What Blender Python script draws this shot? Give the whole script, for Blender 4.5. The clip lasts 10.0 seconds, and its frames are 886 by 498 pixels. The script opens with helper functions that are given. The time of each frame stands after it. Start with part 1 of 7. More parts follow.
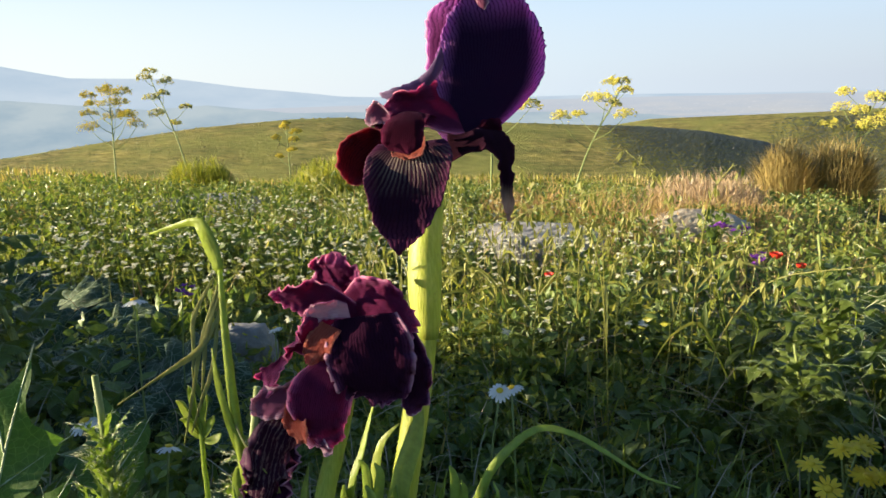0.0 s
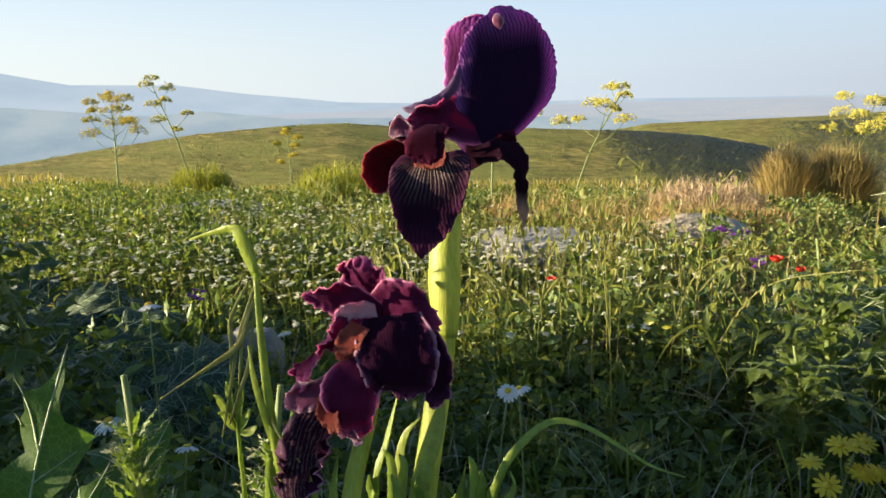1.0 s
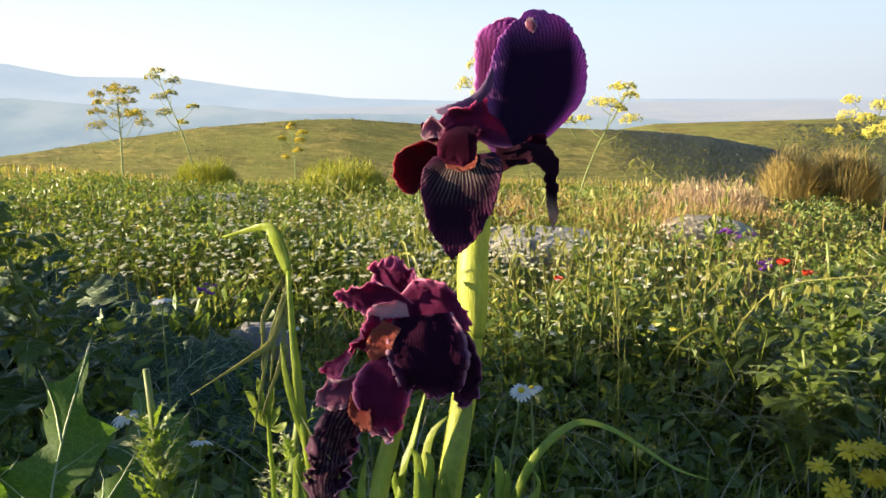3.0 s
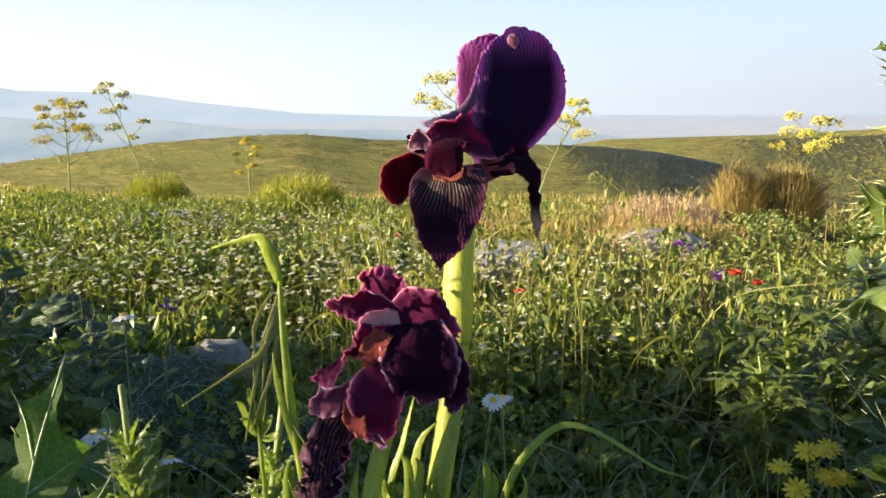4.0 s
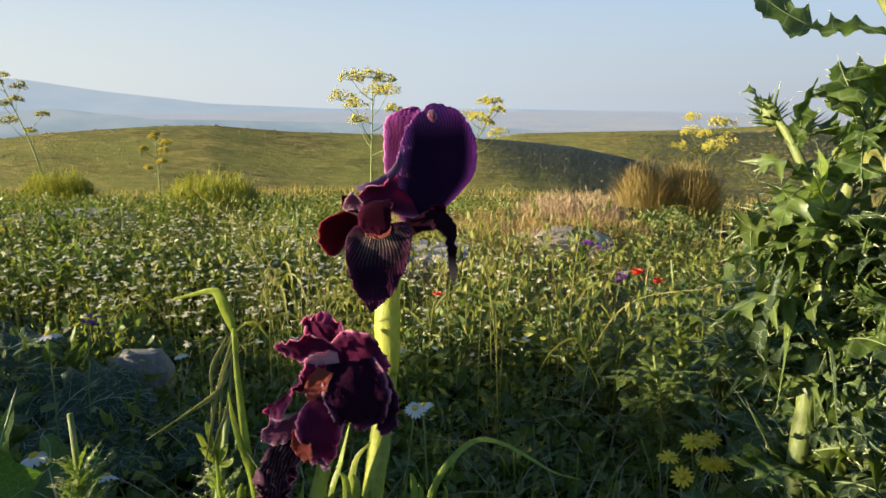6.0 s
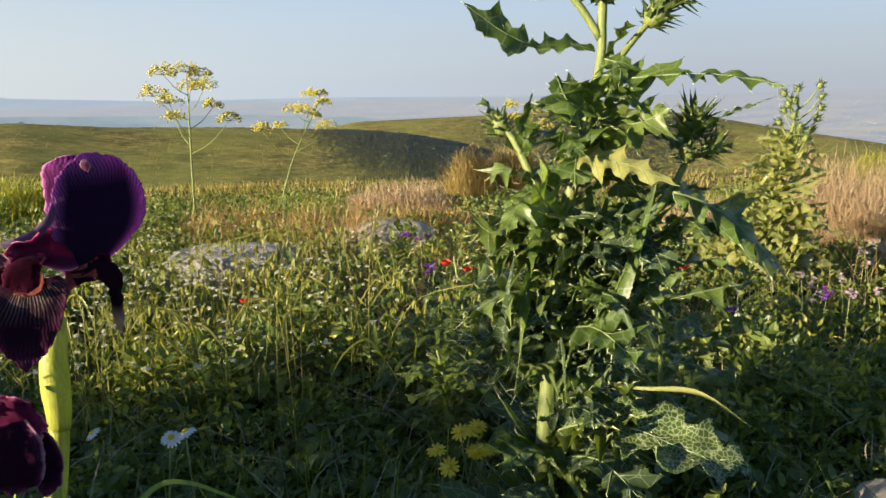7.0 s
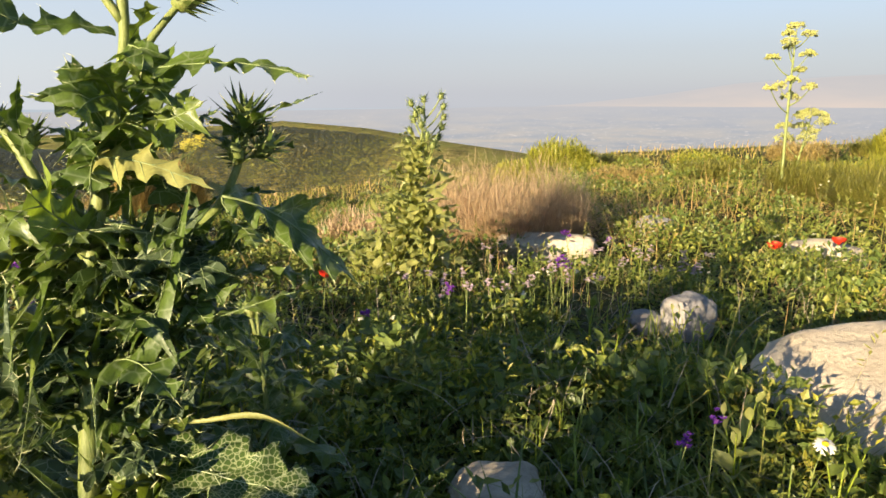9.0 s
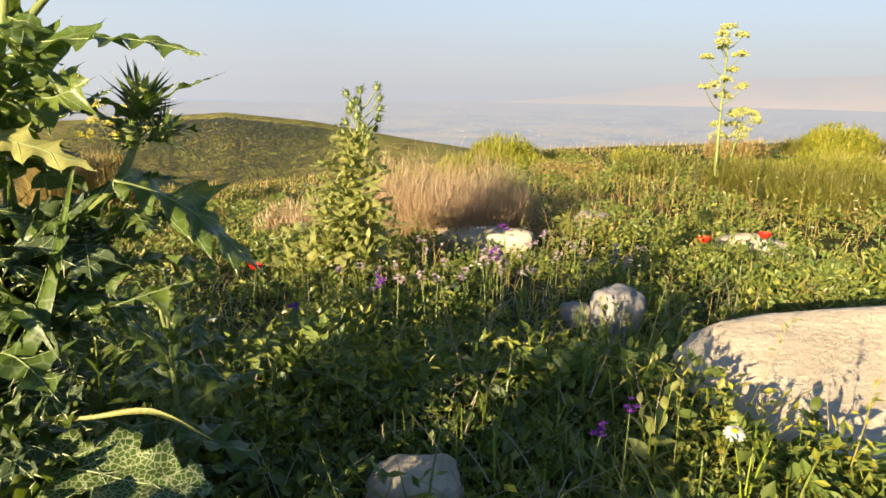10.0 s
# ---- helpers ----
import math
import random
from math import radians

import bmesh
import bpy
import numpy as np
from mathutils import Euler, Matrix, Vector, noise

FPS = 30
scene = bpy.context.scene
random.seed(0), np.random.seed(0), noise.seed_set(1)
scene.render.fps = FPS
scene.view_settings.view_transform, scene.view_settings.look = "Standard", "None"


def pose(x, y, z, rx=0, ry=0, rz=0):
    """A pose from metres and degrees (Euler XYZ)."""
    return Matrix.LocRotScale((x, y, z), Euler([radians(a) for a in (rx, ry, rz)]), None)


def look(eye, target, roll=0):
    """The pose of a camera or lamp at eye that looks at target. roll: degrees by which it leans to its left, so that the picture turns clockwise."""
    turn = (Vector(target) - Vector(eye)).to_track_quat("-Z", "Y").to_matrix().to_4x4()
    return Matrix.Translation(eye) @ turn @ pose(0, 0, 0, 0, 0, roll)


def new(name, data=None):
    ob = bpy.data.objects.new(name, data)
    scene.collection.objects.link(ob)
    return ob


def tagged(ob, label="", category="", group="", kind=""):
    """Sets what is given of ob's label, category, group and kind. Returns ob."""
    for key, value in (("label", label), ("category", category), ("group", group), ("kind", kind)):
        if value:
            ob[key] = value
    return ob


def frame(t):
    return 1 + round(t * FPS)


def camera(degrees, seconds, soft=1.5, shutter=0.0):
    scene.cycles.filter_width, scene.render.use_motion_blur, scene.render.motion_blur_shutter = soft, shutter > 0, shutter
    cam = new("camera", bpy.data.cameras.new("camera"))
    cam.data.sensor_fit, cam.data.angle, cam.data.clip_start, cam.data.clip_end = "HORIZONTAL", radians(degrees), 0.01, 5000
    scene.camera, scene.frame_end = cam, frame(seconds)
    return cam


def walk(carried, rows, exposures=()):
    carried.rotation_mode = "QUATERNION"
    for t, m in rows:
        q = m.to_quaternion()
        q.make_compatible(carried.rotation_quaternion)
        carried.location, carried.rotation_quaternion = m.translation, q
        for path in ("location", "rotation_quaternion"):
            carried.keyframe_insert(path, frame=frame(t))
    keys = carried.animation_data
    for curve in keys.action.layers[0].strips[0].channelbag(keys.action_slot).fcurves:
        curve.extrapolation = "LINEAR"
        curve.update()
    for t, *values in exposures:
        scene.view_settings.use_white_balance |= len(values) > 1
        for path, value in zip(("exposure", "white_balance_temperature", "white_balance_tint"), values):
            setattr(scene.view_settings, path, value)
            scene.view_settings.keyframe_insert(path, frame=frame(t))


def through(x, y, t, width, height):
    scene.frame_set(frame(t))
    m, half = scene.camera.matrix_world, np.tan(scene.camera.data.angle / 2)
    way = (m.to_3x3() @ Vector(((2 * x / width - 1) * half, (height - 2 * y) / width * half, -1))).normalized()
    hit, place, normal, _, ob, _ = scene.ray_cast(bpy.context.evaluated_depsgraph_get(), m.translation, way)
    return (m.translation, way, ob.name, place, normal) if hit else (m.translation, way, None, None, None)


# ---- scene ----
cam = camera(63.9, 10.0, soft=1.6)
PATH = [
    (0, (0.437, 0.417, 0.462), (-0.111, 2.287, 0.014), -1.8),
    (0.5, (0.436, 0.398, 0.466), (-0.096, 2.278, 0.039), -1.4),
    (1, (0.434, 0.392, 0.467), (-0.115, 2.266, 0.033), -2.0),
    (1.5, (0.439, 0.388, 0.466), (-0.146, 2.251, 0.033), -2.2),
    (2, (0.426, 0.39, 0.47), (-0.161, 2.249, 0.023), -1.7),
    (3.3, (0.417, 0.384, 0.47), (-0.114, 2.263, 0.038), -0.9),
    (3.5, (0.409, 0.383, 0.465), (-0.098, 2.272, 0.049), -0.8),
    (4, (0.407, 0.372, 0.469), (-0.028, 2.282, 0.067), -0.9),
    (4.5, (0.392, 0.361, 0.472), (0.002, 2.28, 0.066), -1.5),
    (5, (0.4, 0.344, 0.489), (0.072, 2.278, 0.099), -1.1),
    (5.2, (0.403, 0.338, 0.496), (0.076, 2.265, 0.073), -1.0),
    (6.3, (0.425, 0.298, 0.526), (0.319, 2.25, 0.101), 0.6),
    (6.5, (0.443, 0.289, 0.536), (0.419, 2.242, 0.104), 0.9),
    (7, (0.528, 0.301, 0.549), (0.752, 2.235, 0.09), -1.1),
    (7.5, (0.579, 0.314, 0.554), (1.090, 2.200, 0.127), -1.1),
    (8, (0.664, 0.338, 0.532), (1.451, 2.132, 0.13), 0.1),
    (8.5, (0.695, 0.345, 0.517), (1.634, 2.051, 0.061), -0.2),
    (9, (0.714, 0.341, 0.521), (1.749, 1.998, 0.092), 0.0),
    (9.5, (0.732, 0.336, 0.514), (1.826, 1.955, 0.089), 0.7),
    (10, (0.762, 0.33, 0.51), (1.919, 1.9, 0.068), 1.1),
]
walk(cam, [(t, look(eye, target, roll)) for t, eye, target, roll in PATH],
     [(0.0, 1.80, 6400, 6), (0.6, 1.70, 6400, 6), (1.2, 1.70, 6400, 6), (2.0, 1.82, 6400, 6), (3.3, 1.94, 6600, 8), (4.1, 1.96, 6600, 8), (5.0, 1.78, 6600, 8), (6.3, 1.45, 6400, 7), (8.0, 1.55, 6800, 9), (10.0, 1.70, 7100, 11)])

# ---------------------------------------------------------------- light
SUN_AZ, SUN_EL = -114.0, 12.0          # degrees; azimuth clockwise from +y
world = bpy.data.worlds.new("sky")
scene.world = world
world.use_nodes = True
wt = world.node_tree
sky = wt.nodes.new("ShaderNodeTexSky")
sky.sky_type = 'NISHITA'
sky.sun_disc = False
sky.sun_elevation = radians(SUN_EL)
sky.sun_rotation = radians(SUN_AZ)
sky.altitude = 300
sky.air_density, sky.dust_density, sky.ozone_density = 0.7, 0.25, 2.0
wt.nodes["Background"].inputs["Strength"].default_value = 0.074
wt.links.new(sky.outputs["Color"], wt.nodes["Background"].inputs["Color"])

sun_data = bpy.data.lights.new("sun", 'SUN')
sun_data.energy, sun_data.angle, sun_data.color = 5.0, radians(0.6), (1.0, 0.83, 0.58)
sun = new("sun", sun_data)
to_sun = Vector((math.sin(radians(SUN_AZ)) * math.cos(radians(SUN_EL)),
                 math.cos(radians(SUN_AZ)) * math.cos(radians(SUN_EL)), math.sin(radians(SUN_EL))))
sun.matrix_world = look(to_sun * 50, (0, 0, 0))

# ---------------------------------------------------------------- materials
def node(t, kind, **kw):
    n = t.nodes.new(kind)
    for k, v in kw.items():
        n.inputs[k.replace("_", " ")].default_value = v
    return n


def ramp(t, fac, stops, mode='LINEAR'):
    r = t.nodes.new("ShaderNodeValToRGB")
    r.color_ramp.interpolation = mode
    els = r.color_ramp.elements
    while len(els) < len(stops):
        els.new(0.5)
    for e, (p, c) in zip(els, stops):
        e.position, e.color = p, (*c, 1)
    t.links.new(fac, r.inputs["Fac"])
    return r.outputs["Color"]


def mixc(t, fac, a, b, mode='MIX'):
    m = t.nodes.new("ShaderNodeMix")
    m.data_type, m.blend_type = 'RGBA', mode
    for sock, v in ((m.inputs[0], fac), (m.inputs[6], a), (m.inputs[7], b)):
        if isinstance(v, (int, float)):
            sock.default_value = v
        elif isinstance(v, tuple):
            sock.default_value = (*v, 1)
        else:
            t.links.new(v, sock)
    return m.outputs[2]


def math_(t, op, a, b=0.0, c=0.0):
    m = t.nodes.new("ShaderNodeMath")
    m.operation = op
    for sock, v in zip(m.inputs, (a, b, c)):
        if isinstance(v, (int, float)):
            sock.default_value = v
        else:
            t.links.new(v, sock)
    return m.outputs[0]


def noise_tex(t, scale, detail=4.0, rough=0.6, vec=None):
    n = node(t, "ShaderNodeTexNoise", Scale=scale, Detail=detail, Roughness=rough)
    if vec is not None:
        t.links.new(vec, n.inputs["Vector"])
    return n.outputs["Fac"]


def fresh(name):
    m = bpy.data.materials.new(name)
    m.use_nodes = True
    return m, m.node_tree, m.node_tree.nodes["Principled BSDF"], m.node_tree.nodes["Material Output"]


def bumped(t, bsdf, height, strength, distance):
    b = node(t, "ShaderNodeBump", Strength=strength, Distance=distance)
    t.links.new(height, b.inputs["Height"])
    t.links.new(b.outputs["Normal"], bsdf.inputs["Normal"])


def coords(t, which="Object"):
    return t.nodes.new("ShaderNodeTexCoord").outputs[which]


def thin(name, stops, through=0.4, rough=0.42, tint=(1.25, 1.3, 0.6), grain=220.0, random_by="island", veins=None, spread=0.35):
    """A leaf, blade or petal: varied colour from piece to piece, light shining through."""
    m, t, bsdf, out = fresh(name)
    if random_by == "island":
        rnd = t.nodes.new("ShaderNodeNewGeometry").outputs["Random Per Island"]
    else:
        rnd = t.nodes.new("ShaderNodeObjectInfo").outputs["Random"]
    obj = coords(t)
    fac = math_(t, 'ADD', math_(t, 'MULTIPLY', rnd, 1 - spread), math_(t, 'MULTIPLY', noise_tex(t, 9.0, vec=obj), spread))
    col = ramp(t, fac, [(p_, (c_[0] * 1.15, c_[1], c_[2] * 0.8)) for p_, c_ in stops])
    fine = noise_tex(t, grain, 3.0, vec=obj)
    col = mixc(t, 0.55, col, ramp(t, fine, [(0.25, (0.55, 0.55, 0.55)), (0.75, (1.35, 1.35, 1.35))]), 'MULTIPLY')
    if veins:
        vcol, vscale, width = veins
        v = node(t, "ShaderNodeTexVoronoi", Scale=vscale)
        v.feature = 'DISTANCE_TO_EDGE'
        t.links.new(obj, v.inputs["Vector"])
        col = mixc(t, ramp(t, v.outputs["Distance"], [(0.0, (1, 1, 1)), (width, (0.55, 0.55, 0.55)), (width * 2.2, (0, 0, 0))]), col, vcol)
    t.links.new(col, bsdf.inputs["Base Color"])
    bsdf.inputs["Roughness"].default_value = rough
    bumped(t, bsdf, fine, 0.35, 0.002)
    tr = t.nodes.new("ShaderNodeBsdfTranslucent")
    t.links.new(mixc(t, 1.0, col, tint, 'MULTIPLY'), tr.inputs["Color"])
    mx = t.nodes.new("ShaderNodeMixShader")
    mx.inputs[0].default_value = through
    t.links.new(bsdf.outputs[0], mx.inputs[1])
    t.links.new(tr.outputs[0], mx.inputs[2])
    t.links.new(mx.outputs[0], out.inputs["Surface"])
    return m


def petal_mat(name, base, rim, glow, vein=(0.02, 0.004, 0.012), lit_lip=None, fan=0.0, fan_col=(0.45, 0.36, 0.27), through=0.45, lines=34.0, rim_at=0.55, tip=None, blotchy=0.28):
    """Iris petal: u runs from the throat to the edge, v across; fine dark veins, a paler edge and, on the falls, a fan of pale streaks."""
    m, t, bsdf, out = fresh(name)
    uv = coords(t, "UV")
    sep = t.nodes.new("ShaderNodeSeparateXYZ")
    t.links.new(uv, sep.inputs[0])
    flat = t.nodes.new("ShaderNodeUVMap")
    flat.uv_map = "Breadth"
    sep2 = t.nodes.new("ShaderNodeSeparateXYZ")
    t.links.new(flat.outputs[0], sep2.inputs[0])
    u, v = sep.outputs[0], sep.outputs[1]
    side = math_(t, 'ABSOLUTE', math_(t, 'SUBTRACT', math_(t, 'MULTIPLY', sep2.outputs[1], 2.0), 1.0))
    fan_side = math_(t, 'ABSOLUTE', math_(t, 'SUBTRACT', math_(t, 'MULTIPLY', v, 2.0), 1.0))
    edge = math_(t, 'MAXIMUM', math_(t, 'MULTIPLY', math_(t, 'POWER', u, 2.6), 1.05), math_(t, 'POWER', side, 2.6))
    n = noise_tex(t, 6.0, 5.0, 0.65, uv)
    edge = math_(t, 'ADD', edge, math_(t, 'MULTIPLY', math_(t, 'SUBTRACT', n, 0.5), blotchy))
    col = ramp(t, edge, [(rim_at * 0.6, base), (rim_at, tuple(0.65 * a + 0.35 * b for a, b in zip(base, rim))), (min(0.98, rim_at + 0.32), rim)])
    jag = noise_tex(t, 26.0, 3.0, 0.6, uv)
    wig = math_(t, 'ADD', math_(t, 'MULTIPLY', v, lines), math_(t, 'ADD', math_(t, 'MULTIPLY', n, 2.2), math_(t, 'MULTIPLY', jag, 1.3)))
    wave = math_(t, 'ABSOLUTE', math_(t, 'SINE', math_(t, 'MULTIPLY', wig, math.pi)))
    cross = noise_tex(t, 90.0, 2.0, 0.5, uv)
    line = ramp(t, math_(t, 'ADD', wave, math_(t, 'MULTIPLY', math_(t, 'SUBTRACT', cross, 0.5), 0.9)), [(0.15, (1, 1, 1)), (0.55, (0, 0, 0))])
    col = mixc(t, math_(t, 'MULTIPLY', line, 0.75), col, vein)
    if fan > 0:
        wv = math_(t, 'SINE', math_(t, 'MULTIPLY', math_(t, 'ADD', math_(t, 'MULTIPLY', v, 46.0), math_(t, 'MULTIPLY', n, 1.6)), 2 * math.pi))
        reach = ramp(t, u, [(0.08, (0, 0, 0)), (0.16, (1, 1, 1)), (0.3, (0.75, 0.75, 0.75)), (0.42, (0.2, 0.2, 0.2)), (0.54, (0, 0, 0))])
        reach = math_(t, 'MULTIPLY', reach, ramp(t, fan_side, [(0.12, (1, 1, 1)), (0.32, (0.12, 0.12, 0.12))]))
        st = ramp(t, math_(t, 'ADD', wv, math_(t, 'MULTIPLY', n, 0.9)), [(0.25, (0.06, 0.06, 0.06)), (0.95, (1, 1, 1))])
        blotch = ramp(t, math_(t, 'ADD', math_(t, 'MULTIPLY', side, 0.5), math_(t, 'MULTIPLY', n, 0.7)), [(0.3, (0.35, 0.35, 0.35)), (0.75, (1, 1, 1))])
        col = mixc(t, math_(t, 'MULTIPLY', math_(t, 'MULTIPLY', math_(t, 'MULTIPLY', reach, st), blotch), fan), col, fan_col)
    if lit_lip:
        # a thin pale lip round the edge: pink edging with a painted sunlit highlight
        col = mixc(t, ramp(t, math_(t, 'MAXIMUM', math_(t, 'POWER', u, 2.0), side), [(0.9, (0, 0, 0)), (0.97, (0.75, 0.75, 0.75))]), col, lit_lip)
    if tip:
        col = mixc(t, ramp(t, math_(t, 'ADD', u, math_(t, 'MULTIPLY', n, 0.15)), [(0.74, (0, 0, 0)), (0.9, (0.9, 0.9, 0.9))]), col, tip)
    t.links.new(col, bsdf.inputs["Base Color"])
    bsdf.inputs["Roughness"].default_value = 0.75
    bsdf.inputs["Sheen Weight"].default_value = 0.12
    bsdf.inputs["Sheen Tint"].default_value = (0.8, 0.35, 0.75, 1)
    bsdf.inputs["Sheen Roughness"].default_value = 0.4
    bsdf.inputs["Specular IOR Level"].default_value = 0.0
    bumped(t, bsdf, math_(t, 'ADD', wave, cross), 0.4, 0.0008)
    tr = t.nodes.new("ShaderNodeBsdfTranslucent")
    t.links.new(mixc(t, 1.0, col, glow, 'MULTIPLY'), tr.inputs["Color"])
    mx = t.nodes.new("ShaderNodeMixShader")
    mx.inputs[0].default_value = through
    t.links.new(bsdf.outputs[0], mx.inputs[1])
    t.links.new(tr.outputs[0], mx.inputs[2])
    t.links.new(mx.outputs[0], out.inputs["Surface"])
    return m


def rock_mat(name, a, b, c, lichen=0.6):
    m, t, bsdf, out = fresh(name)
    obj = coords(t)
    big = noise_tex(t, 5.0, 6.0, 0.65, obj)
    col = ramp(t, big, [(0.3, a), (0.5, b), (0.72, c)])
    fine = noise_tex(t, 60.0, 6.0, 0.7, obj)
    col = mixc(t, 0.6, col, ramp(t, fine, [(0.3, (0.6, 0.58, 0.55)), (0.7, (1.25, 1.25, 1.25))]), 'MULTIPLY')
    lich = noise_tex(t, 17.0, 5.0, 0.7, obj)
    col = mixc(t, ramp(t, lich, [(0.6, (0, 0, 0)), (0.68, (lichen, lichen, lichen))]), col, (0.13, 0.11, 0.09))
    t.links.new(col, bsdf.inputs["Base Color"])
    bsdf.inputs["Roughness"].default_value = 0.9
    bumped(t, bsdf, math_(t, 'ADD', fine, math_(t, 'MULTIPLY', big, 2.0)), 0.6, 0.01)
    return m


def ground_mat():
    m, t, bsdf, out = fresh("hillside")
    pos = coords(t)
    sep = t.nodes.new("ShaderNodeSeparateXYZ")
    t.links.new(pos, sep.inputs[0])
    r = math_(t, 'SQRT', math_(t, 'ADD', math_(t, 'POWER', sep.outputs[0], 2.0), math_(t, 'POWER', sep.outputs[1], 2.0)))
    near = ramp(t, noise_tex(t, 14.0, 6.0, 0.7, pos), [(0.3, (0.035, 0.028, 0.015)), (0.55, (0.06, 0.07, 0.02)), (0.75, (0.11, 0.11, 0.035))])
    stretch = node(t, "ShaderNodeMapping")
    stretch.inputs["Scale"].default_value = (0.25, 0.55, 0.55)
    t.links.new(pos, stretch.inputs["Vector"])
    tufts = noise_tex(t, 1.6, 8.0, 0.75, stretch.outputs[0])
    patch = noise_tex(t, 0.06, 5.0, 0.6, pos)
    far = ramp(t, tufts, [(0.36, (0.08, 0.072, 0.025)), (0.5, (0.2, 0.175, 0.056)), (0.66, (0.36, 0.295, 0.11))])
    mottle = noise_tex(t, 0.35, 6.0, 0.7, stretch.outputs[0])
    far = mixc(t, 0.8, far, ramp(t, mottle, [(0.35, (0.45, 0.5, 0.5)), (0.5, (0.9, 0.9, 0.9)), (0.66, (1.5, 1.4, 1.2))]), 'MULTIPLY')
    far = mixc(t, ramp(t, patch, [(0.4, (0, 0, 0)), (0.62, (0.7, 0.7, 0.7))]), far, (0.2, 0.21, 0.055))
    col = mixc(t, ramp(t, math_(t, 'DIVIDE', r, 60.0), [(0.1, (0, 0, 0)), (0.4, (1, 1, 1))]), near, far)
    t.links.new(col, bsdf.inputs["Base Color"])
    bsdf.inputs["Roughness"].default_value = 0.95
    bsdf.inputs["Specular IOR Level"].default_value = 0.1
    bumped(t, bsdf, tufts, 1.0, 0.5)
    return m


def plain_mat(name, stops, scale=30.0, rough=0.6, through=0.0):
    m, t, bsdf, out = fresh(name)
    col = ramp(t, noise_tex(t, scale, 4.0, 0.6, coords(t)), stops)
    t.links.new(col, bsdf.inputs["Base Color"])
    bsdf.inputs["Roughness"].default_value = rough
    if through:
        tr = t.nodes.new("ShaderNodeBsdfTranslucent")
        t.links.new(col, tr.inputs["Color"])
        mx = t.nodes.new("ShaderNodeMixShader")
        mx.inputs[0].default_value = through
        t.links.new(bsdf.outputs[0], mx.inputs[1])
        t.links.new(tr.outputs[0], mx.inputs[2])
        t.links.new(mx.outputs[0], out.inputs["Surface"])
    return m


def fibre_mat(name, stops, rough=0.45, through=0.3, scale=(900.0, 900.0, 14.0)):
    """A fleshy stalk: fine fibres along it, blotches, a few dry streaks."""
    m, t, bsdf, out = fresh(name)
    obj = coords(t)
    mp = node(t, "ShaderNodeMapping")
    mp.inputs["Scale"].default_value = scale
    t.links.new(obj, mp.inputs["Vector"])
    fib = noise_tex(t, 1.0, 3.0, 0.6, mp.outputs[0])
    blot = noise_tex(t, 45.0, 4.0, 0.6, obj)
    col = ramp(t, math_(t, 'ADD', math_(t, 'MULTIPLY', fib, 0.55), math_(t, 'MULTIPLY', blot, 0.45)), stops)
    col = mixc(t, ramp(t, noise_tex(t, 120.0, 3.0, 0.6, obj), [(0.64, (0, 0, 0)), (0.72, (0.35, 0.35, 0.35))]), col, (0.22, 0.16, 0.05))
    t.links.new(col, bsdf.inputs["Base Color"])
    bsdf.inputs["Roughness"].default_value = rough
    bumped(t, bsdf, fib, 0.5, 0.001)
    tr = t.nodes.new("ShaderNodeBsdfTranslucent")
    t.links.new(col, tr.inputs["Color"])
    mx = t.nodes.new("ShaderNodeMixShader")
    mx.inputs[0].default_value = through
    t.links.new(bsdf.outputs[0], mx.inputs[1])
    t.links.new(tr.outputs[0], mx.inputs[2])
    t.links.new(mx.outputs[0], out.inputs["Surface"])
    return m


def far_glow_mat(name, stops, scale, specks=None, stretch=(1.0, 1.0, 3.0), fade=None):
    """Far backdrop: the haze of kilometres of air is painted into the colour, and the surface glows by itself."""
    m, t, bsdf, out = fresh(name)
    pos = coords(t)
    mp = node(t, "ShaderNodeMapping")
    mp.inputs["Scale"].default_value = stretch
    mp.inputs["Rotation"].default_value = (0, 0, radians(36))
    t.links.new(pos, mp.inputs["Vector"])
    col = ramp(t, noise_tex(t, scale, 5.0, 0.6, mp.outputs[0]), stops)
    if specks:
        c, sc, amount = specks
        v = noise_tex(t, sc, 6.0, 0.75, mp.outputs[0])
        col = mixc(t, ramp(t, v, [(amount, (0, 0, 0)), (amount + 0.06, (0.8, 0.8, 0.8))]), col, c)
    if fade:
        # painted haze: the colour blends into the air tint with distance
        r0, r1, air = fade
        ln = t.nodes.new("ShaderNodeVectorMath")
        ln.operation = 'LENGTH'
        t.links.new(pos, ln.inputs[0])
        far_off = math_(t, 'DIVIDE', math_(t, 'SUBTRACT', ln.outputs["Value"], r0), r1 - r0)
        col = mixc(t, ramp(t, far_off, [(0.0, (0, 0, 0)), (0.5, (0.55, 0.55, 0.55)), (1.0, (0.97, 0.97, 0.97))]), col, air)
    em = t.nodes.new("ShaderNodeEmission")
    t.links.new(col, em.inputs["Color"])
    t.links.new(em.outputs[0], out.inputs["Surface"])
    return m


M_GROUND = ground_mat()
M_GRASS = thin("grass", [(0.0, (0.066, 0.1, 0.02)), (0.4, (0.17, 0.2, 0.042)), (0.75, (0.37, 0.34, 0.1)), (1.0, (0.62, 0.5, 0.24))], 0.45)
M_WEED = thin("weed_leaf", [(0.0, (0.05, 0.09, 0.024)), (0.45, (0.13, 0.19, 0.048)), (0.8, (0.25, 0.3, 0.085)), (1.0, (0.5, 0.46, 0.2))], 0.38)
M_GREEN = thin("green_grass", [(0.0, (0.075, 0.1375, 0.0275)), (0.6, (0.1625, 0.25, 0.05)), (1.0, (0.3, 0.35, 0.0875))], 0.4)
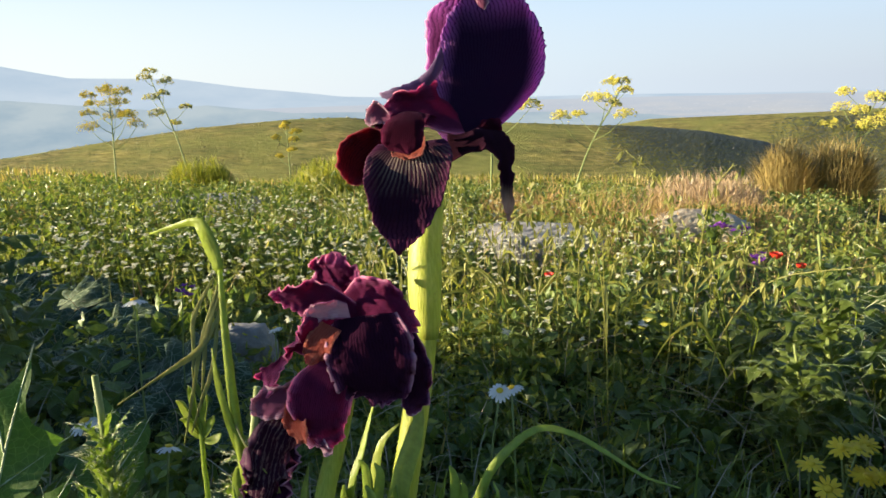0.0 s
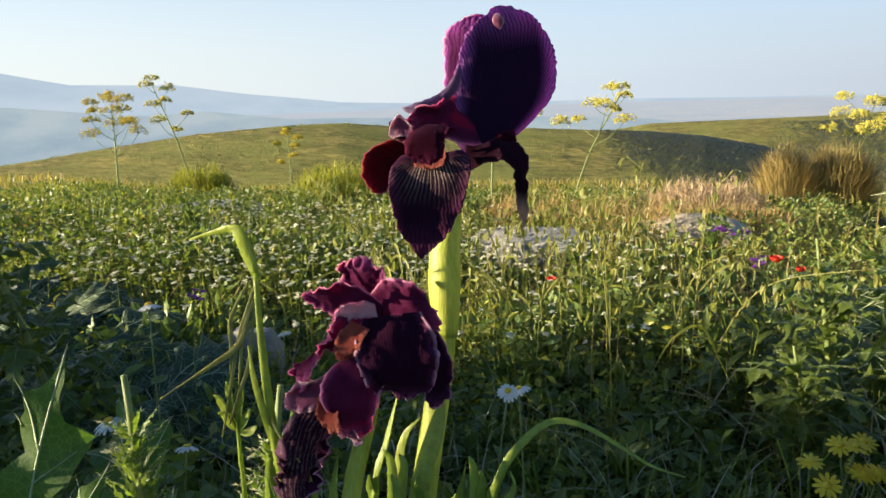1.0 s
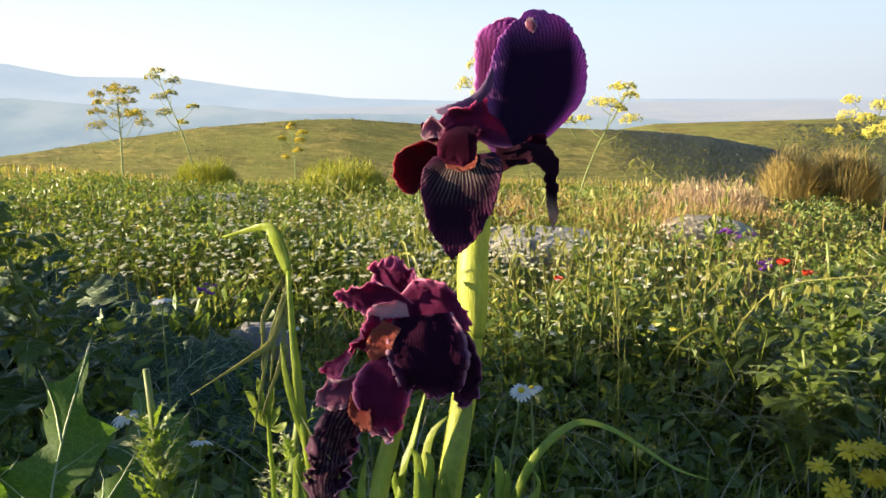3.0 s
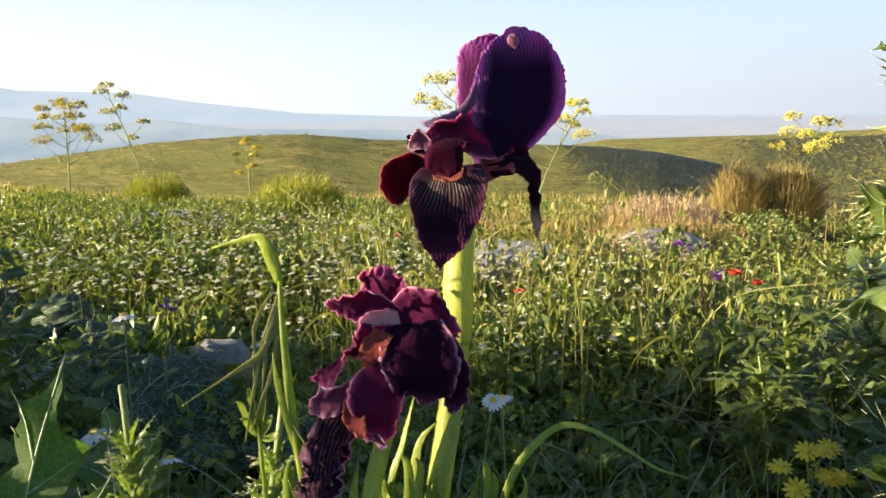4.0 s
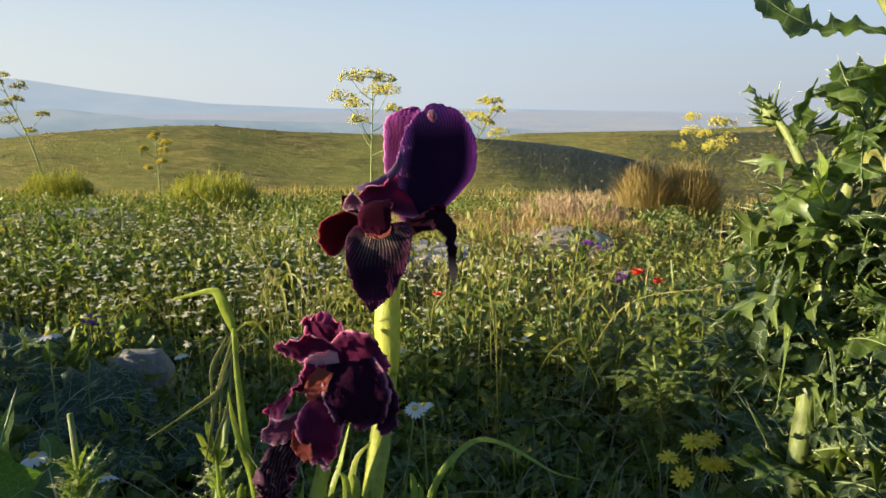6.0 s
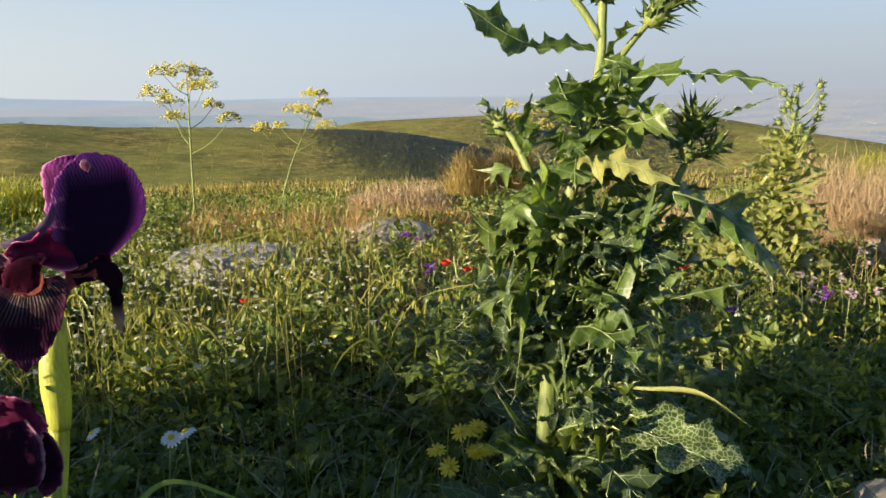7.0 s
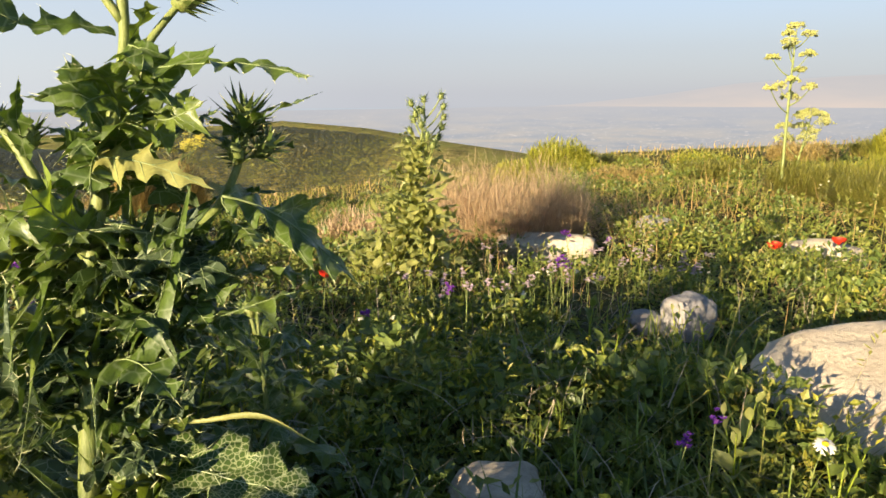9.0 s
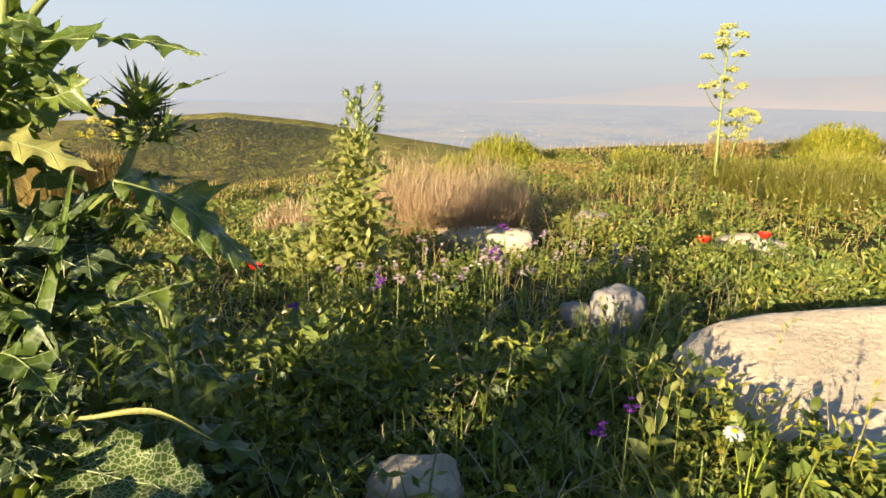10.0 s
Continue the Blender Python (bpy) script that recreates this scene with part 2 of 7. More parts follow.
M_DARK = thin("dark_leaf", [(0.0, (0.054, 0.1013, 0.0338)), (0.6, (0.1148, 0.1823, 0.054)), (1.0, (0.2025, 0.27, 0.081))], 0.3)
M_STRAW = thin("straw", [(0.0, (0.26, 0.19, 0.08)), (0.5, (0.45, 0.35, 0.17)), (1.0, (0.3, 0.29, 0.11))], 0.4, tint=(1.1, 1.0, 0.8))
M_OAT = thin("wild_oat", [(0.0, (0.15, 0.2, 0.055)), (0.6, (0.27, 0.3, 0.1)), (1.0, (0.46, 0.43, 0.23))], 0.4)
M_PINKDRY = thin("dry_bush", [(0.0, (0.24, 0.19, 0.14)), (0.5, (0.42, 0.35, 0.26)), (1.0, (0.56, 0.5, 0.38))], 0.35, tint=(1.1, 1.0, 0.85))
M_BROWNSHRUB = thin("brown_shrub", [(0.0, (0.21, 0.185, 0.08)), (0.5, (0.31, 0.27, 0.125)), (1.0, (0.41, 0.37, 0.18))], 0.35, tint=(1.1, 1.0, 0.7))
M_YELLOWGREEN = thin("yellow_green_shrub", [(0.0, (0.143, 0.187, 0.033)), (0.5, (0.264, 0.308, 0.055)), (1.0, (0.396, 0.396, 0.077))], 0.4)
M_FERN = thin("fennel_frond", [(0.0, (0.09, 0.12, 0.03)), (0.5, (0.17, 0.19, 0.05)), (1.0, (0.26, 0.26, 0.08))], 0.4)
M_THISTLE = thin("thistle_leaf", [(0.0, (0.038, 0.08, 0.02)), (0.6, (0.08, 0.145, 0.033)), (1.0, (0.15, 0.22, 0.055))], 0.36, rough=0.36, random_by="object", veins=((0.15, 0.2, 0.09), 42.0, 0.03))
M_MILK = thin("milk_thistle_leaf", [(0.0, (0.026, 0.056, 0.026)), (0.6, (0.046, 0.086, 0.034)), (1.0, (0.07, 0.12, 0.04))], 0.3, rough=0.72, random_by="object", veins=((0.17, 0.22, 0.15), 60.0, 0.022))
M_WEED1 = thin("young_leaf", [(0.0, (0.1, 0.18, 0.036)), (1.0, (0.2, 0.3, 0.06))], 0.4, random_by="object")
M_HERB = thin("prickly_herb", [(0.0, (0.05, 0.095, 0.022)), (1.0, (0.12, 0.175, 0.04))], 0.4, random_by="object")
M_PALELEAF = thin("pale_leaf", [(0.0, (0.2, 0.26, 0.09)), (1.0, (0.33, 0.37, 0.16))], 0.4, random_by="object")
M_SPINE = plain_mat("spine", [(0.3, (0.28, 0.31, 0.15)), (0.7, (0.46, 0.46, 0.26))])
M_RIB = plain_mat("leaf_rib", [(0.3, (0.12, 0.17, 0.06)), (0.7, (0.22, 0.27, 0.11))])
M_STEM = fibre_mat("thistle_stem", [(0.3, (0.1, 0.15, 0.03)), (0.5, (0.19, 0.23, 0.06)), (0.72, (0.32, 0.34, 0.13))], 0.55, 0.15, (500.0, 500.0, 10.0))
M_SPATHE = fibre_mat("spathe", [(0.3, (0.26, 0.32, 0.03)), (0.5, (0.42, 0.46, 0.06)), (0.72, (0.58, 0.58, 0.13))])
M_IRISLEAF = thin("iris_leaf", [(0.0, (0.165, 0.275, 0.0495)), (0.6, (0.275, 0.396, 0.077)), (1.0, (0.396, 0.473, 0.143))], 0.4, random_by="object")
M_BUDGREEN = thin("bud_green", [(0.0, (0.22, 0.33, 0.04)), (1.0, (0.36, 0.46, 0.08))], 0.45, random_by="object")
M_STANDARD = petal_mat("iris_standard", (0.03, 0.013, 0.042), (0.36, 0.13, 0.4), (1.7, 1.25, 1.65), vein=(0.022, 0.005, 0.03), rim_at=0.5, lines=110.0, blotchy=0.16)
M_BACKSTANDARD = petal_mat("iris_back_standard", (0.07, 0.014, 0.06), (0.3, 0.07, 0.3), (2.2, 1.3, 1.9), vein=(0.03, 0.006, 0.03), lit_lip=(0.6, 0.35, 0.5), rim_at=0.5, lines=60.0)
# pale lavender puts the sunlight on the petal's underside into the colour
M_FOLD = petal_mat("iris_sunlit_fold", (0.16, 0.09, 0.18), (0.36, 0.26, 0.38), (1.3, 1.1, 1.3), vein=(0.14, 0.08, 0.17), rim_at=0.5, lines=40.0)
M_WINE = petal_mat("iris_wine", (0.12, 0.018, 0.06), (0.36, 0.1, 0.24), (2.6, 1.2, 1.8), vein=(0.022, 0.004, 0.014), lit_lip=(0.6, 0.32, 0.42), rim_at=0.6, lines=34.0)
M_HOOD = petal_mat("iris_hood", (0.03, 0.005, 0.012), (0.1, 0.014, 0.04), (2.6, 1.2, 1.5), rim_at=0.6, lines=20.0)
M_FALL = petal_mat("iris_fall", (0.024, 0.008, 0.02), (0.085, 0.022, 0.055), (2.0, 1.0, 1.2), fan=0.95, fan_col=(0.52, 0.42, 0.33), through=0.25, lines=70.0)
M_RED = petal_mat("iris_red", (0.07, 0.01, 0.016), (0.16, 0.028, 0.05), (2.8, 1.2, 1.0), lit_lip=(0.35, 0.12, 0.14), lines=16.0)
M_BLACK = petal_mat("iris_black", (0.028, 0.007, 0.02), (0.17, 0.045, 0.11), (2.0, 1.2, 1.6), through=0.3, rim_at=0.62, lines=26.0, lit_lip=(0.5, 0.28, 0.36))
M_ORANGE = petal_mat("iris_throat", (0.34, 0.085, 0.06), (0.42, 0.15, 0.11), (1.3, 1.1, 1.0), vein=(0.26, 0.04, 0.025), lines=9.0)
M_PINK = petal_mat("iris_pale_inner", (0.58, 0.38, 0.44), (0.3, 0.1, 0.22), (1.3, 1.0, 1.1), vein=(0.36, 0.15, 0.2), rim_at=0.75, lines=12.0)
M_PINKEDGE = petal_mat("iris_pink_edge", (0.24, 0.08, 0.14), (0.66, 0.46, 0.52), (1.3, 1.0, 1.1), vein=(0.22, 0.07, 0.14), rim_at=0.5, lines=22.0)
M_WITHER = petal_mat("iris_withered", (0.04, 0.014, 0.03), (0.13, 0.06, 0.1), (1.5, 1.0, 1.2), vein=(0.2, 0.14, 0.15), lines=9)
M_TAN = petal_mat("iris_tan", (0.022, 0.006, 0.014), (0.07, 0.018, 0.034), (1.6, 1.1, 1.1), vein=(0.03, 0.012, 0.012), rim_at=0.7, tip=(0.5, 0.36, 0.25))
M_CREAM = plain_mat("chamomile_white", [(0.3, (0.66, 0.62, 0.42)), (0.7, (0.8, 0.77, 0.6))], 80, 0.6, 0.3)
M_WHITE = plain_mat("daisy_white", [(0.3, (0.74, 0.72, 0.66)), (0.7, (0.82, 0.8, 0.74))], 80, 0.6, 0.35)
M_YELLOW = plain_mat("flower_yellow", [(0.3, (0.75, 0.5, 0.02)), (0.7, (0.85, 0.66, 0.04))], 80, 0.6, 0.3)
M_FENYELLOW = plain_mat("fennel_yellow", [(0.3, (0.56, 0.5, 0.07)), (0.7, (0.7, 0.63, 0.14))], 6, 0.6, 0.35)
M_GOLD = plain_mat("golden_umbel", [(0.3, (0.6, 0.48, 0.03)), (0.7, (0.74, 0.62, 0.07))], 6, 0.6, 0.35)
M_PALEUMBEL = plain_mat("pale_umbel", [(0.3, (0.4, 0.42, 0.12)), (0.7, (0.55, 0.55, 0.2))], 6, 0.6, 0.35)
M_POPPY = plain_mat("poppy_red", [(0.3, (0.6, 0.025, 0.012)), (0.7, (0.75, 0.05, 0.02))], 60, 0.5, 0.4)
M_VIOLET = plain_mat("flower_violet", [(0.3, (0.12, 0.03, 0.3)), (0.7, (0.3, 0.07, 0.4))], 90, 0.6, 0.35)
M_LILAC = plain_mat("flower_lilac", [(0.3, (0.42, 0.3, 0.36)), (0.7, (0.6, 0.48, 0.48))], 90, 0.6, 0.3)
M_ROCK = rock_mat("limestone", (0.3, 0.25, 0.18), (0.46, 0.39, 0.29), (0.58, 0.5, 0.39))
M_BOULDER = rock_mat("smooth_limestone", (0.46, 0.38, 0.27), (0.57, 0.48, 0.35), (0.66, 0.57, 0.43), 0.12)
M_GREYROCK = rock_mat("grey_stone", (0.19, 0.175, 0.16), (0.28, 0.265, 0.25), (0.37, 0.35, 0.33))
M_TWIG = plain_mat("dead_twig", [(0.3, (0.2, 0.16, 0.1)), (0.7, (0.38, 0.32, 0.22))])
M_HILLSHRUB = thin("hill_shrub", [(0.0, (0.09, 0.1, 0.03)), (0.6, (0.16, 0.16, 0.045)), (1.0, (0.26, 0.23, 0.08))], 0.2)
# dark tone that paints the shaded hill flanks
M_HILLSHADE = thin("hill_scrub", [(0.0, (0.036, 0.048, 0.036)), (0.6, (0.045, 0.058, 0.04)), (1.0, (0.058, 0.07, 0.045))], 0.1)
M_NET = thin("net_veined_leaf", [(0.0, (0.05, 0.115, 0.022)), (0.6, (0.075, 0.16, 0.03)), (1.0, (0.11, 0.21, 0.04))], 0.5, rough=0.55, random_by="object", veins=((0.14, 0.22, 0.06), 170.0, 0.02))
M_LACE = thin("lace_veined_leaf", [(0.0, (0.045, 0.1, 0.025)), (1.0, (0.08, 0.15, 0.035))], 0.4, random_by="object", veins=((0.42, 0.46, 0.27), 150.0, 0.045))
M_VEIN = plain_mat("leaf_vein", [(0.3, (0.28, 0.34, 0.17)), (0.7, (0.4, 0.45, 0.25))])

# ---------------------------------------------------------------- building blocks


def mesh_object(name, verts, faces, material, smooth=True, parent=None, label=""):
    me = bpy.data.meshes.new(name)
    me.from_pydata([tuple(v) for v in verts] if not isinstance(verts, np.ndarray) else verts.tolist(), [], faces if isinstance(faces, list) else faces.tolist())
    for mat in material if isinstance(material, (list, tuple)) else [material]:
        me.materials.append(mat)
    if smooth:
        me.polygons.foreach_set("use_smooth", [True] * len(me.polygons))
    me.update()
    ob = new(name, me)
    if parent is not None:
        ob.parent = parent
    if label:
        tagged(ob, label=label)
    return ob


def holder(name, place, label, category, group="", turn=0.0, size=1.0):
    ob = new(name)
    ob.empty_display_size = 0.05
    ob.matrix_basis = Matrix.LocRotScale(place, Euler((0, 0, radians(turn))), (size, size, size))
    return tagged(ob, label, category, group)


def spline(points, n):
    """Catmull-Rom through the points (any width), n samples."""
    p = np.asarray(points, float)
    p = np.vstack([2 * p[0] - p[1], p, 2 * p[-1] - p[-2]])
    s = np.linspace(0, len(p) - 3 - 1e-9, n)
    i = s.astype(int)
    f = (s - i)[:, None]
    a, b, c, d = p[i], p[i + 1], p[i + 2], p[i + 3]
    return 0.5 * (2 * b + (c - a) * f + (2 * a - 5 * b + 4 * c - d) * f ** 2 + (3 * b - a - 3 * c + d) * f ** 3)


def tube(points, n=14, sides=8):
    """Points (x, y, z, radius): vertices and faces of a tapered tube with closed ends."""
    s = spline(points, n)
    c, r = s[:, :3], s[:, 3]
    tan = np.gradient(c, axis=0)
    tan /= np.linalg.norm(tan, axis=1)[:, None] + 1e-12
    ref = np.where(np.abs(tan[:, 2:3]) > 0.9, np.array([[1.0, 0, 0]]), np.array([[0, 0, 1.0]]))
    if np.abs(tan[:, 2]).max() > 0.9:
        ref = np.tile(np.array([[1.0, 0.15, 0]]), (n, 1))
    a = np.cross(tan, ref)
    a /= np.linalg.norm(a, axis=1)[:, None] + 1e-12
    b = np.cross(tan, a)
    ang = np.linspace(0, 2 * np.pi, sides, endpoint=False)
    v = c[:, None] + r[:, None, None] * (np.cos(ang)[None, :, None] * a[:, None] + np.sin(ang)[None, :, None] * b[:, None])
    f = []
    for i in range(n - 1):
        for k in range(sides):
            k2 = (k + 1) % sides
            f.append([i * sides + k, i * sides + k2, (i + 1) * sides + k2, (i + 1) * sides + k])
    f.append(list(range(sides))[::-1])
    f.append([(n - 1) * sides + k for k in range(sides)])
    return v.reshape(-1, 3), f


def gather(pieces):
    """Several (vertices, faces) as one."""
    vs, fs, k = [], [], 0
    for v, f in pieces:
        vs.append(np.asarray(v))
        fs += [[i + k for i in face] for face in f]
        k += len(v)
    return np.vstack(vs), fs


def strap(points, n=14, fold=0.25, twist=0.0):
    """A grassy leaf along points (x, y, z, half width), folded along its middle."""
    s = spline(points, n)
    c, w = s[:, :3], np.maximum(s[:, 3], 1e-5)
    tan = np.gradient(c, axis=0)
    tan /= np.linalg.norm(tan, axis=1)[:, None] + 1e-12
    flat = np.cross(tan, np.array([0.25, -1.0, 0.2]))
    flat /= np.linalg.norm(flat, axis=1)[:, None] + 1e-12
    up = np.cross(flat, tan)
    if twist:
        a = np.linspace(0, twist, n)[:, None]
        flat, up = flat * np.cos(a) + up * np.sin(a), up * np.cos(a) - flat * np.sin(a)
    v = np.stack([c - flat * w[:, None], c - up * (w * fold)[:, None], c + flat * w[:, None]], 1).reshape(-1, 3)
    f = []
    for i in range(n - 1):
        for k in range(2):
            f.append([3 * i + k, 3 * i + k + 1, 3 * i + k + 4, 3 * i + k + 3])
    return v, f


# vectorised plants for the meadow ------------------------------------------------
def blades(p, h, w, yaw, lean, bow, seg=4):
    """Curved grass blades: arrays of feet, heights, widths, directions, lean and bow."""
    n = len(p)
    u = np.linspace(0, 1, seg + 1)
    out = (lean[:, None] * u + bow[:, None] * u ** 2) * h[:, None]
    z = h[:, None] * (u - 0.35 * (np.abs(lean) + np.abs(bow))[:, None] * u ** 2)
    d = np.stack([np.cos(yaw), np.sin(yaw)], 1)
    s = np.stack([-np.sin(yaw), np.cos(yaw)], 1)
    width = w[:, None] * (1 - u) ** 0.6
    c = p[:, None, :2] + d[:, None] * out[..., None]
    l, r = c[:, :-1] + s[:, None] * width[:, :-1, None], c[:, :-1] - s[:, None] * width[:, :-1, None]
    zz = p[:, 2:3] + z
    k = 2 * seg + 1
    v = np.zeros((n, k, 3))
    v[:, 0:2 * seg:2, :2], v[:, 1:2 * seg:2, :2] = l, r
    v[:, 0:2 * seg:2, 2] = v[:, 1:2 * seg:2, 2] = zz[:, :-1]
    v[:, -1, :2], v[:, -1, 2] = c[:, -1], zz[:, -1]
    quads = [[2 * i, 2 * i + 1, 2 * i + 3, 2 * i + 2] for i in range(seg - 1)]
    base = (np.arange(n) * k)[:, None, None]
    q = (np.array(quads)[None] + base).reshape(-1, 4)
    t = (np.array([[2 * seg - 2, 2 * seg - 1, 2 * seg]])[None] + base).reshape(-1, 3)
    return v.reshape(-1, 3), q.tolist() + t.tolist()


LEAF = np.array([(0, 0, 0), (0.3, 0.55, 0.06), (0.3, 0, -0.08), (0.3, -0.55, 0.06), (0.68, 0.5, 0.0), (0.68, 0, -0.1), (0.68, -0.5, 0.0), (1, 0, -0.06)])
SPRIG = np.array([(0, 0, 0), (0.45, 0.55, 0.05), (0.45, 0, -0.1), (0.45, -0.55, 0.05), (1, 0, -0.04)])
SPRIG_F = [[0, 2, 1], [0, 3, 2], [1, 2, 4], [2, 3, 4]]
LEAF_F = [[0, 2, 1], [0, 3, 2], [1, 2, 5, 4], [2, 3, 6, 5], [4, 5, 7], [5, 6, 7]]


def leaves(p, length, width, yaw, pitch, roll=None, template=LEAF, faces=LEAF_F):
    """Small folded leaves: feet, lengths, widths, headings, rise."""
    n = len(p)
    roll = np.zeros(n) if roll is None else roll
    t = np.tile(template[None], (n, 1, 1))
    t = t * np.stack([length, width, length], 1)[:, None]
    cr, sr = np.cos(roll)[:, None], np.sin(roll)[:, None]
    y, z = t[..., 1] * cr - t[..., 2] * sr, t[..., 1] * sr + t[..., 2] * cr
    cp, sp = np.cos(pitch)[:, None], np.sin(pitch)[:, None]
    x, z = t[..., 0] * cp - z * sp, t[..., 0] * sp + z * cp
    cy, sy = np.cos(yaw)[:, None], np.sin(yaw)[:, None]
    v = np.stack([x * cy - y * sy, x * sy + y * cy, z], -1) + p[:, None]
    k = len(template)
    f = []
    for face in faces:
        f += (np.array(face)[None] + (np.arange(n) * k)[:, None]).tolist()
    return v.reshape(-1, 3), f


# ---------------------------------------------------------------- the lie of the land
EYE = Vector((0.5, 0.35, 0.48))


def lerp_table(x, table):
    xs, ys = zip(*table)
    return np.interp(x, xs, ys)


FALL = [(-180, -0.01), (-110, 0.0), (-70, 0.045), (-46, 0.066), (-33, 0.1), (0, 0.112), (20, 0.112), (37, 0.084), (45, 0.055), (68, 0.028), (110, 0.0), (180, -0.01)]
CREST_1 = [(-60, -5.2), (-46, -3.8), (-41, -3.2), (-35, -2.56), (-28, -2.2), (-24, -2.2), (-18, -2.75), (-9, -3.1), (0, -3.6), (4, -4.0), (8, -4.75), (11, -5.6), (16, -7.5), (24, -9.5), (60, -10)]
CREST_2 = [(-30, -7), (-8, -4.2), (0, -2.95), (7, -2.75), (11.6, -2.6), (19.5, -2.1), (26, -2.7), (33, -3.9), (38, -4.6), (48, -6.5), (60, -7)]


def land(x, y):
    """Height of the ground."""
    x, y = np.asarray(x, float), np.asarray(y, float)
    dx, dy = x - EYE.x, y - EYE.y
    r = np.hypot(dx, dy) + 1e-6
    az = np.degrees(np.arctan2(dx, dy))
    near = -0.1 * (0.93 * y + 0.35 * x)
    cone = -lerp_table(az, FALL) * r
    k = np.clip((r - 3.5) / 7.0, 0, 1)
    k = k * k * (3 - 2 * k)
    z = near * (1 - k) + cone * k
    # over the brow the slope drops into a fold, then the next hills rise
    fold = -0.20 * r - 2.0
    k = np.clip((r - 22) / 30.0, 0, 1)
    z = z * (1 - k) + np.maximum(fold, -30) * k
    one = np.tan(np.radians(lerp_table(az, CREST_1))) * 150 + EYE.z
    two = np.tan(np.radians(lerp_table(az, CREST_2))) * 330 + EYE.z
    k1 = np.clip((r - 52) / 98.0, 0, 1)
    k1 = k1 * k1 * (3 - 2 * k1)
    z1 = z * (1 - k1) + one * k1
    back = np.clip((r - 150) / 60.0, 0, 1)
    z1 = z1 - back * back * (3 - 2 * back) * 16
    k2 = np.clip((r - 215) / 115.0, 0, 1)
    k2 = k2 * k2 * (3 - 2 * k2)
    z = np.where(r < 215, z1, z1 * (1 - k2) + two * k2)
    z = z - np.clip((r - 330) / 300.0, 0, 1) ** 1.3 * 60
    # an unseen bank, added to the land to cast shade on the foot of the plants
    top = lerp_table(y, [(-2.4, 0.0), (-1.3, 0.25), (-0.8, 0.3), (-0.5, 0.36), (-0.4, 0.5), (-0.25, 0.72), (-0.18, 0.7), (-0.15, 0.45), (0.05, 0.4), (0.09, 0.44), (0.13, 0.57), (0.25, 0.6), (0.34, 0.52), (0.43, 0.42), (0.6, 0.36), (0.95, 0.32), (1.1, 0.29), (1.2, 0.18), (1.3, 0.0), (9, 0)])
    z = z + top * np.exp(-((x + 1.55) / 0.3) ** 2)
    # hummocks
    z = z + np.where(r < 40, 0.018 * np.sin(3.1 * x + 1.3 * y) * np.sin(2.3 * y - 0.7 * x) + 0.03 * np.sin(0.9 * x - 0.6) * np.sin(1.1 * y), 0)
    return z


def build_ground():
    az = np.radians(np.concatenate([np.arange(-180, -129, 3.0), np.arange(-129, 75, 0.75), np.arange(75, 180, 3.0)]))
    rad = np.concatenate([[0.03], np.geomspace(0.12, 25, 90), np.geomspace(26, 700, 110)])
    R, A = np.meshgrid(rad, az, indexing="ij")
    X, Y = EYE.x + R * np.sin(A), EYE.y + R * np.cos(A)
    Z = land(X, Y)
    v = np.stack([X, Y, Z], -1).reshape(-1, 3)
    na = len(az)
    f = []
    for i in range(len(rad) - 1):
        for j in range(na):
            j2 = (j + 1) % na
            f.append([i * na + j, i * na + j2, (i + 1) * na + j2, (i + 1) * na + j])
    f.append([j for j in range(na)])
    g = mesh_object("ground", v, f, M_GROUND)
    tagged(g, "green and straw-coloured grassy hillside falling away to hills", "ground", kind="structure")
    return g


ground = build_ground()

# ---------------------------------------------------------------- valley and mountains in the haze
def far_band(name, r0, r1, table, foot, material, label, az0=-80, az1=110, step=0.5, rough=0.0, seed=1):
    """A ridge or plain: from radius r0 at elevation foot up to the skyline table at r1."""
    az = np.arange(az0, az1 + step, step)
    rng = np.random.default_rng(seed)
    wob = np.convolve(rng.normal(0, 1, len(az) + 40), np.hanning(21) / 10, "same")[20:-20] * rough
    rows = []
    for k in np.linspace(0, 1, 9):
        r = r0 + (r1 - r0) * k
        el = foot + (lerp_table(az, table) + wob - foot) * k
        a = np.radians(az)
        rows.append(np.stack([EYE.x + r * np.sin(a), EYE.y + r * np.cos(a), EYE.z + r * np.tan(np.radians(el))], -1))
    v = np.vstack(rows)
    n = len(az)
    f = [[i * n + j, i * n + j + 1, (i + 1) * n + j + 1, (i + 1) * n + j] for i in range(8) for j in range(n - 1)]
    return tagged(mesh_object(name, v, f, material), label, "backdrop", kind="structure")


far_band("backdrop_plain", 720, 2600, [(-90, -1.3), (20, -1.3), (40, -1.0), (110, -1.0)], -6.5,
         far_glow_mat("hazy_plain_glow", [(0.36, (0.131, 0.144, 0.170)), (0.5, (0.161, 0.165, 0.174)), (0.64, (0.191, 0.181, 0.172))], 0.008, ((0.36, 0.33, 0.31), 0.045, 0.59), (1.0, 1.0, 1.0), (1650, 2700, (0.172, 0.181, 0.203))),
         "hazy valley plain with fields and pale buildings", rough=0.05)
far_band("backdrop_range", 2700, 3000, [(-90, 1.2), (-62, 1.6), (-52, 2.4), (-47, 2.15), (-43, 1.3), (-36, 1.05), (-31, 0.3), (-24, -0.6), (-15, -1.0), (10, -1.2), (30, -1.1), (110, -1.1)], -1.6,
         far_glow_mat("hazy_range_glow", [(0.35, (0.150, 0.179, 0.215)), (0.65, (0.179, 0.202, 0.231))], 0.003), "blue-grey mountain range in haze", rough=0.07, seed=3)
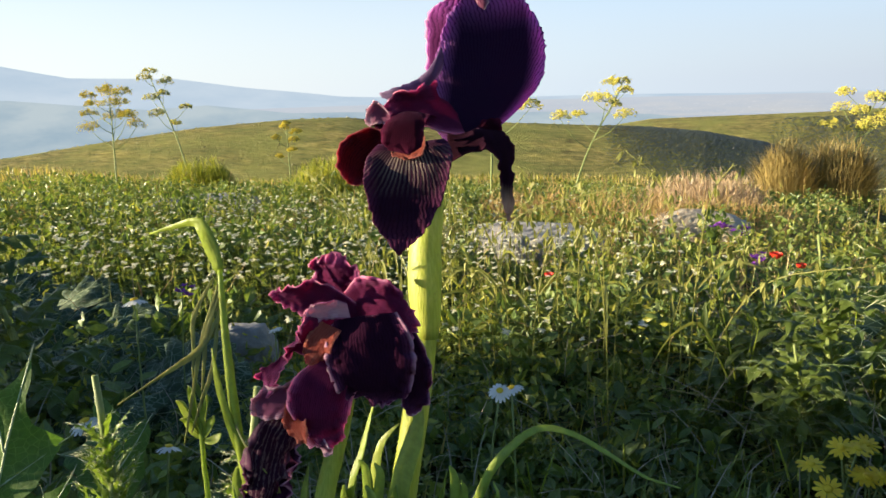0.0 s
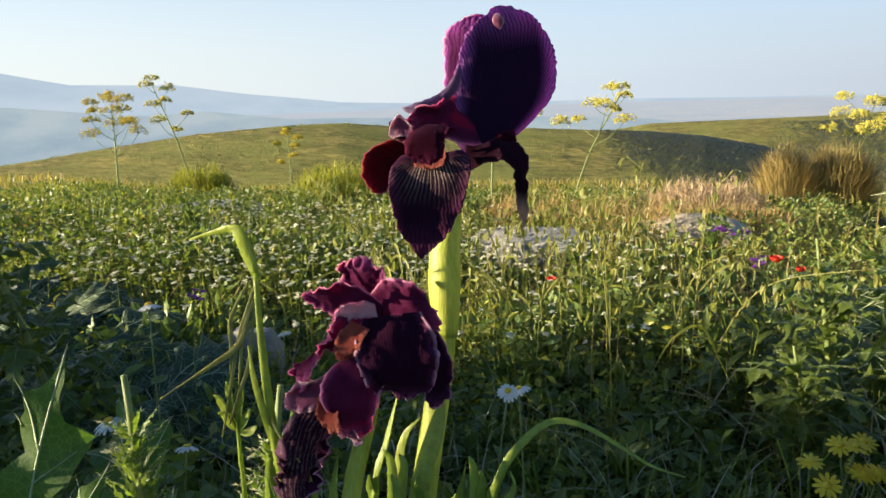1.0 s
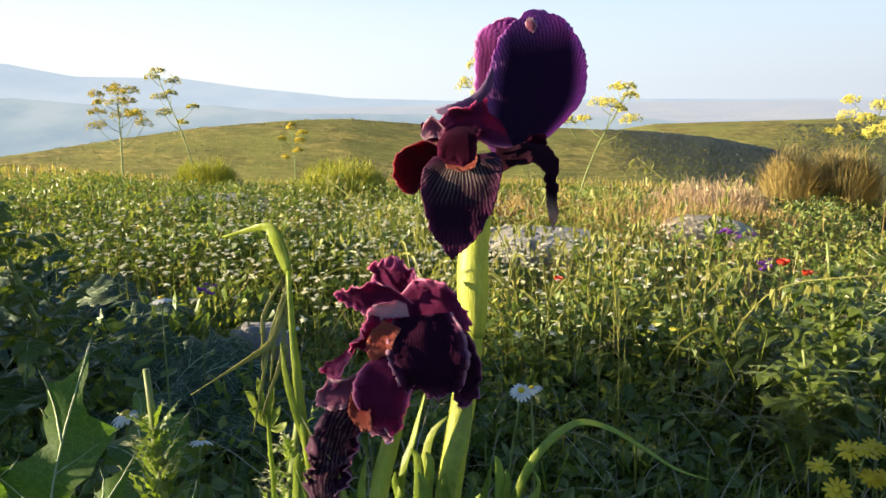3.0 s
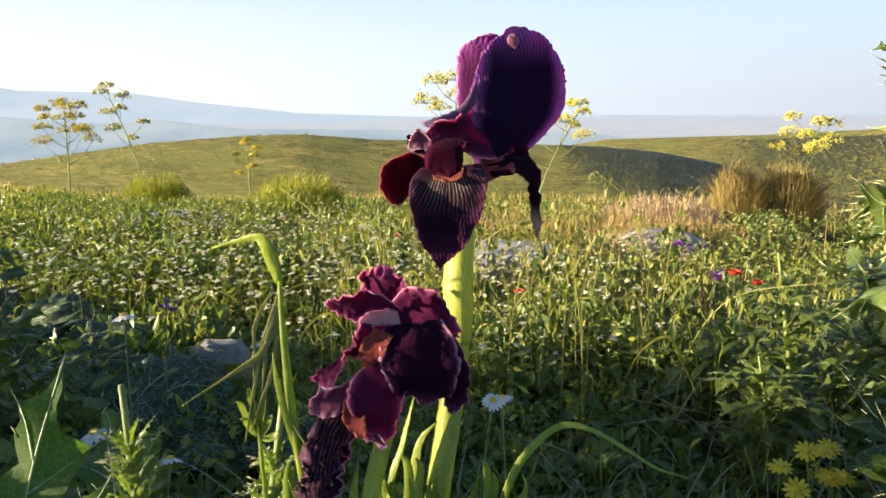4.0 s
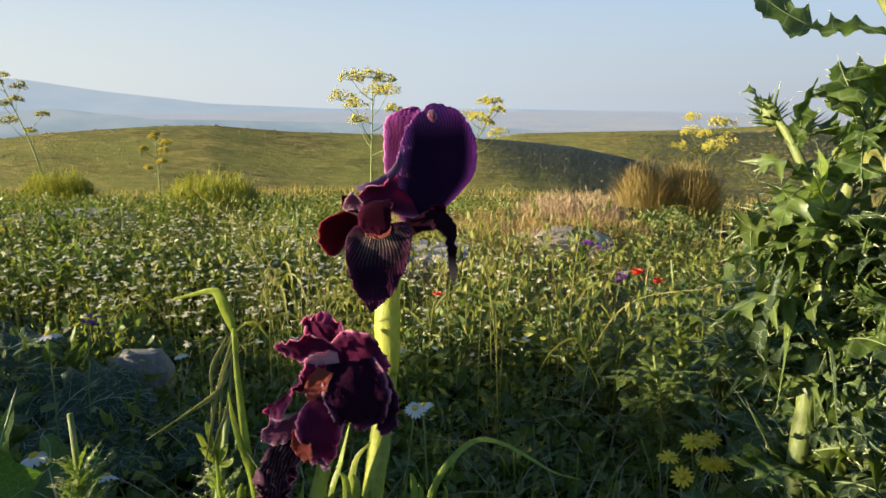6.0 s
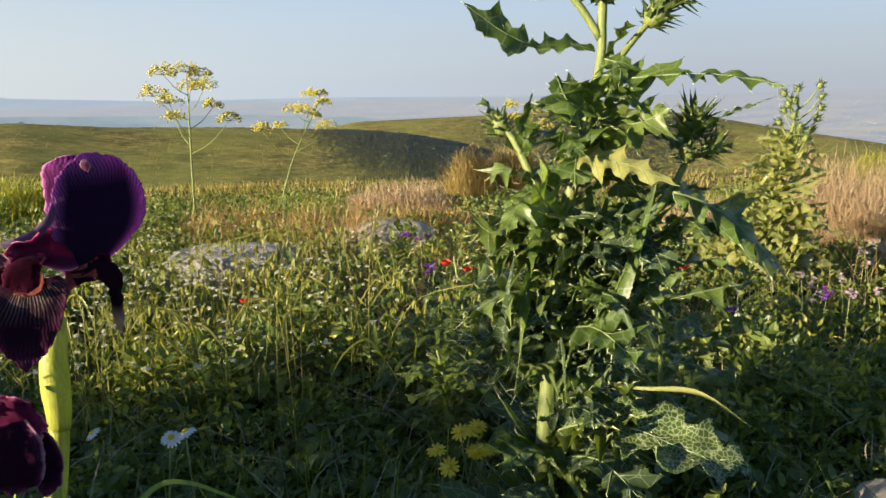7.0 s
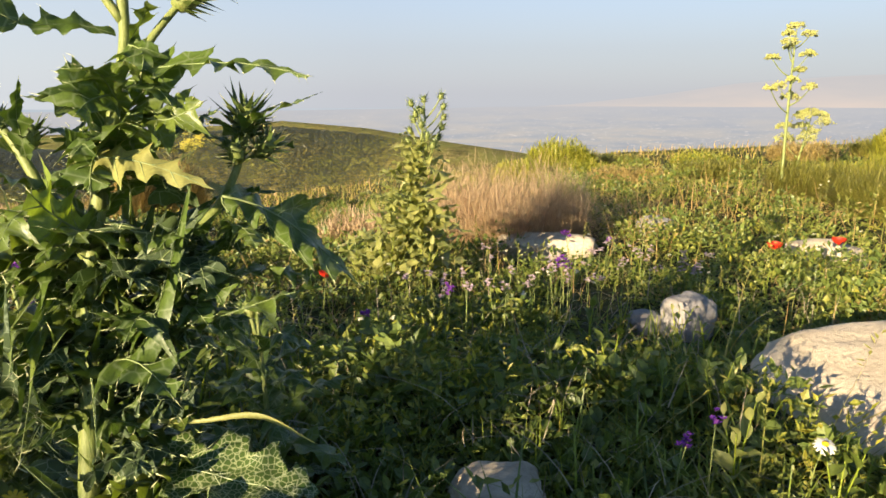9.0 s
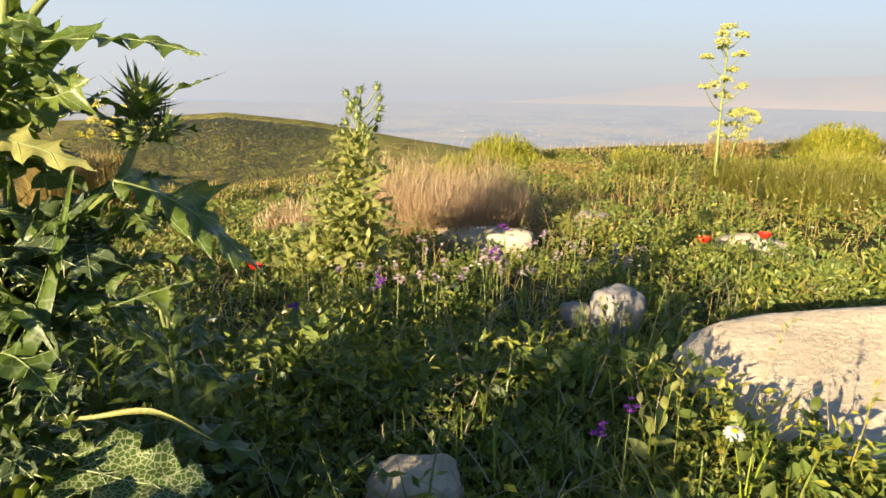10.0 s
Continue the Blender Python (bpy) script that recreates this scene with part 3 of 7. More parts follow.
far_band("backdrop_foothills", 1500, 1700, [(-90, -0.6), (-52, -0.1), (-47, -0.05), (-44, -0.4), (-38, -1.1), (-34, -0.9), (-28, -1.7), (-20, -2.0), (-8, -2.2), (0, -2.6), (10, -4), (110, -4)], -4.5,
         far_glow_mat("hazy_foothills_glow", [(0.35, (0.108, 0.137, 0.163)), (0.65, (0.153, 0.173, 0.186))], 0.006), "hazy blue-green foothills", rough=0.12, seed=5)
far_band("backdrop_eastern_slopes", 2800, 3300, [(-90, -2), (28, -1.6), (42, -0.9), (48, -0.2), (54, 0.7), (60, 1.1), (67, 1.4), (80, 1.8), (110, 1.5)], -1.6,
         far_glow_mat("hazy_slopes_glow", [(0.35, (0.208, 0.198, 0.2)), (0.65, (0.24, 0.214, 0.204))], 0.003, ((0.247, 0.234, 0.221), 0.012, 0.7), fade=(2950, 3450, (0.178, 0.186, 0.206))), "pale pinkish slopes fading into haze", rough=0.06, seed=9)


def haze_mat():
    """A glowing sheet painted as milky air over the valley: thick at the horizon, gone higher up; whiter towards the
    sun.
    """
    m, t, bsdf, out = fresh("valley_haze_glow")
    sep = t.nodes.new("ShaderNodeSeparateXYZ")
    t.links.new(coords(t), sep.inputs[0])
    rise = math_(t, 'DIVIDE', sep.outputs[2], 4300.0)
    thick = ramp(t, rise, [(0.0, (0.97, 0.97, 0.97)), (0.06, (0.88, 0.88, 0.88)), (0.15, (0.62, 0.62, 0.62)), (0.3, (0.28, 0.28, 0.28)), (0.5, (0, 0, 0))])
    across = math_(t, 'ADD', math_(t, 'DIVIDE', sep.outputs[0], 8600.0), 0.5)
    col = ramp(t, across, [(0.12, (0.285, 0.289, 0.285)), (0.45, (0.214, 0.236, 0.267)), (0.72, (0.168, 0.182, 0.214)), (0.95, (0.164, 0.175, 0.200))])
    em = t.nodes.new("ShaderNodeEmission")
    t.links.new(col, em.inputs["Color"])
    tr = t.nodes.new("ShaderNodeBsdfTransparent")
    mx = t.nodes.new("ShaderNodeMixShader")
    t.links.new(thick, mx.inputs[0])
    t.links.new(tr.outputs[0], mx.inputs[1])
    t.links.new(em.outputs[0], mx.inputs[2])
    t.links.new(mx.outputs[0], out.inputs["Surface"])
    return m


far_band("backdrop_haze", 4300, 4310, [(-90, 27), (118, 27)], -3.0, haze_mat(), "glowing sheet painted as milky haze over the far horizon", -72, 118, 1.0)

# ---------------------------------------------------------------- the irises
IRIS_M = Matrix(((3.03e-4, -1.85e-1 * 3.08e-4, -9e-6, 0.0), (6.8e-5, 9.82e-1 * 3.08e-4, 6.2e-5, 0.0), (-5e-6, -9.2e-2 * 3.08e-4, 3.04e-4, 0.0), (0, 0, 0, 1)))
IRIS_O = Vector((0.3347, 0.7561, 0.4336))


def spot(a, b, c=0.0):
    """A place in the world from steps of 0.3 mm across, down and away, seen against the upper flower."""
    k = 1 + c * 7.9e-4
    return IRIS_O + IRIS_M.to_3x3() @ Vector(((a - 784) * k - 46, c, (441 - b) * k - 141))


def petal(name, rows, material, parent, bulge=0.0, ruffle=3.0, frill=1.0, nu=48, nv=41, label="", seed=0, fan=False):
    """Rows: (a, c, b, half-side vector x3): the middle of the petal and half its breadth, from throat to edge."""
    s = spline(rows, nu)
    u = np.linspace(0, 1, nu)[:, None]
    v = np.linspace(-1, 1, nv)[None]
    cap = np.sqrt(np.clip(1 - np.clip((u - 0.7) / 0.3, 0, 1) ** 2, 0, 1))
    c, sd = s[:, None, :3], s[:, None, 3:6]
    tan = np.gradient(s[:, :3], axis=0)
    tan /= np.linalg.norm(tan, axis=1)[:, None] + 1e-9
    nrm = np.cross(tan, s[:, 3:6])
    nrm /= np.linalg.norm(nrm, axis=1)[:, None] + 1e-9
    p = c + sd * (v * np.maximum(cap, 0.1))[..., None]
    edge = np.maximum(np.abs(v) ** 2 * np.minimum(1, u * 2.5), np.clip((u - 0.6) / 0.4, 0, 1) ** 1.5 + 0 * v)
    depth = bulge * (1 - v ** 2) * np.sin(np.pi * np.clip(u * 0.9 + 0.1, 0, 1))
    off = Vector((seed * 5.3, seed * 2.9, seed * 7.1))
    wob, pull = np.zeros((nu, nv)), np.zeros((nu, nv))
    for i in range(nu):
        for j in range(nv):
            q = Vector(p[i, j])
            e = edge[i, j]
            wob[i, j] = ruffle * (0.5 + 1.1 * e) * noise.noise(q / 30 + off) * 2.2 + ruffle * frill * e ** 1.5 * noise.noise(q / 9.5 + off) * 2.4
            wob[i, j] += 0.35 * ruffle * noise.noise(q / 5 - off) * (0.3 + e)
            wob[i, j] += (1 + frill) * e ** 2 * 1.0 * noise.noise(q / 3.6 + off * 3)
            pull[i, j] = (1.5 * noise.noise(q / 3.2 - off) + 2.2 * noise.noise(q / 5.0 + off * 2) + 3.2 * noise.noise(q / 14 + off)) * e ** 2
    p = p + nrm[:, None] * (depth + wob)[..., None] + tan[:, None] * (pull * np.clip(u * 2 - 0.8, 0, 1))[..., None] + sd / (np.linalg.norm(sd, axis=-1, keepdims=True) + 1e-9) * (pull * np.sign(v))[..., None]
    inv = parent.matrix_basis.inverted()
    verts = [inv @ spot(a, b, cc) for a, cc, b in p.reshape(-1, 3)]
    faces = [[i * nv + j, i * nv + j + 1, (i + 1) * nv + j + 1, (i + 1) * nv + j] for i in range(nu - 1) for j in range(nv - 1)]
    ob = mesh_object(name, verts, faces, material, parent=parent, label=label)
    uv = ob.data.uv_layers.new(name="UVMap")
    loops = np.zeros(len(ob.data.loops), int)
    ob.data.loops.foreach_get("vertex_index", loops)
    uu, vv = np.broadcast_to(u, (nu, nv)), np.broadcast_to(v, (nu, nv))
    if fan:
        # streaks spread from the throat like a fan
        length = np.linalg.norm(np.diff(s[:, :3], axis=0), axis=1).sum()
        half = np.linalg.norm(s[:, 3:6], axis=1)[:, None]
        vv = np.arctan2(vv * half, uu * length + 26) / (0.5 * np.pi)
    grid = np.stack([uu, vv * 0.5 + 0.5], -1).reshape(-1, 2).astype(np.float32)
    uv.data.foreach_set("uv", grid[loops].ravel())
    plain = np.stack([uu, np.broadcast_to(v, (nu, nv)) * 0.5 + 0.5], -1).reshape(-1, 2).astype(np.float32)
    ob.data.uv_layers.new(name="Breadth").data.foreach_set("uv", plain[loops].ravel())
    so = ob.modifiers.new("thickness", 'SOLIDIFY')
    so.thickness, so.offset = 0.0005, 0.0
    return ob


def row(a, b, c, sa, sb, sc=0.0):
    """Middle (across, down, away) and half side; stored as (across, away, down)."""
    return (a, c, b, sa, sc, sb)


def stalk(name, points, material, parent, n=18, sides=12, label=""):
    """Points (across, down, away, radius in steps)."""
    inv = parent.matrix_basis.inverted()
    pts = [(*(inv @ spot(a, b, c)), r * 3.08e-4) for a, b, c, r in points]
    v, f = tube(pts, n, sides)
    return mesh_object(name, v, f, material, parent=parent, label=label)


def sword(name, points, material, parent, label="", fold=0.3, twist=0.0, n=16):
    inv = parent.matrix_basis.inverted()
    pts = [(*(inv @ spot(a, b, c)), w * 3.08e-4) for a, b, c, w in points]
    v, f = strap(pts, n, fold, twist)
    ob = mesh_object(name, v, f, material, parent=parent, label=label)
    so = ob.modifiers.new("thickness", 'SOLIDIFY')
    so.thickness, so.offset = 0.0004, 0.0
    return ob


def foot_of(a, b):
    p = spot(a, b, 0)
    return Vector((p.x, p.y, float(land(p.x, p.y)) - 0.01))


# taller plant
tall = holder("iris_plant", foot_of(720, 1900), "tall dark purple iris in full bloom on a thick yellow-green stem", "iris", "dark irises")
stalk("stem", [(812, 600, 22, 20), (806, 660, 20, 21), (795, 740, 18, 22), (778, 850, 15, 23), (755, 1050, 10, 24), (735, 1400, 0, 25), (720, 1990, 0, 26)], M_SPATHE, tall, 24)
stalk("spathe", [(835, 385, 24, 8), (822, 420, 24, 20), (813, 460, 22, 26), (811, 520, 22, 28), (813, 570, 22, 25), (812, 612, 22, 21)], M_SPATHE, tall, 20, 14, "swollen yellow-green spathe")
petal("standard", [row(874, 304, 20, -20, 6, -4), row(888, 262, 26, -60, 2, -20), row(908, 212, 26, -80, 0, -30), row(918, 158, 22, -82, -4, -32), row(920, 108, 14, -70, -4, -28), row(916, 72, 4, -52, 2, -20), row(911, 48, -6, -30, 5, -12)], M_STANDARD, tall, -12, 1.8, 0.7, nu=72, nv=69, label="upright rounded petal with a bright purple rim", seed=1, fan=True)
petal("standard", [row(858, 290, 44, -14, 0, 8), row(842, 225, 66, -32, 2, 20), row(846, 150, 68, -42, 0, 22), row(852, 100, 60, -42, -2, 18), row(862, 66, 46, -24, 0, 8)], M_BACKSTANDARD, tall, -8, 3.0, 0.6, label="", seed=2, fan=True)
petal("standard", [row(872, 262, 4, 6, 20, -6), row(846, 240, -14, 12, 42, -10), row(808, 236, -30, 2, 30, 10), row(772, 236, -34, -4, 24, 12), row(748, 244, -26, -4, 12, 6)], M_WINE, tall, 10, 3.2, 0.8, label="side petal with a curling wine-red edge", seed=3)
petal("fold", [row(846, 150, -6, -4, -5, -3), row(834, 180, -14, -7, -6, -3), row(808, 206, -20, -3, -10, -6), row(778, 214, -34, 2, -10, -4), row(750, 214, -34, 2, -6, -2)], M_FOLD, tall, 4, 1.6, 0.6, label="fold of the side petal, painted pale lavender as its sunlit underside", seed=31)
petal("style_crest", [row(768, 262, -30, 4, 16, 6), row(750, 246, -36, 6, 20, 8), row(736, 250, -34, 4, 14, 4), row(724, 262, -26, 2, 6, 2)], M_PINKEDGE, tall, 5, 2.2, 1.0, label="pink-edged curled crest", seed=32)
petal("tip", [row(906, 84, -6, 6, 4, 0), row(908, 72, -10, 9, 4, 0), row(908, 60, -10, 7, 3, 0)], M_PINKEDGE, tall, 2, 0.8, 1.0, label="small pink tip", seed=33)
petal("style_arm", [row(822, 258, 0, 22, 4), row(800, 250, -28, 30, 2), row(790, 264, -52, 34, 0), row(788, 290, -66, 32, 2), row(790, 306, -66, 26, 2)], M_HOOD, tall, -6, 2.6, 1.0, label="hooded wine-red style arm", seed=4)
petal("throat", [row(795, 284, -22, 24, 0), row(795, 300, -42, 28, 0), row(795, 316, -58, 24, 0)], M_ORANGE, tall, 4, 1.2, 1.0, label="orange-brown throat", seed=5)
petal("fall", [row(798, 292, -34, 52, -4, 4), row(797, 306, -48, 66, -6, 6), row(796, 334, -58, 69, -4, 8), row(793, 370, -64, 62, 1, 9), row(789, 408, -66, 48, 3, 8), row(786, 440, -64, 30, 2, 5), row(783, 470, -60, 7, 0, 2)], M_FALL, tall, 7, 2.4, 0.6, nu=60, nv=57, label="velvety wine-black fall with a fan of beige streaks", seed=6, fan=True)
petal("fall", [row(765, 300, 14, 8, 18, 8), row(735, 298, 16, 14, 26, 10), row(708, 318, 14, 26, 24, 12), row(694, 345, 8, 20, 16, 8), row(690, 362, 4, 8, 6, 4)], M_RED, tall, 6, 2.0, 1.0, label="", seed=7)
petal("fall", [row(850, 305, 6, 0, 26, -8), row(890, 292, 12, 4, 18, -18), row(924, 294, 4, -12, 10, -20), row(940, 322, -8, -13, 0, -12), row(948, 362, -18, -9, -2, -8), row(950, 396, -22, -9, -3, -4), row(952, 420, -22, -5, -2, 0)], M_TAN, tall, 8, 4.0, 1.0, label="curled-under fall with a tan tip", seed=8)
petal("style_arm", [row(895, 292, 22, 8, 8), row(918, 275, 20, 12, 10), row(930, 262, 16, 9, 5)], M_HOOD, tall, 3, 1.5, 1.0, label="", seed=9)
petal("style_arm", [row(770, 272, 10, 10, 18), row(740, 258, 4, 12, 18), row(722, 262, 0, 6, 12)], M_HOOD, tall, 3, 1.5, 1.0, label="", seed=10)
for i, pts in enumerate([[(770, 1400, 0, 20), (762, 1000, -20, 18), (775, 860, -30, 16), (800, 770, -30, 14), (815, 705, -25, 2)],
                         [(735, 1400, 20, 14), (715, 1000, 0, 12), (732, 850, -15, 9), (745, 780, -20, 6), (775, 745, -20, 1)],
                         [(690, 1300, 10, 10), (690, 900, 0, 7), (712, 790, 0, 6), (735, 698, 0, 1)],
                         [(800, 1300, 20, 16), (815, 950, 0, 12), (838, 880, -10, 9), (850, 822, -10, 1)],
                         [(880, 1300, 20, 14), (905, 950, -10, 12), (930, 870, -10, 9), (925, 838, -10, 1)]]):
    sword("leaf", pts, M_IRISLEAF, tall, "", 0.5, 0.5 * i)
sword("leaf", [(850, 1250, 30, 8), (880, 950, 20, 7), (905, 850, 10, 7.5), (945, 790, 10, 7), (995, 755, 15, 5.5), (1050, 765, 20, 4.5), (1110, 800, 25, 3.5), (1160, 832, 30, 2.5), (1215, 850, 35, 1)], M_IRISLEAF, tall, "long leaf arching over to the ground", 0.35, 0.6, 30)

rng = np.random.default_rng(17)
for i in range(16):
    a0, tip = 700 + rng.uniform(-190, 230), 800 + rng.uniform(0, 80)
    c0 = rng.uniform(-40, 40)
    sword("leaf", [(a0 * 0.7 + 216, 1350, c0, 10), (a0 - 6, 1020, c0 - 10, 10), (a0, 0.5 * tip + 480, c0 - 16, 9), (a0 + rng.uniform(-8, 8), tip + 20, c0 - 20, 7), (a0 + rng.uniform(-16, 16), tip, c0 - 22, 1.5)], M_IRISLEAF, tall, "", 0.5, rng.uniform(-1.2, 1.2))

# lower plant
low = holder("iris_plant", foot_of(640, 1900), "low crumpled wine-purple iris with an orange throat", "iris", "dark irises")
D = -90
stalk("stem", [(700, 690, D + 10, 14), (690, 740, D + 12, 15), (676, 800, D + 12, 15), (660, 880, D + 12, 16), (645, 1100, D + 20, 18), (640, 2000, D + 20, 20)], M_SPATHE, low, 18)
petal("standard", [row(700, 560, D + 30, 26, 0), row(690, 520, D + 34, 40, 4, -6), row(680, 488, D + 24, 44, 4, -8), row(674, 464, D + 10, 26, 2, -4)], M_WINE, low, 11, 6.8, 1.4, label="rounded magenta-purple standard", seed=11)
petal("standard", [row(720, 560, D, 2, 20, 4), row(680, 534, D - 16, 4, 26, 8), row(640, 528, D - 26, -2, 24, 12), row(606, 526, D - 26, -6, 16, 10), row(580, 524, D - 22, -4, 6, 4)], M_WINE, low, 7, 5.1, 1.4, label="dark wine petal with a curled edge", seed=12)
petal("pale_inside", [row(712, 548, D - 34, 2, 12, 4), row(690, 546, D - 42, 2, 15, 5), row(660, 552, D - 48, -2, 16, 6), row(638, 562, D - 48, -4, 10, 4)], M_PINK, low, 3, 3.4, 1.4, label="pale pink inside of the petal", seed=34)
petal("standard", [row(700, 560, D + 10, 6, 30, 0), row(735, 545, D - 12, 14, 46, -8), row(772, 548, D - 18, 10, 48, -4), row(800, 560, D - 6, 4, 38, 6), row(812, 572, D + 8, 2, 20, 8)], M_WINE, low, -7, 6.1, 1.4, label="ruffled dark wine-purple standard", seed=13)
petal("fall", [row(700, 590, D, 4, 26, 6), row(655, 580, D - 30, 0, 34, 14), row(610, 605, D - 44, -26, 30, 14), row(585, 645, D - 44, -28, 10, 12), row(580, 690, D - 36, -14, 2, 6)], M_WINE, low, -11, 6.8, 1.4, label="folded wine-red fall", seed=14)
petal("throat", [row(686, 572, D - 42, 16, 8), row(670, 592, D - 54, 21, 8), row(662, 612, D - 60, 20, 6), row(654, 632, D - 60, 10, 3)], M_ORANGE, low, 4, 3.4, 1.4, label="salmon-orange throat", seed=15)
petal("fall", [row(735, 560, D - 20, 52, -8), row(745, 600, D - 42, 68, -4, 14), row(752, 645, D - 50, 66, 0, 18), row(756, 680, D - 40, 52, 2, 14), row(758, 700, D - 28, 28, 2, 8)], M_BLACK, low, -7, 7.6, 1.4, label="nearly black velvety fall", seed=16)
petal("fall", [row(780, 585, D + 20, 26, 0, 8), row(802, 640, D + 16, 30, 0, 12), row(808, 690, D + 12, 24, 0, 10), row(804, 724, D + 10, 10, 0, 4)], M_BLACK, low, -7, 6.8, 1.4, label="", seed=17)
petal("fall", [row(705, 615, D - 36, 44, -6), row(680, 660, D - 66, 52, 4, 12), row(668, 705, D - 74, 46, 12, 16), row(676, 745, D - 66, 30, 10, 10), row(684, 768, D - 58, 12, 4, 4)], M_WINE, low, -7, 5.4, 1.4, label="drooping purple fall with a pink edge", seed=18)
petal("throat", [row(632, 688, D - 52, 14, 4), row(634, 722, D - 88, 20, 4), row(646, 754, D - 88, 14, 4)], M_ORANGE, low, 4, 3.4, 1.4, label="", seed=19)
petal("fall", [row(630, 680, D - 30, 4, 22, 4), row(598, 694, D - 40, 6, 24, 6), row(566, 702, D - 40, 4, 20, 6), row(552, 708, D - 36, 2, 8, 2)], M_PINKEDGE, low, 4, 6.8, 1.4, label="", seed=20)
petal("tip", [row(660, 742, D - 70, 18, 8), row(672, 758, D - 68, 20, 6), row(682, 770, D - 64, 10, 3)], M_PINKEDGE, low, 2, 5.1, 1.4, label="pink ruffled edge", seed=21)
petal("withered_flower", [row(612, 715, D - 20, 26, 6, 6), row(592, 750, D - 34, 38, 2, 14), row(574, 800, D - 36, 32, 4, 18), row(566, 850, D - 30, 26, 2, 14), row(566, 900, D - 24, 18, 2, 8), row(572, 960, D - 20, 8, 0, 4)], M_WITHER, low, -13, 11.0, 1.4, label="shrivelled dark hanging bloom", seed=22)
petal("withered_flower", [row(622, 720, D - 10, 22, 8, -6), row(600, 770, D - 14, 26, 6, -10), row(590, 830, D - 10, 22, 4, -14), row(586, 900, D - 6, 12, 2, -6)], M_BLACK, low, 10, 9.0, 1.4, label="", seed=23)
for i, pts in enumerate([[(600, 1300, -60, 16), (608, 1000, -90, 13), (600, 900, -100, 10), (590, 838, -100, 1)],
                         [(640, 1300, -60, 14), (640, 1000, -80, 11), (630, 880, -90, 8), (638, 806, -90, 1)],
                         [(560, 1300, -60, 14), (545, 1000, -90, 12), (530, 900, -95, 9), (515, 838, -95, 1)]]):
    sword("leaf", pts, M_IRISLEAF, low, "", 0.5, 0.4 * i)

# grass stalk with drooping spikelets beside the irises
oat = holder("grass_stalk", foot_of(560, 1900), "bright green grass stalk with a bent leaf and drooping spikelets", "grass stalk")
E_ = -110
stalk("stem", [(575, 2000, E_, 6), (560, 1000, E_, 6.5), (538, 820, E_, 7), (520, 700, E_, 8), (507, 580, E_, 6), (500, 485, E_, 4)], M_BUDGREEN, oat, 20, 8)
sword("leaf", [(500, 490, E_, 6), (488, 452, E_ - 4, 11), (472, 415, E_ - 8, 10), (455, 408, E_ - 4, 6), (425, 416, E_ + 6, 4), (380, 430, E_ + 20, 1)], M_BUDGREEN, oat, "bent yellow-green leaf", 0.4, 0.3, 20)
sword("leaf", [(535, 800, E_, 5), (514, 730, E_ - 10, 6), (498, 670, E_ - 14, 5), (488, 610, E_ - 14, 1)], M_BUDGREEN, oat, "", 0.5, 0.2)
for a0, b0, a1, b1, a2, b2 in [(488, 500, 458, 560, 455, 660), (500, 520, 478, 590, 470, 680), (498, 540, 488, 640, 452, 750), (500, 500, 470, 600, 440, 770)]:
    sword("spikelet", [(a0, b0, E_, 1.5), (a1, b1, E_ - 6, 3.2), ((a1 + a2) / 2, (b1 + b2) / 2, E_ - 8, 2.4), (a2, b2, E_ - 8, 0.8)], M_OAT, oat, "", 0.8, 0.3)
sword("spikelet", [(498, 560, E_, 2), (468, 612, E_ - 10, 5), (430, 640, E_ - 12, 3.5), (380, 672, E_ - 10, 1.5), (328, 706, E_ - 6, 0.7)], M_OAT, oat, "long pale awned spikelet", 0.8, 0.3, 20)
sword("awn", [(515, 720, E_, 1.5), (545, 770, E_ - 20, 1.5), (580, 810, E_ - 30, 0.8)], M_OAT, oat)
bud = holder("hairy_bud_plant", foot_of(470, 1900), "hairy green plant with closed buds", "plant")
stalk("stem", [(480, 2000, -100, 5), (478, 1000, -100, 4.5), (468, 800, -100, 4), (462, 730, -100, 3.5)], M_BUDGREEN, bud, 14, 8)
for a, b, ang in [(432, 708, -60), (448, 690, -20), (470, 700, 15), (480, 735, 40), (455, 742, -40), (490, 760, 60), (440, 735, -75)]:
    sword("bud", [(464, 762, -100, 2), (0.5 * (a + 464), 0.5 * (b + 762) + 4, -104, 5), (a, b, -106, 7), (a + 10 * math.sin(radians(ang)), b - 16 * math.cos(radians(ang)), -106, 1)], M_BUDGREEN, bud, "", 1.2, 0.8, 10)

# ---------------------------------------------------------------- thistles
def unit(v):
    v = np.asarray(v, float)
    return v / (np.linalg.norm(v) + 1e-12)


LOBE_AT = (0.0, 0.16, 0.27, 0.36, 0.52, 0.6, 0.68, 0.78, 0.88, 1.0)
LOBE_OUT = (0.24, 0.5, 0.62, 0.5, 1.0, 0.62, 0.7, 0.45, 0.42, 0.24)


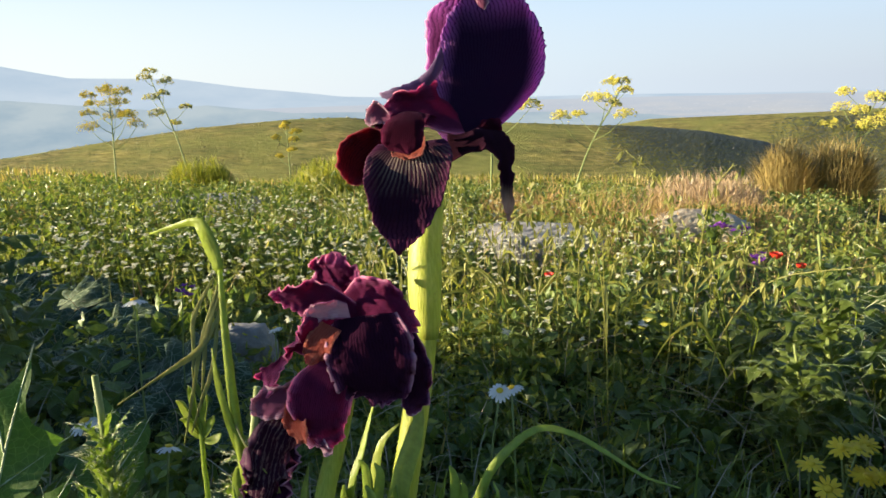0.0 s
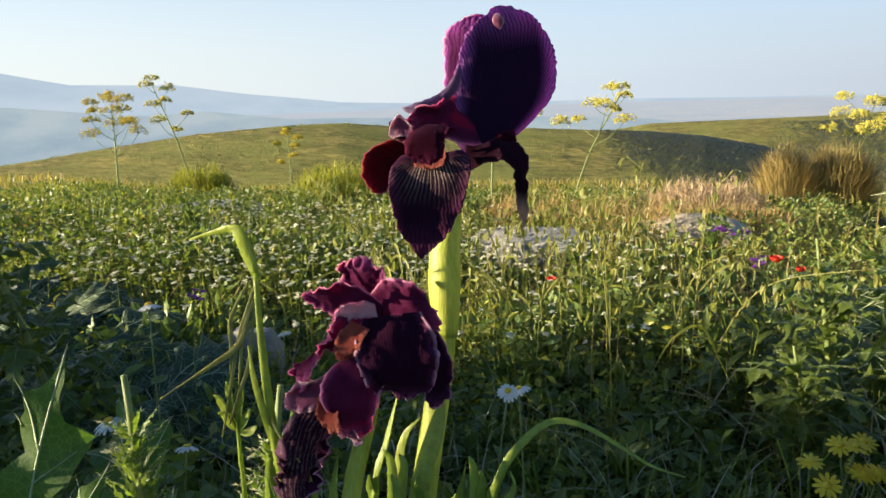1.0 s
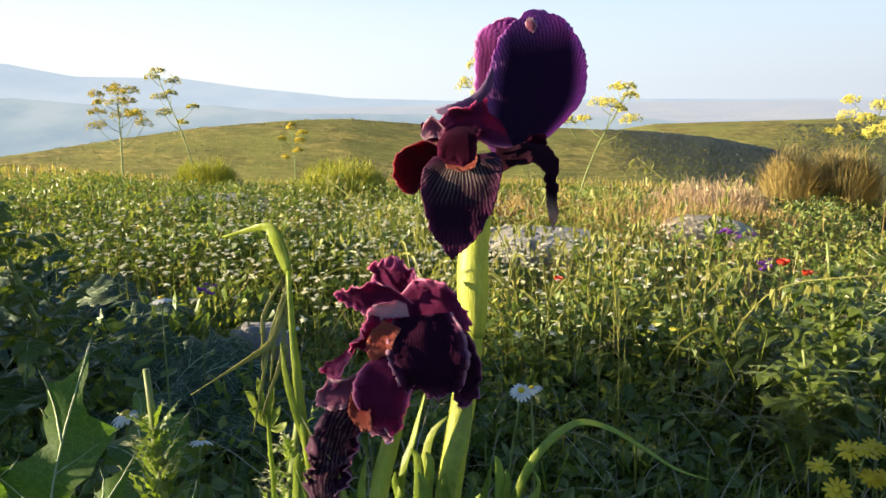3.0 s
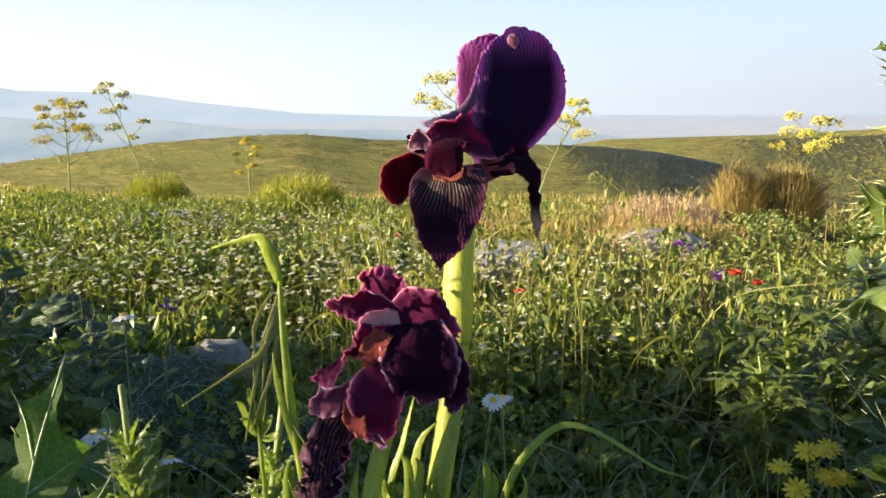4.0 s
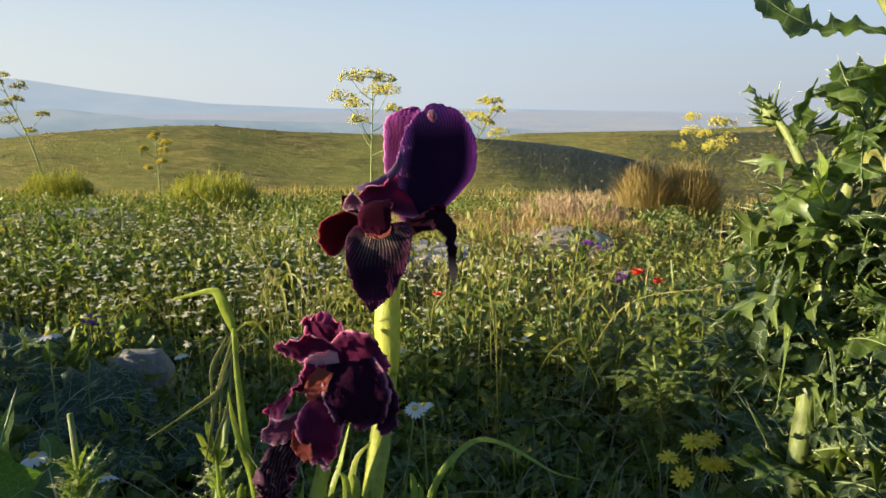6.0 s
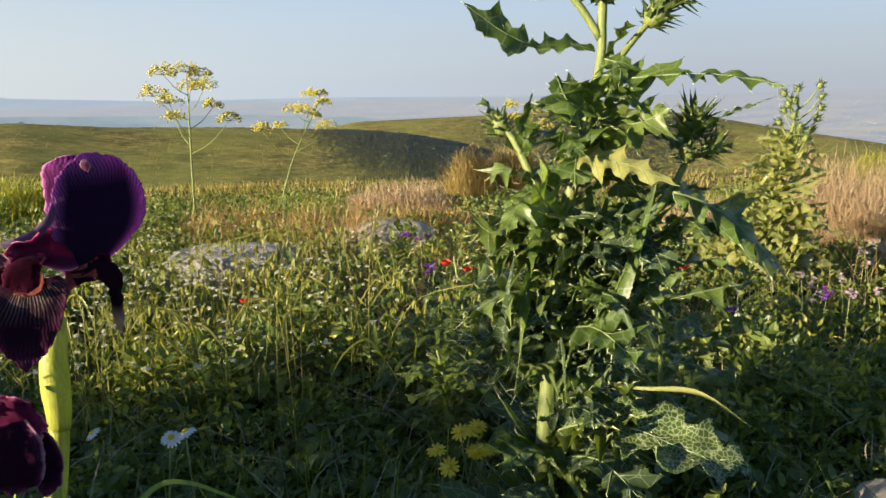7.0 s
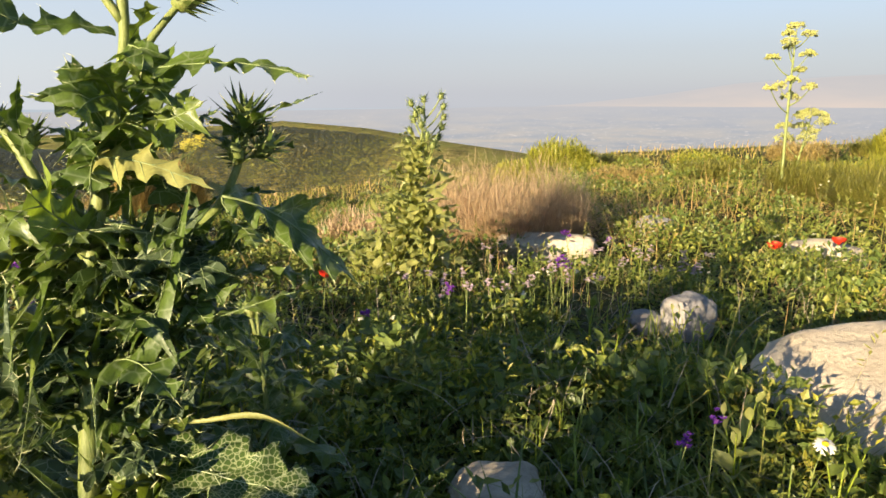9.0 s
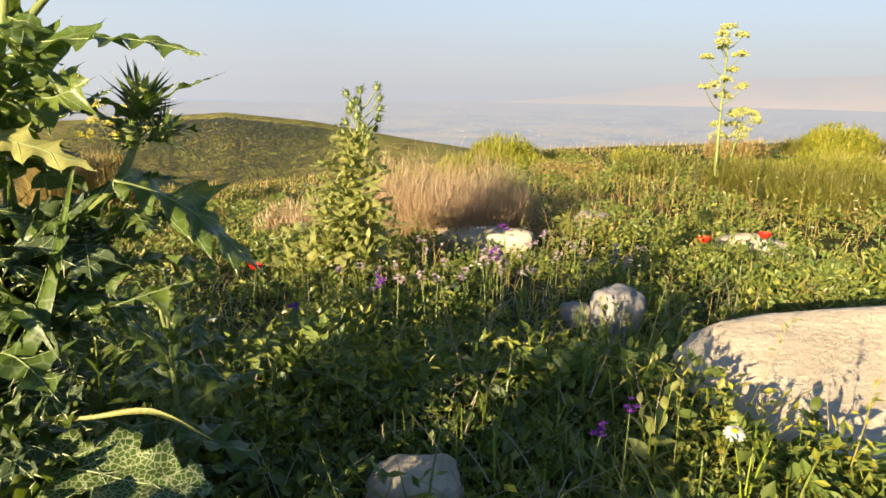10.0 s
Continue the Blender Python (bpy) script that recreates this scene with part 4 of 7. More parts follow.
def spiny_leaf(points, width, seed=0, lobes=6, up=(0, 0, 1), curl=0.5, wild=1.0):
    """A leaf cut into toothed, twisted lobes that end in spines, along the points (x, y, z). Vertices, faces, and the numbers of green faces and of faces before the ribs."""
    rng = np.random.default_rng(seed + 100)
    step = 8
    n = lobes * step + 1
    c = spline(points, n)
    tan = np.gradient(c, axis=0)
    tan /= np.linalg.norm(tan, axis=1)[:, None] + 1e-12
    side = np.cross(tan, np.asarray(up, float) + 0.001)
    side /= np.linalg.norm(side, axis=1)[:, None] + 1e-12
    nor = np.cross(side, tan)
    u = np.linspace(0, 1, n)
    env = 1.25 * width * (0.35 + 0.65 * np.sin(np.pi * np.clip(u * 0.8 + 0.12, 0, 1))) * (1 - u ** 4)
    cols = np.array([0.0, 0.3, 0.65, 1.0])
    v, f, spines, ribs = [], [], [], []
    for sgn in (-1, 1):
        ph = u * lobes + (0.45 if sgn > 0 else 0.0) + 0.08 * wild * rng.normal()
        which = np.clip(ph.astype(int), 0, lobes + 1)
        size = np.clip(1 + 0.28 * wild * rng.normal(0, 1, lobes + 2), 0.5, 1.6)[which]
        lift = (curl * wild * rng.normal(-0.15, 0.75, lobes + 2))[which]
        k = np.interp(ph % 1.0, LOBE_AT, LOBE_OUT)
        k = 0.24 + (k - 0.24) * size
        wave = 0.22 * np.sin(2 * np.pi * ph + rng.uniform(0, 6.28))
        i0 = len(v)
        for q in cols:
            out = env * k * q
            bend = env * (lift * (k * q) ** 2 + wave * q * (0.4 + 0.6 * k))
            p = c + sgn * side * out[:, None] + nor * bend[:, None] + tan * (0.4 * env * (k * q) ** 1.5)[:, None]
            v += list(p)
        for a in range(len(cols) - 1):
            for i in range(n - 1):
                q = [i0 + a * n + i, i0 + a * n + i + 1, i0 + (a + 1) * n + i + 1, i0 + (a + 1) * n + i]
                f.append(q if sgn < 0 else q[::-1])
        edge = i0 + (len(cols) - 1) * n
        for i in range(1, n - 1):
            if k[i] > k[i - 1] and k[i] >= k[i + 1] and k[i] > 0.45:
                d = v[edge + i] - v[edge - n + i]
                spines.append((v[edge + i], unit(unit(d) + 0.5 * tan[i] + 0.3 * nor[i] * rng.normal()), tan[i], nor[i], 1.0 if k[i] > 0.75 else 0.55))
                if k[i] > 0.75:
                    ribs.append((i, i0))
    green = len(f)
    spines.append((c[-1], tan[-1], side[-1], nor[-1], 1.0))
    length = max(0.004, 0.2 * width)
    for b, d, s, o, k in spines:
        w = length * 0.08
        i0 = len(v)
        back = b - d * length * 0.4
        v += [back - s * w, back + s * w, back + o * w * 1.6, b + d * length * k]
        f += [[i0, i0 + 1, i0 + 3], [i0 + 1, i0 + 2, i0 + 3], [i0 + 2, i0, i0 + 3]]
    sharp = len(f)
    # a raised midrib and pale ribs to the lobes
    tubes = [tube([(*c[j], width * 0.038 * (1 - 0.8 * j / n)) for j in range(0, n, step)], n // 2, 5)]
    if width > 0.02:
        for i, i0 in ribs:
            line = [v[i0 + max(0, i - 3)], v[i0 + n + max(0, i - 2)], v[i0 + 2 * n + max(0, i - 1)], v[i0 + 3 * n + i]]
            tubes.append(tube([(*q, width * r) for q, r in zip(line, (0.024, 0.018, 0.013, 0.006))], 5, 3))
    for tv, tf in tubes:
        i0 = len(v)
        v += list(tv)
        f += [[a + i0 for a in face] for face in tf]
    return np.array(v), f, green, sharp


def add_spiny_leaf(parent, points, width, seed, material, **kw):
    label, rib = kw.pop("label", ""), kw.pop("rib", M_RIB)
    inv = np.array(parent.matrix_basis.inverted())
    v, f, green, sharp = spiny_leaf(points, width, seed, **kw)
    v = v @ inv[:3, :3].T + inv[:3, 3]
    ob = mesh_object("leaf", v, f, [material, M_SPINE, rib], parent=parent, label=label)
    idx = np.full(len(f), 2)
    idx[:sharp] = 1
    idx[:green] = 0
    ob.data.polygons.foreach_set("material_index", idx.tolist())
    return ob


def add_stem(parent, points, name="stem", material=None, n=20, sides=9):
    inv = parent.matrix_basis.inverted()
    v, f = tube([(*(inv @ Vector(p[:3])), p[3]) for p in points], n, sides)
    return mesh_object(name, v, f, material or M_STEM, parent=parent)


def bract_mesh():
    """One spiny bract, a unit long: a green keeled blade with a pale spine."""
    me = bpy.data.meshes.new("bract")
    w = 0.1
    me.from_pydata([(-w, 0, 0), (w, 0, 0), (0, -0.07, 0.02), (-w * 0.9, 0, 0.35), (w * 0.9, 0, 0.35), (0, -0.06, 0.36), (-w * 0.3, 0, 0.68), (w * 0.3, 0, 0.68), (0, -0.02, 0.68), (0, 0, 1)], [],
                   [[0, 2, 5, 3], [2, 1, 4, 5], [3, 5, 8, 6], [5, 4, 7, 8], [0, 3, 4, 1], [3, 6, 7, 4], [6, 8, 9], [8, 7, 9], [7, 6, 9]])
    me.materials.append(M_THISTLE)
    me.materials.append(M_SPINE)
    me.polygons.foreach_set("material_index", [0] * 6 + [1] * 3)
    return me


BRACT = bract_mesh()


def bud_head(parent, place, axis, size, seed, spikes=34, name="bud"):
    """A thistle bud: a green egg bristling with long spiny bracts."""
    rng = np.random.default_rng(seed)
    axis = unit(axis)
    a = unit(np.cross(axis, (0.3, 1, 0.2)))
    b = np.cross(axis, a)
    o = np.asarray(place, float)
    core = tube([(*(o - axis * size * 0.5), size * 0.22), (*(o - axis * size * 0.2), size * 0.42), (*(o + axis * size * 0.2), size * 0.44), (*(o + axis * size * 0.55), size * 0.28), (*(o + axis * size * 0.7), size * 0.1)], 9, 10)
    inv = np.array(parent.matrix_basis.inverted())
    v = core[0] @ inv[:3, :3].T + inv[:3, 3]
    bud_ob = mesh_object(name, v, core[1], M_STEM, parent=parent)
    for i in range(spikes):
        th = i * 2.39996
        h = -0.45 + 1.1 * i / spikes
        rad = 0.4 * math.sqrt(max(0.05, 1 - (h / 0.9) ** 2))
        out = a * math.cos(th) + b * math.sin(th)
        base = o + axis * size * h + out * size * rad
        d = unit(out * (1.0 - 0.55 * max(0, h)) + axis * (0.35 + 0.9 * max(0, h + 0.2)) + rng.normal(0, 0.18, 3))
        ln = size * rng.uniform(0.6, 1.25)
        s = unit(np.cross(d, axis))
        m = Matrix((Vector(s), Vector(np.cross(d, s)), Vector(d))).transposed().to_4x4() @ Matrix.Diagonal((size, size, ln, 1))
        br = new("bract", BRACT)
        br.parent = bud_ob
        br.matrix_basis = Matrix(inv.tolist()) @ (Matrix.Translation(base) @ m)
    return bud_ob


def arc(base, tip, rise=0.15, k=4):
    """Points from base to tip that rise and then droop."""
    b, t = np.asarray(base, float), np.asarray(tip, float)
    s = np.linspace(0, 1, k)[:, None]
    p = b + (t - b) * s
    p[:, 2:3] += rise * np.linalg.norm(t - b) * np.sin(np.pi * s)
    return p


thistle = holder("thistle", (0.738, 1.118, float(land(0.738, 1.118))), "tall spiny green thistle with branching stem and closed buds", "thistle")
g0 = float(land(0.738, 1.118)) - 0.02
add_stem(thistle, [(0.738, 1.118, g0, 0.016), (0.752, 1.137, 0.038, 0.0115), (0.764, 1.157, 0.139, 0.0115), (0.782, 1.183, 0.276, 0.011), (0.789, 1.196, 0.341, 0.0105), (0.812, 1.211, 0.435, 0.0085), (0.847, 1.231, 0.564, 0.006), (0.853, 1.245, 0.62, 0.0065), (0.856, 1.252, 0.655, 0.006)], n=34, sides=10)


def tl(points, width, seed, material=M_THISTLE, **kw):
    return add_spiny_leaf(thistle, points, width, seed, material, **kw)


# upper leaves
tl([(0.842, 1.236, 0.585), (0.80, 1.228, 0.594), (0.765, 1.221, 0.59), (0.735, 1.212, 0.596)], 0.014, 1, lobes=4, curl=0.6, up=(0.15, -0.8, 0.45))
tl([(0.748, 1.215, 0.592), (0.722, 1.209, 0.603), (0.694, 1.205, 0.62), (0.662, 1.201, 0.642)], 0.03, 321, lobes=2, curl=0.4, up=(0.15, -0.9, 0.3))
tl([(0.853, 1.226, 0.546), (0.912, 1.146, 0.552), (0.95, 1.095, 0.55), (0.994, 1.046, 0.538)], 0.032, 2, lobes=6, curl=0.35, up=(0.55, -0.8, 0.15))
tl([(0.823, 1.219, 0.485), (0.80, 1.225, 0.525), (0.789, 1.234, 0.556)], 0.04, 3, lobes=3, up=(0.3, -0.9, 0.2))
tl([(0.84, 1.226, 0.5), (0.876, 1.18, 0.492), (0.912, 1.15, 0.512)], 0.042, 301, lobes=4, curl=0.6, up=(0.2, -0.8, 0.5))
tl([(0.835, 1.22, 0.52), (0.805, 1.18, 0.515), (0.785, 1.15, 0.5)], 0.036, 302, lobes=3, curl=0.7, up=(0.2, -0.8, 0.4))
tl([(0.84, 1.224, 0.47), (0.80, 1.17, 0.455), (0.79, 1.14, 0.42)], 0.044, 303, lobes=4, curl=0.6, up=(0.1, -0.9, 0.3))
tl([(0.845, 1.23, 0.535), (0.868, 1.19, 0.53), (0.882, 1.16, 0.505)], 0.034, 304, lobes=3, curl=0.7, up=(0.3, -0.9, 0.3))
tl([(0.79, 1.19, 0.37), (0.755, 1.15, 0.4), (0.735, 1.13, 0.43)], 0.046, 305, M_WEED1, lobes=3, curl=0.4, up=(0.2, -0.9, 0.3), label="smooth bright green young leaf")
tl([(0.85, 1.235, 0.575), (0.862, 1.2, 0.565), (0.855, 1.18, 0.54)], 0.03, 306, lobes=3, curl=0.7, up=(0.1, -0.9, 0.3))
tl([(0.777, 1.192, 0.45), (0.815, 1.16, 0.455), (0.854, 1.127, 0.446), (0.9, 1.09, 0.424)], 0.03, 4, M_PALELEAF, lobes=5, curl=0.3, up=(0.0, -0.75, 0.65), label="pale yellow-green leaf catching the sun")
tl([(0.84, 1.228, 0.454), (0.9, 1.23, 0.475), (0.95, 1.23, 0.503)], 0.03, 5, lobes=4, curl=0.8)
tl([(0.845, 1.23, 0.5), (0.86, 1.2, 0.53), (0.84, 1.17, 0.555)], 0.02, 6, lobes=3)
tl([(0.85, 1.24, 0.57), (0.868, 1.22, 0.60), (0.872, 1.2, 0.62)], 0.018, 7, lobes=3)
tl([(0.83, 1.22, 0.46), (0.80, 1.17, 0.475), (0.775, 1.12, 0.46)], 0.034, 8, lobes=4)
tl([(0.83, 1.22, 0.44), (0.87, 1.19, 0.475), (0.905, 1.18, 0.51)], 0.03, 9, lobes=4)
tl([(0.815, 1.21, 0.43), (0.77, 1.2, 0.44), (0.74, 1.18, 0.42)], 0.032, 10, lobes=4)
# left branch with buds
add_stem(thistle, [(0.789, 1.197, 0.335, 0.007), (0.754, 1.19, 0.412, 0.006), (0.731, 1.209, 0.468, 0.005), (0.712, 1.23, 0.5, 0.004)], "branch")
bud_head(thistle, (0.715, 1.226, 0.49), (-0.35, 0.2, 1), 0.026, 11, 30)
bud_head(thistle, (0.745, 1.2, 0.475), (0.1, -0.2, 1), 0.022, 12, 26)
tl([(0.735, 1.205, 0.455), (0.71, 1.235, 0.5), (0.694, 1.255, 0.53)], 0.018, 13, lobes=4, label="leaf with a white curled tip")
tl([(0.75, 1.19, 0.42), (0.715, 1.17, 0.44), (0.685, 1.165, 0.43)], 0.032, 14, lobes=4)
tl([(0.75, 1.19, 0.41), (0.72, 1.15, 0.40), (0.70, 1.12, 0.37)], 0.03, 15, lobes=4)
tl([(0.74, 1.2, 0.45), (0.735, 1.18, 0.5), (0.74, 1.16, 0.535)], 0.014, 16, lobes=4)
# right branch with a crowded head
add_stem(thistle, [(0.793, 1.193, 0.325, 0.007), (0.85, 1.19, 0.335, 0.0065), (0.915, 1.195, 0.372, 0.006), (0.955, 1.209, 0.42, 0.005), (0.979, 1.22, 0.48, 0.004)], "branch")
bud_head(thistle, (0.978, 1.222, 0.485), (0.1, 0, 1), 0.036, 21, 46)
bud_head(thistle, (0.992, 1.2, 0.455), (0.6, -0.4, 0.7), 0.026, 22, 30)
bud_head(thistle, (0.955, 1.19, 0.45), (-0.4, -0.3, 0.8), 0.022, 23, 26)
for k in range(7):
    th = k * 0.9 + 0.4
    tl([(0.968, 1.214, 0.44 + 0.006 * k), (0.968 + 0.05 * math.cos(th), 1.214 + 0.05 * math.sin(th), 0.455 + 0.008 * k), (0.968 + 0.1 * math.cos(th), 1.214 + 0.1 * math.sin(th), 0.45 + 0.012 * k)], 0.014, 30 + k, lobes=4)
tl([(0.93, 1.171, 0.404), (0.975, 1.165, 0.388), (1.025, 1.155, 0.35), (1.089, 1.141, 0.281)], 0.05, 40, lobes=5, up=(0.3, -0.55, 0.75), curl=0.35, label="broad dark leaf with a pale midrib")
tl([(0.90, 1.19, 0.36), (0.87, 1.14, 0.375), (0.84, 1.10, 0.36)], 0.034, 41, lobes=4)
tl([(0.93, 1.2, 0.38), (0.97, 1.24, 0.40), (1.03, 1.27, 0.39)], 0.036, 42, lobes=5)
# top branches
add_stem(thistle, [(0.85, 1.24, 0.6, 0.0055), (0.825, 1.248, 0.64, 0.005), (0.799, 1.256, 0.668, 0.0045)], "branch", n=10)
bud_head(thistle, (0.797, 1.257, 0.675), (-0.4, 0.1, 1), 0.042, 51, 44)
add_stem(thistle, [(0.852, 1.225, 0.545, 0.005), (0.88, 1.226, 0.585, 0.0045), (0.91, 1.225, 0.62, 0.004)], "branch", n=10)
bud_head(thistle, (0.918, 1.224, 0.628), (0.7, 0, 0.8), 0.034, 52, 40)
bud_head(thistle, (0.95, 1.222, 0.655), (0.8, 0, 0.7), 0.03, 53, 36)
bud_head(thistle, (0.857, 1.254, 0.672), (0, 0, 1), 0.046, 54, 54)
for k in range(6):
    th = k * 1.05
    tl([(0.856, 1.252, 0.645), (0.856 + 0.03 * math.cos(th), 1.252 + 0.03 * math.sin(th), 0.655), (0.856 + 0.065 * math.cos(th), 1.252 + 0.065 * math.sin(th), 0.65 + 0.006 * k)], 0.012, 320 + k, lobes=3)
tl([(0.93, 1.224, 0.64), (0.955, 1.215, 0.675), (0.975, 1.205, 0.705)], 0.014, 55, lobes=4)
# lower foliage all round the stem
rng = np.random.default_rng(5)
for k in range(120):
    z = -0.03 + 0.39 * (k / 120) ** 0.9
    th = k * 2.39996 + 0.5
    ln = rng.uniform(0.06, 0.16) * (1.15 - 0.9 * z)
    o = np.array([0.752 + 0.12 * z, 1.137 + 0.18 * z, z])
    d = np.array([math.cos(th), math.sin(th), rng.uniform(-0.1, 0.35)])
    if abs((th + math.radians(98) + math.pi) % (2 * math.pi) - math.pi) < 0.45 and z > 0.03:
        continue                        # the stem shows between the leaves
    tip = o + d * ln
    if z < 0.16 and math.hypot(tip[0] - 0.66, tip[1] - 1.18) < 0.11:
        continue                        # the yellow daisies stand there
    tl(arc(o, o + d * ln, rng.uniform(0.05, 0.25), 5), ln * rng.uniform(0.3, 0.48), 60 + k, (M_MILK, M_THISTLE, M_THISTLE, M_HERB)[k % 4], lobes=5 + k % 2, curl=1.1)
for k in range(20):
    z = 0.31 + 0.22 * k / 20
    th = k * 2.39996 + 1.1
    ln = rng.uniform(0.06, 0.115)
    o = np.array([0.786 + 0.33 * (z - 0.33), 1.192 + 0.2 * (z - 0.33), z])
    tl(arc(o, o + np.array([math.cos(th), math.sin(th), rng.uniform(0.0, 0.6)]) * ln, 0.15, 4), ln * rng.uniform(0.26, 0.38), 160 + k, M_THISTLE, lobes=3 + k % 2, curl=0.7)
for k in range(34):
    f_ = rng.uniform(0, 1)
    o = np.array([0.79 + 0.16 * f_, 1.19 + rng.uniform(-0.03, 0.03), 0.2 + 0.2 * f_ * rng.uniform(0.2, 1.0) + 0.06 * rng.uniform(0, 1)])
    th, ln = k * 2.39996, rng.uniform(0.06, 0.12)
    tl(arc(o, o + np.array([math.cos(th), math.sin(th), rng.uniform(-0.3, 0.5)]) * ln, rng.uniform(0.05, 0.25), 4), ln * rng.uniform(0.3, 0.42), 360 + k, M_THISTLE if k % 3 else M_MILK, lobes=4 + k % 3, curl=0.9)
tl([(0.797, 1.17, 0.235), (0.888, 1.12, 0.272), (0.963, 1.083, 0.3), (1.01, 1.06, 0.31)], 0.03, 101, lobes=7, label="long narrow leaf webbed with pale veins")
LOWER_LEAF = [(0.772, 1.146, 0.09), (0.84, 1.09, 0.12), (0.905, 1.03, 0.115), (0.968, 1.0, 0.1)]
tl([(0.76, 1.13, 0.06), (0.80, 1.05, 0.1), (0.84, 0.98, 0.07)], 0.05, 103, M_MILK, lobes=6, up=(0.2, -0.5, 0.85))
inv = thistle.matrix_basis.inverted()
v, f = strap([(*(inv @ Vector(p)), w) for p, w in (((0.812, 1.15, 0.162), 0.003), ((0.866, 1.103, 0.166), 0.0022), ((0.927, 1.066, 0.172), 0.0035), ((0.977, 1.024, 0.143), 0.0006))], 18, 0.9, 0.8)
mesh_object("dry_leaf", v, f, M_PALELEAF, parent=thistle, label="narrow pale folded leaf")


def small_thistle(x, y, height, seed, label, material=M_THISTLE, leaves_n=16, spread=0.16, group="", heads=3, low=0.05, rise=(-0.1, 0.5), wide=0.22, lobes=4, taper=0.6):
    """A thistle of its own, with leaves round one stem and buds on short branches."""
    z = float(land(x, y))
    rng = np.random.default_rng(seed)
    t = holder("thistle", (x, y, z), label, "thistle", group)
    lean = rng.normal(0, 0.04, 2)
    top = (x + lean[0], y + lean[1], z + height)
    add_stem(t, [(x, y, z - 0.02, 0.003 + 0.012 * height), (x + 0.3 * lean[0], y + 0.3 * lean[1], z + height * 0.4, 0.002 + 0.009 * height), (*top, 0.001 + 0.004 * height)], n=12, sides=8)
    for k in range(leaves_n):
        h = low + (height * 0.85 - low) * k / leaves_n
        th = k * 2.39996 + seed
        ln = spread * rng.uniform(0.7, 1.2) * (1.1 - taper * h / height)
        o = np.array([x + lean[0] * h / height, y + lean[1] * h / height, z + h])
        add_spiny_leaf(t, arc(o, o + np.array([math.cos(th), math.sin(th), rng.uniform(*rise)]) * ln, rng.uniform(0.05, 0.25), 4), ln * wide, seed * 50 + k, material, lobes=lobes, curl=0.8)
    for k in range(heads):
        th = k * 2.2 + seed
        o = np.array(top) - np.array([0, 0, height * 0.3 * k / max(1, heads)])
        e = o + np.array([math.cos(th), math.sin(th), 1.2]) * height * (0.10 if k else 0.02)
        add_stem(t, [(*o, 0.004), (*(0.5 * (o + e) + np.array([0, 0, -0.01])), 0.0035), (*e, 0.003)], "branch", n=6, sides=6)
        bud_head(t, e, (math.cos(th) * 0.4, math.sin(th) * 0.4, 1), 0.026, seed + k, 24)
    return t


small_thistle(2.25, 3.18, 0.8, 3, "slender pale green thistle with budding branches", M_PALELEAF, 90, 0.3, heads=16, low=0.03, wide=0.24, taper=0.8)
for k, (hx, hy, hh) in enumerate(((0.7, 1.56, 0.24), (0.76, 1.68, 0.38), (0.9, 1.82, 0.4), (1.02, 1.98, 0.36), (0.62, 1.8, 0.24))):
    small_thistle(hx, hy, hh, 40 + k, "bushy light green prickly herb behind the thistle", M_HERB, 34, 0.13, "prickly herbs", 0, 0.04)
small_thistle(-0.53, 1.3, 0.47, 8, "leafy green thistle at the meadow's edge", M_HERB, 30, 0.16, heads=1, wide=0.3, lobes=5)
small_thistle(1.05, 1.42, 0.34, 12, "low bushy thistle behind the tall one", M_THISTLE, 20, 0.17, heads=2)


def rosette(x, y, size, count, seed, material, label, lift=0.5, category="milk thistle", wide=0.2, toward=None):
    """Broad prickly leaves spreading from one root."""
    z = float(land(x, y))
    rng = np.random.default_rng(seed)
    t = holder("milk_thistle", (x, y, z), label, category)
    for k in range(count):
        th = k * 2.39996 + seed
        ln = size * rng.uniform(0.75, 1.2)
        up = lift * rng.uniform(0.5, 1.3)
        o = np.array([x, y, z + 0.005])
        net_leaf(t, arc(o, o + np.array([math.cos(th), math.sin(th), up]) * ln, 0.22, 5), ln * wide, seed * 31 + k, material, (0.05 * math.sin(th), -0.45, 1.0), 5.0, -0.2, 0.16, deep=0.3)
    return t


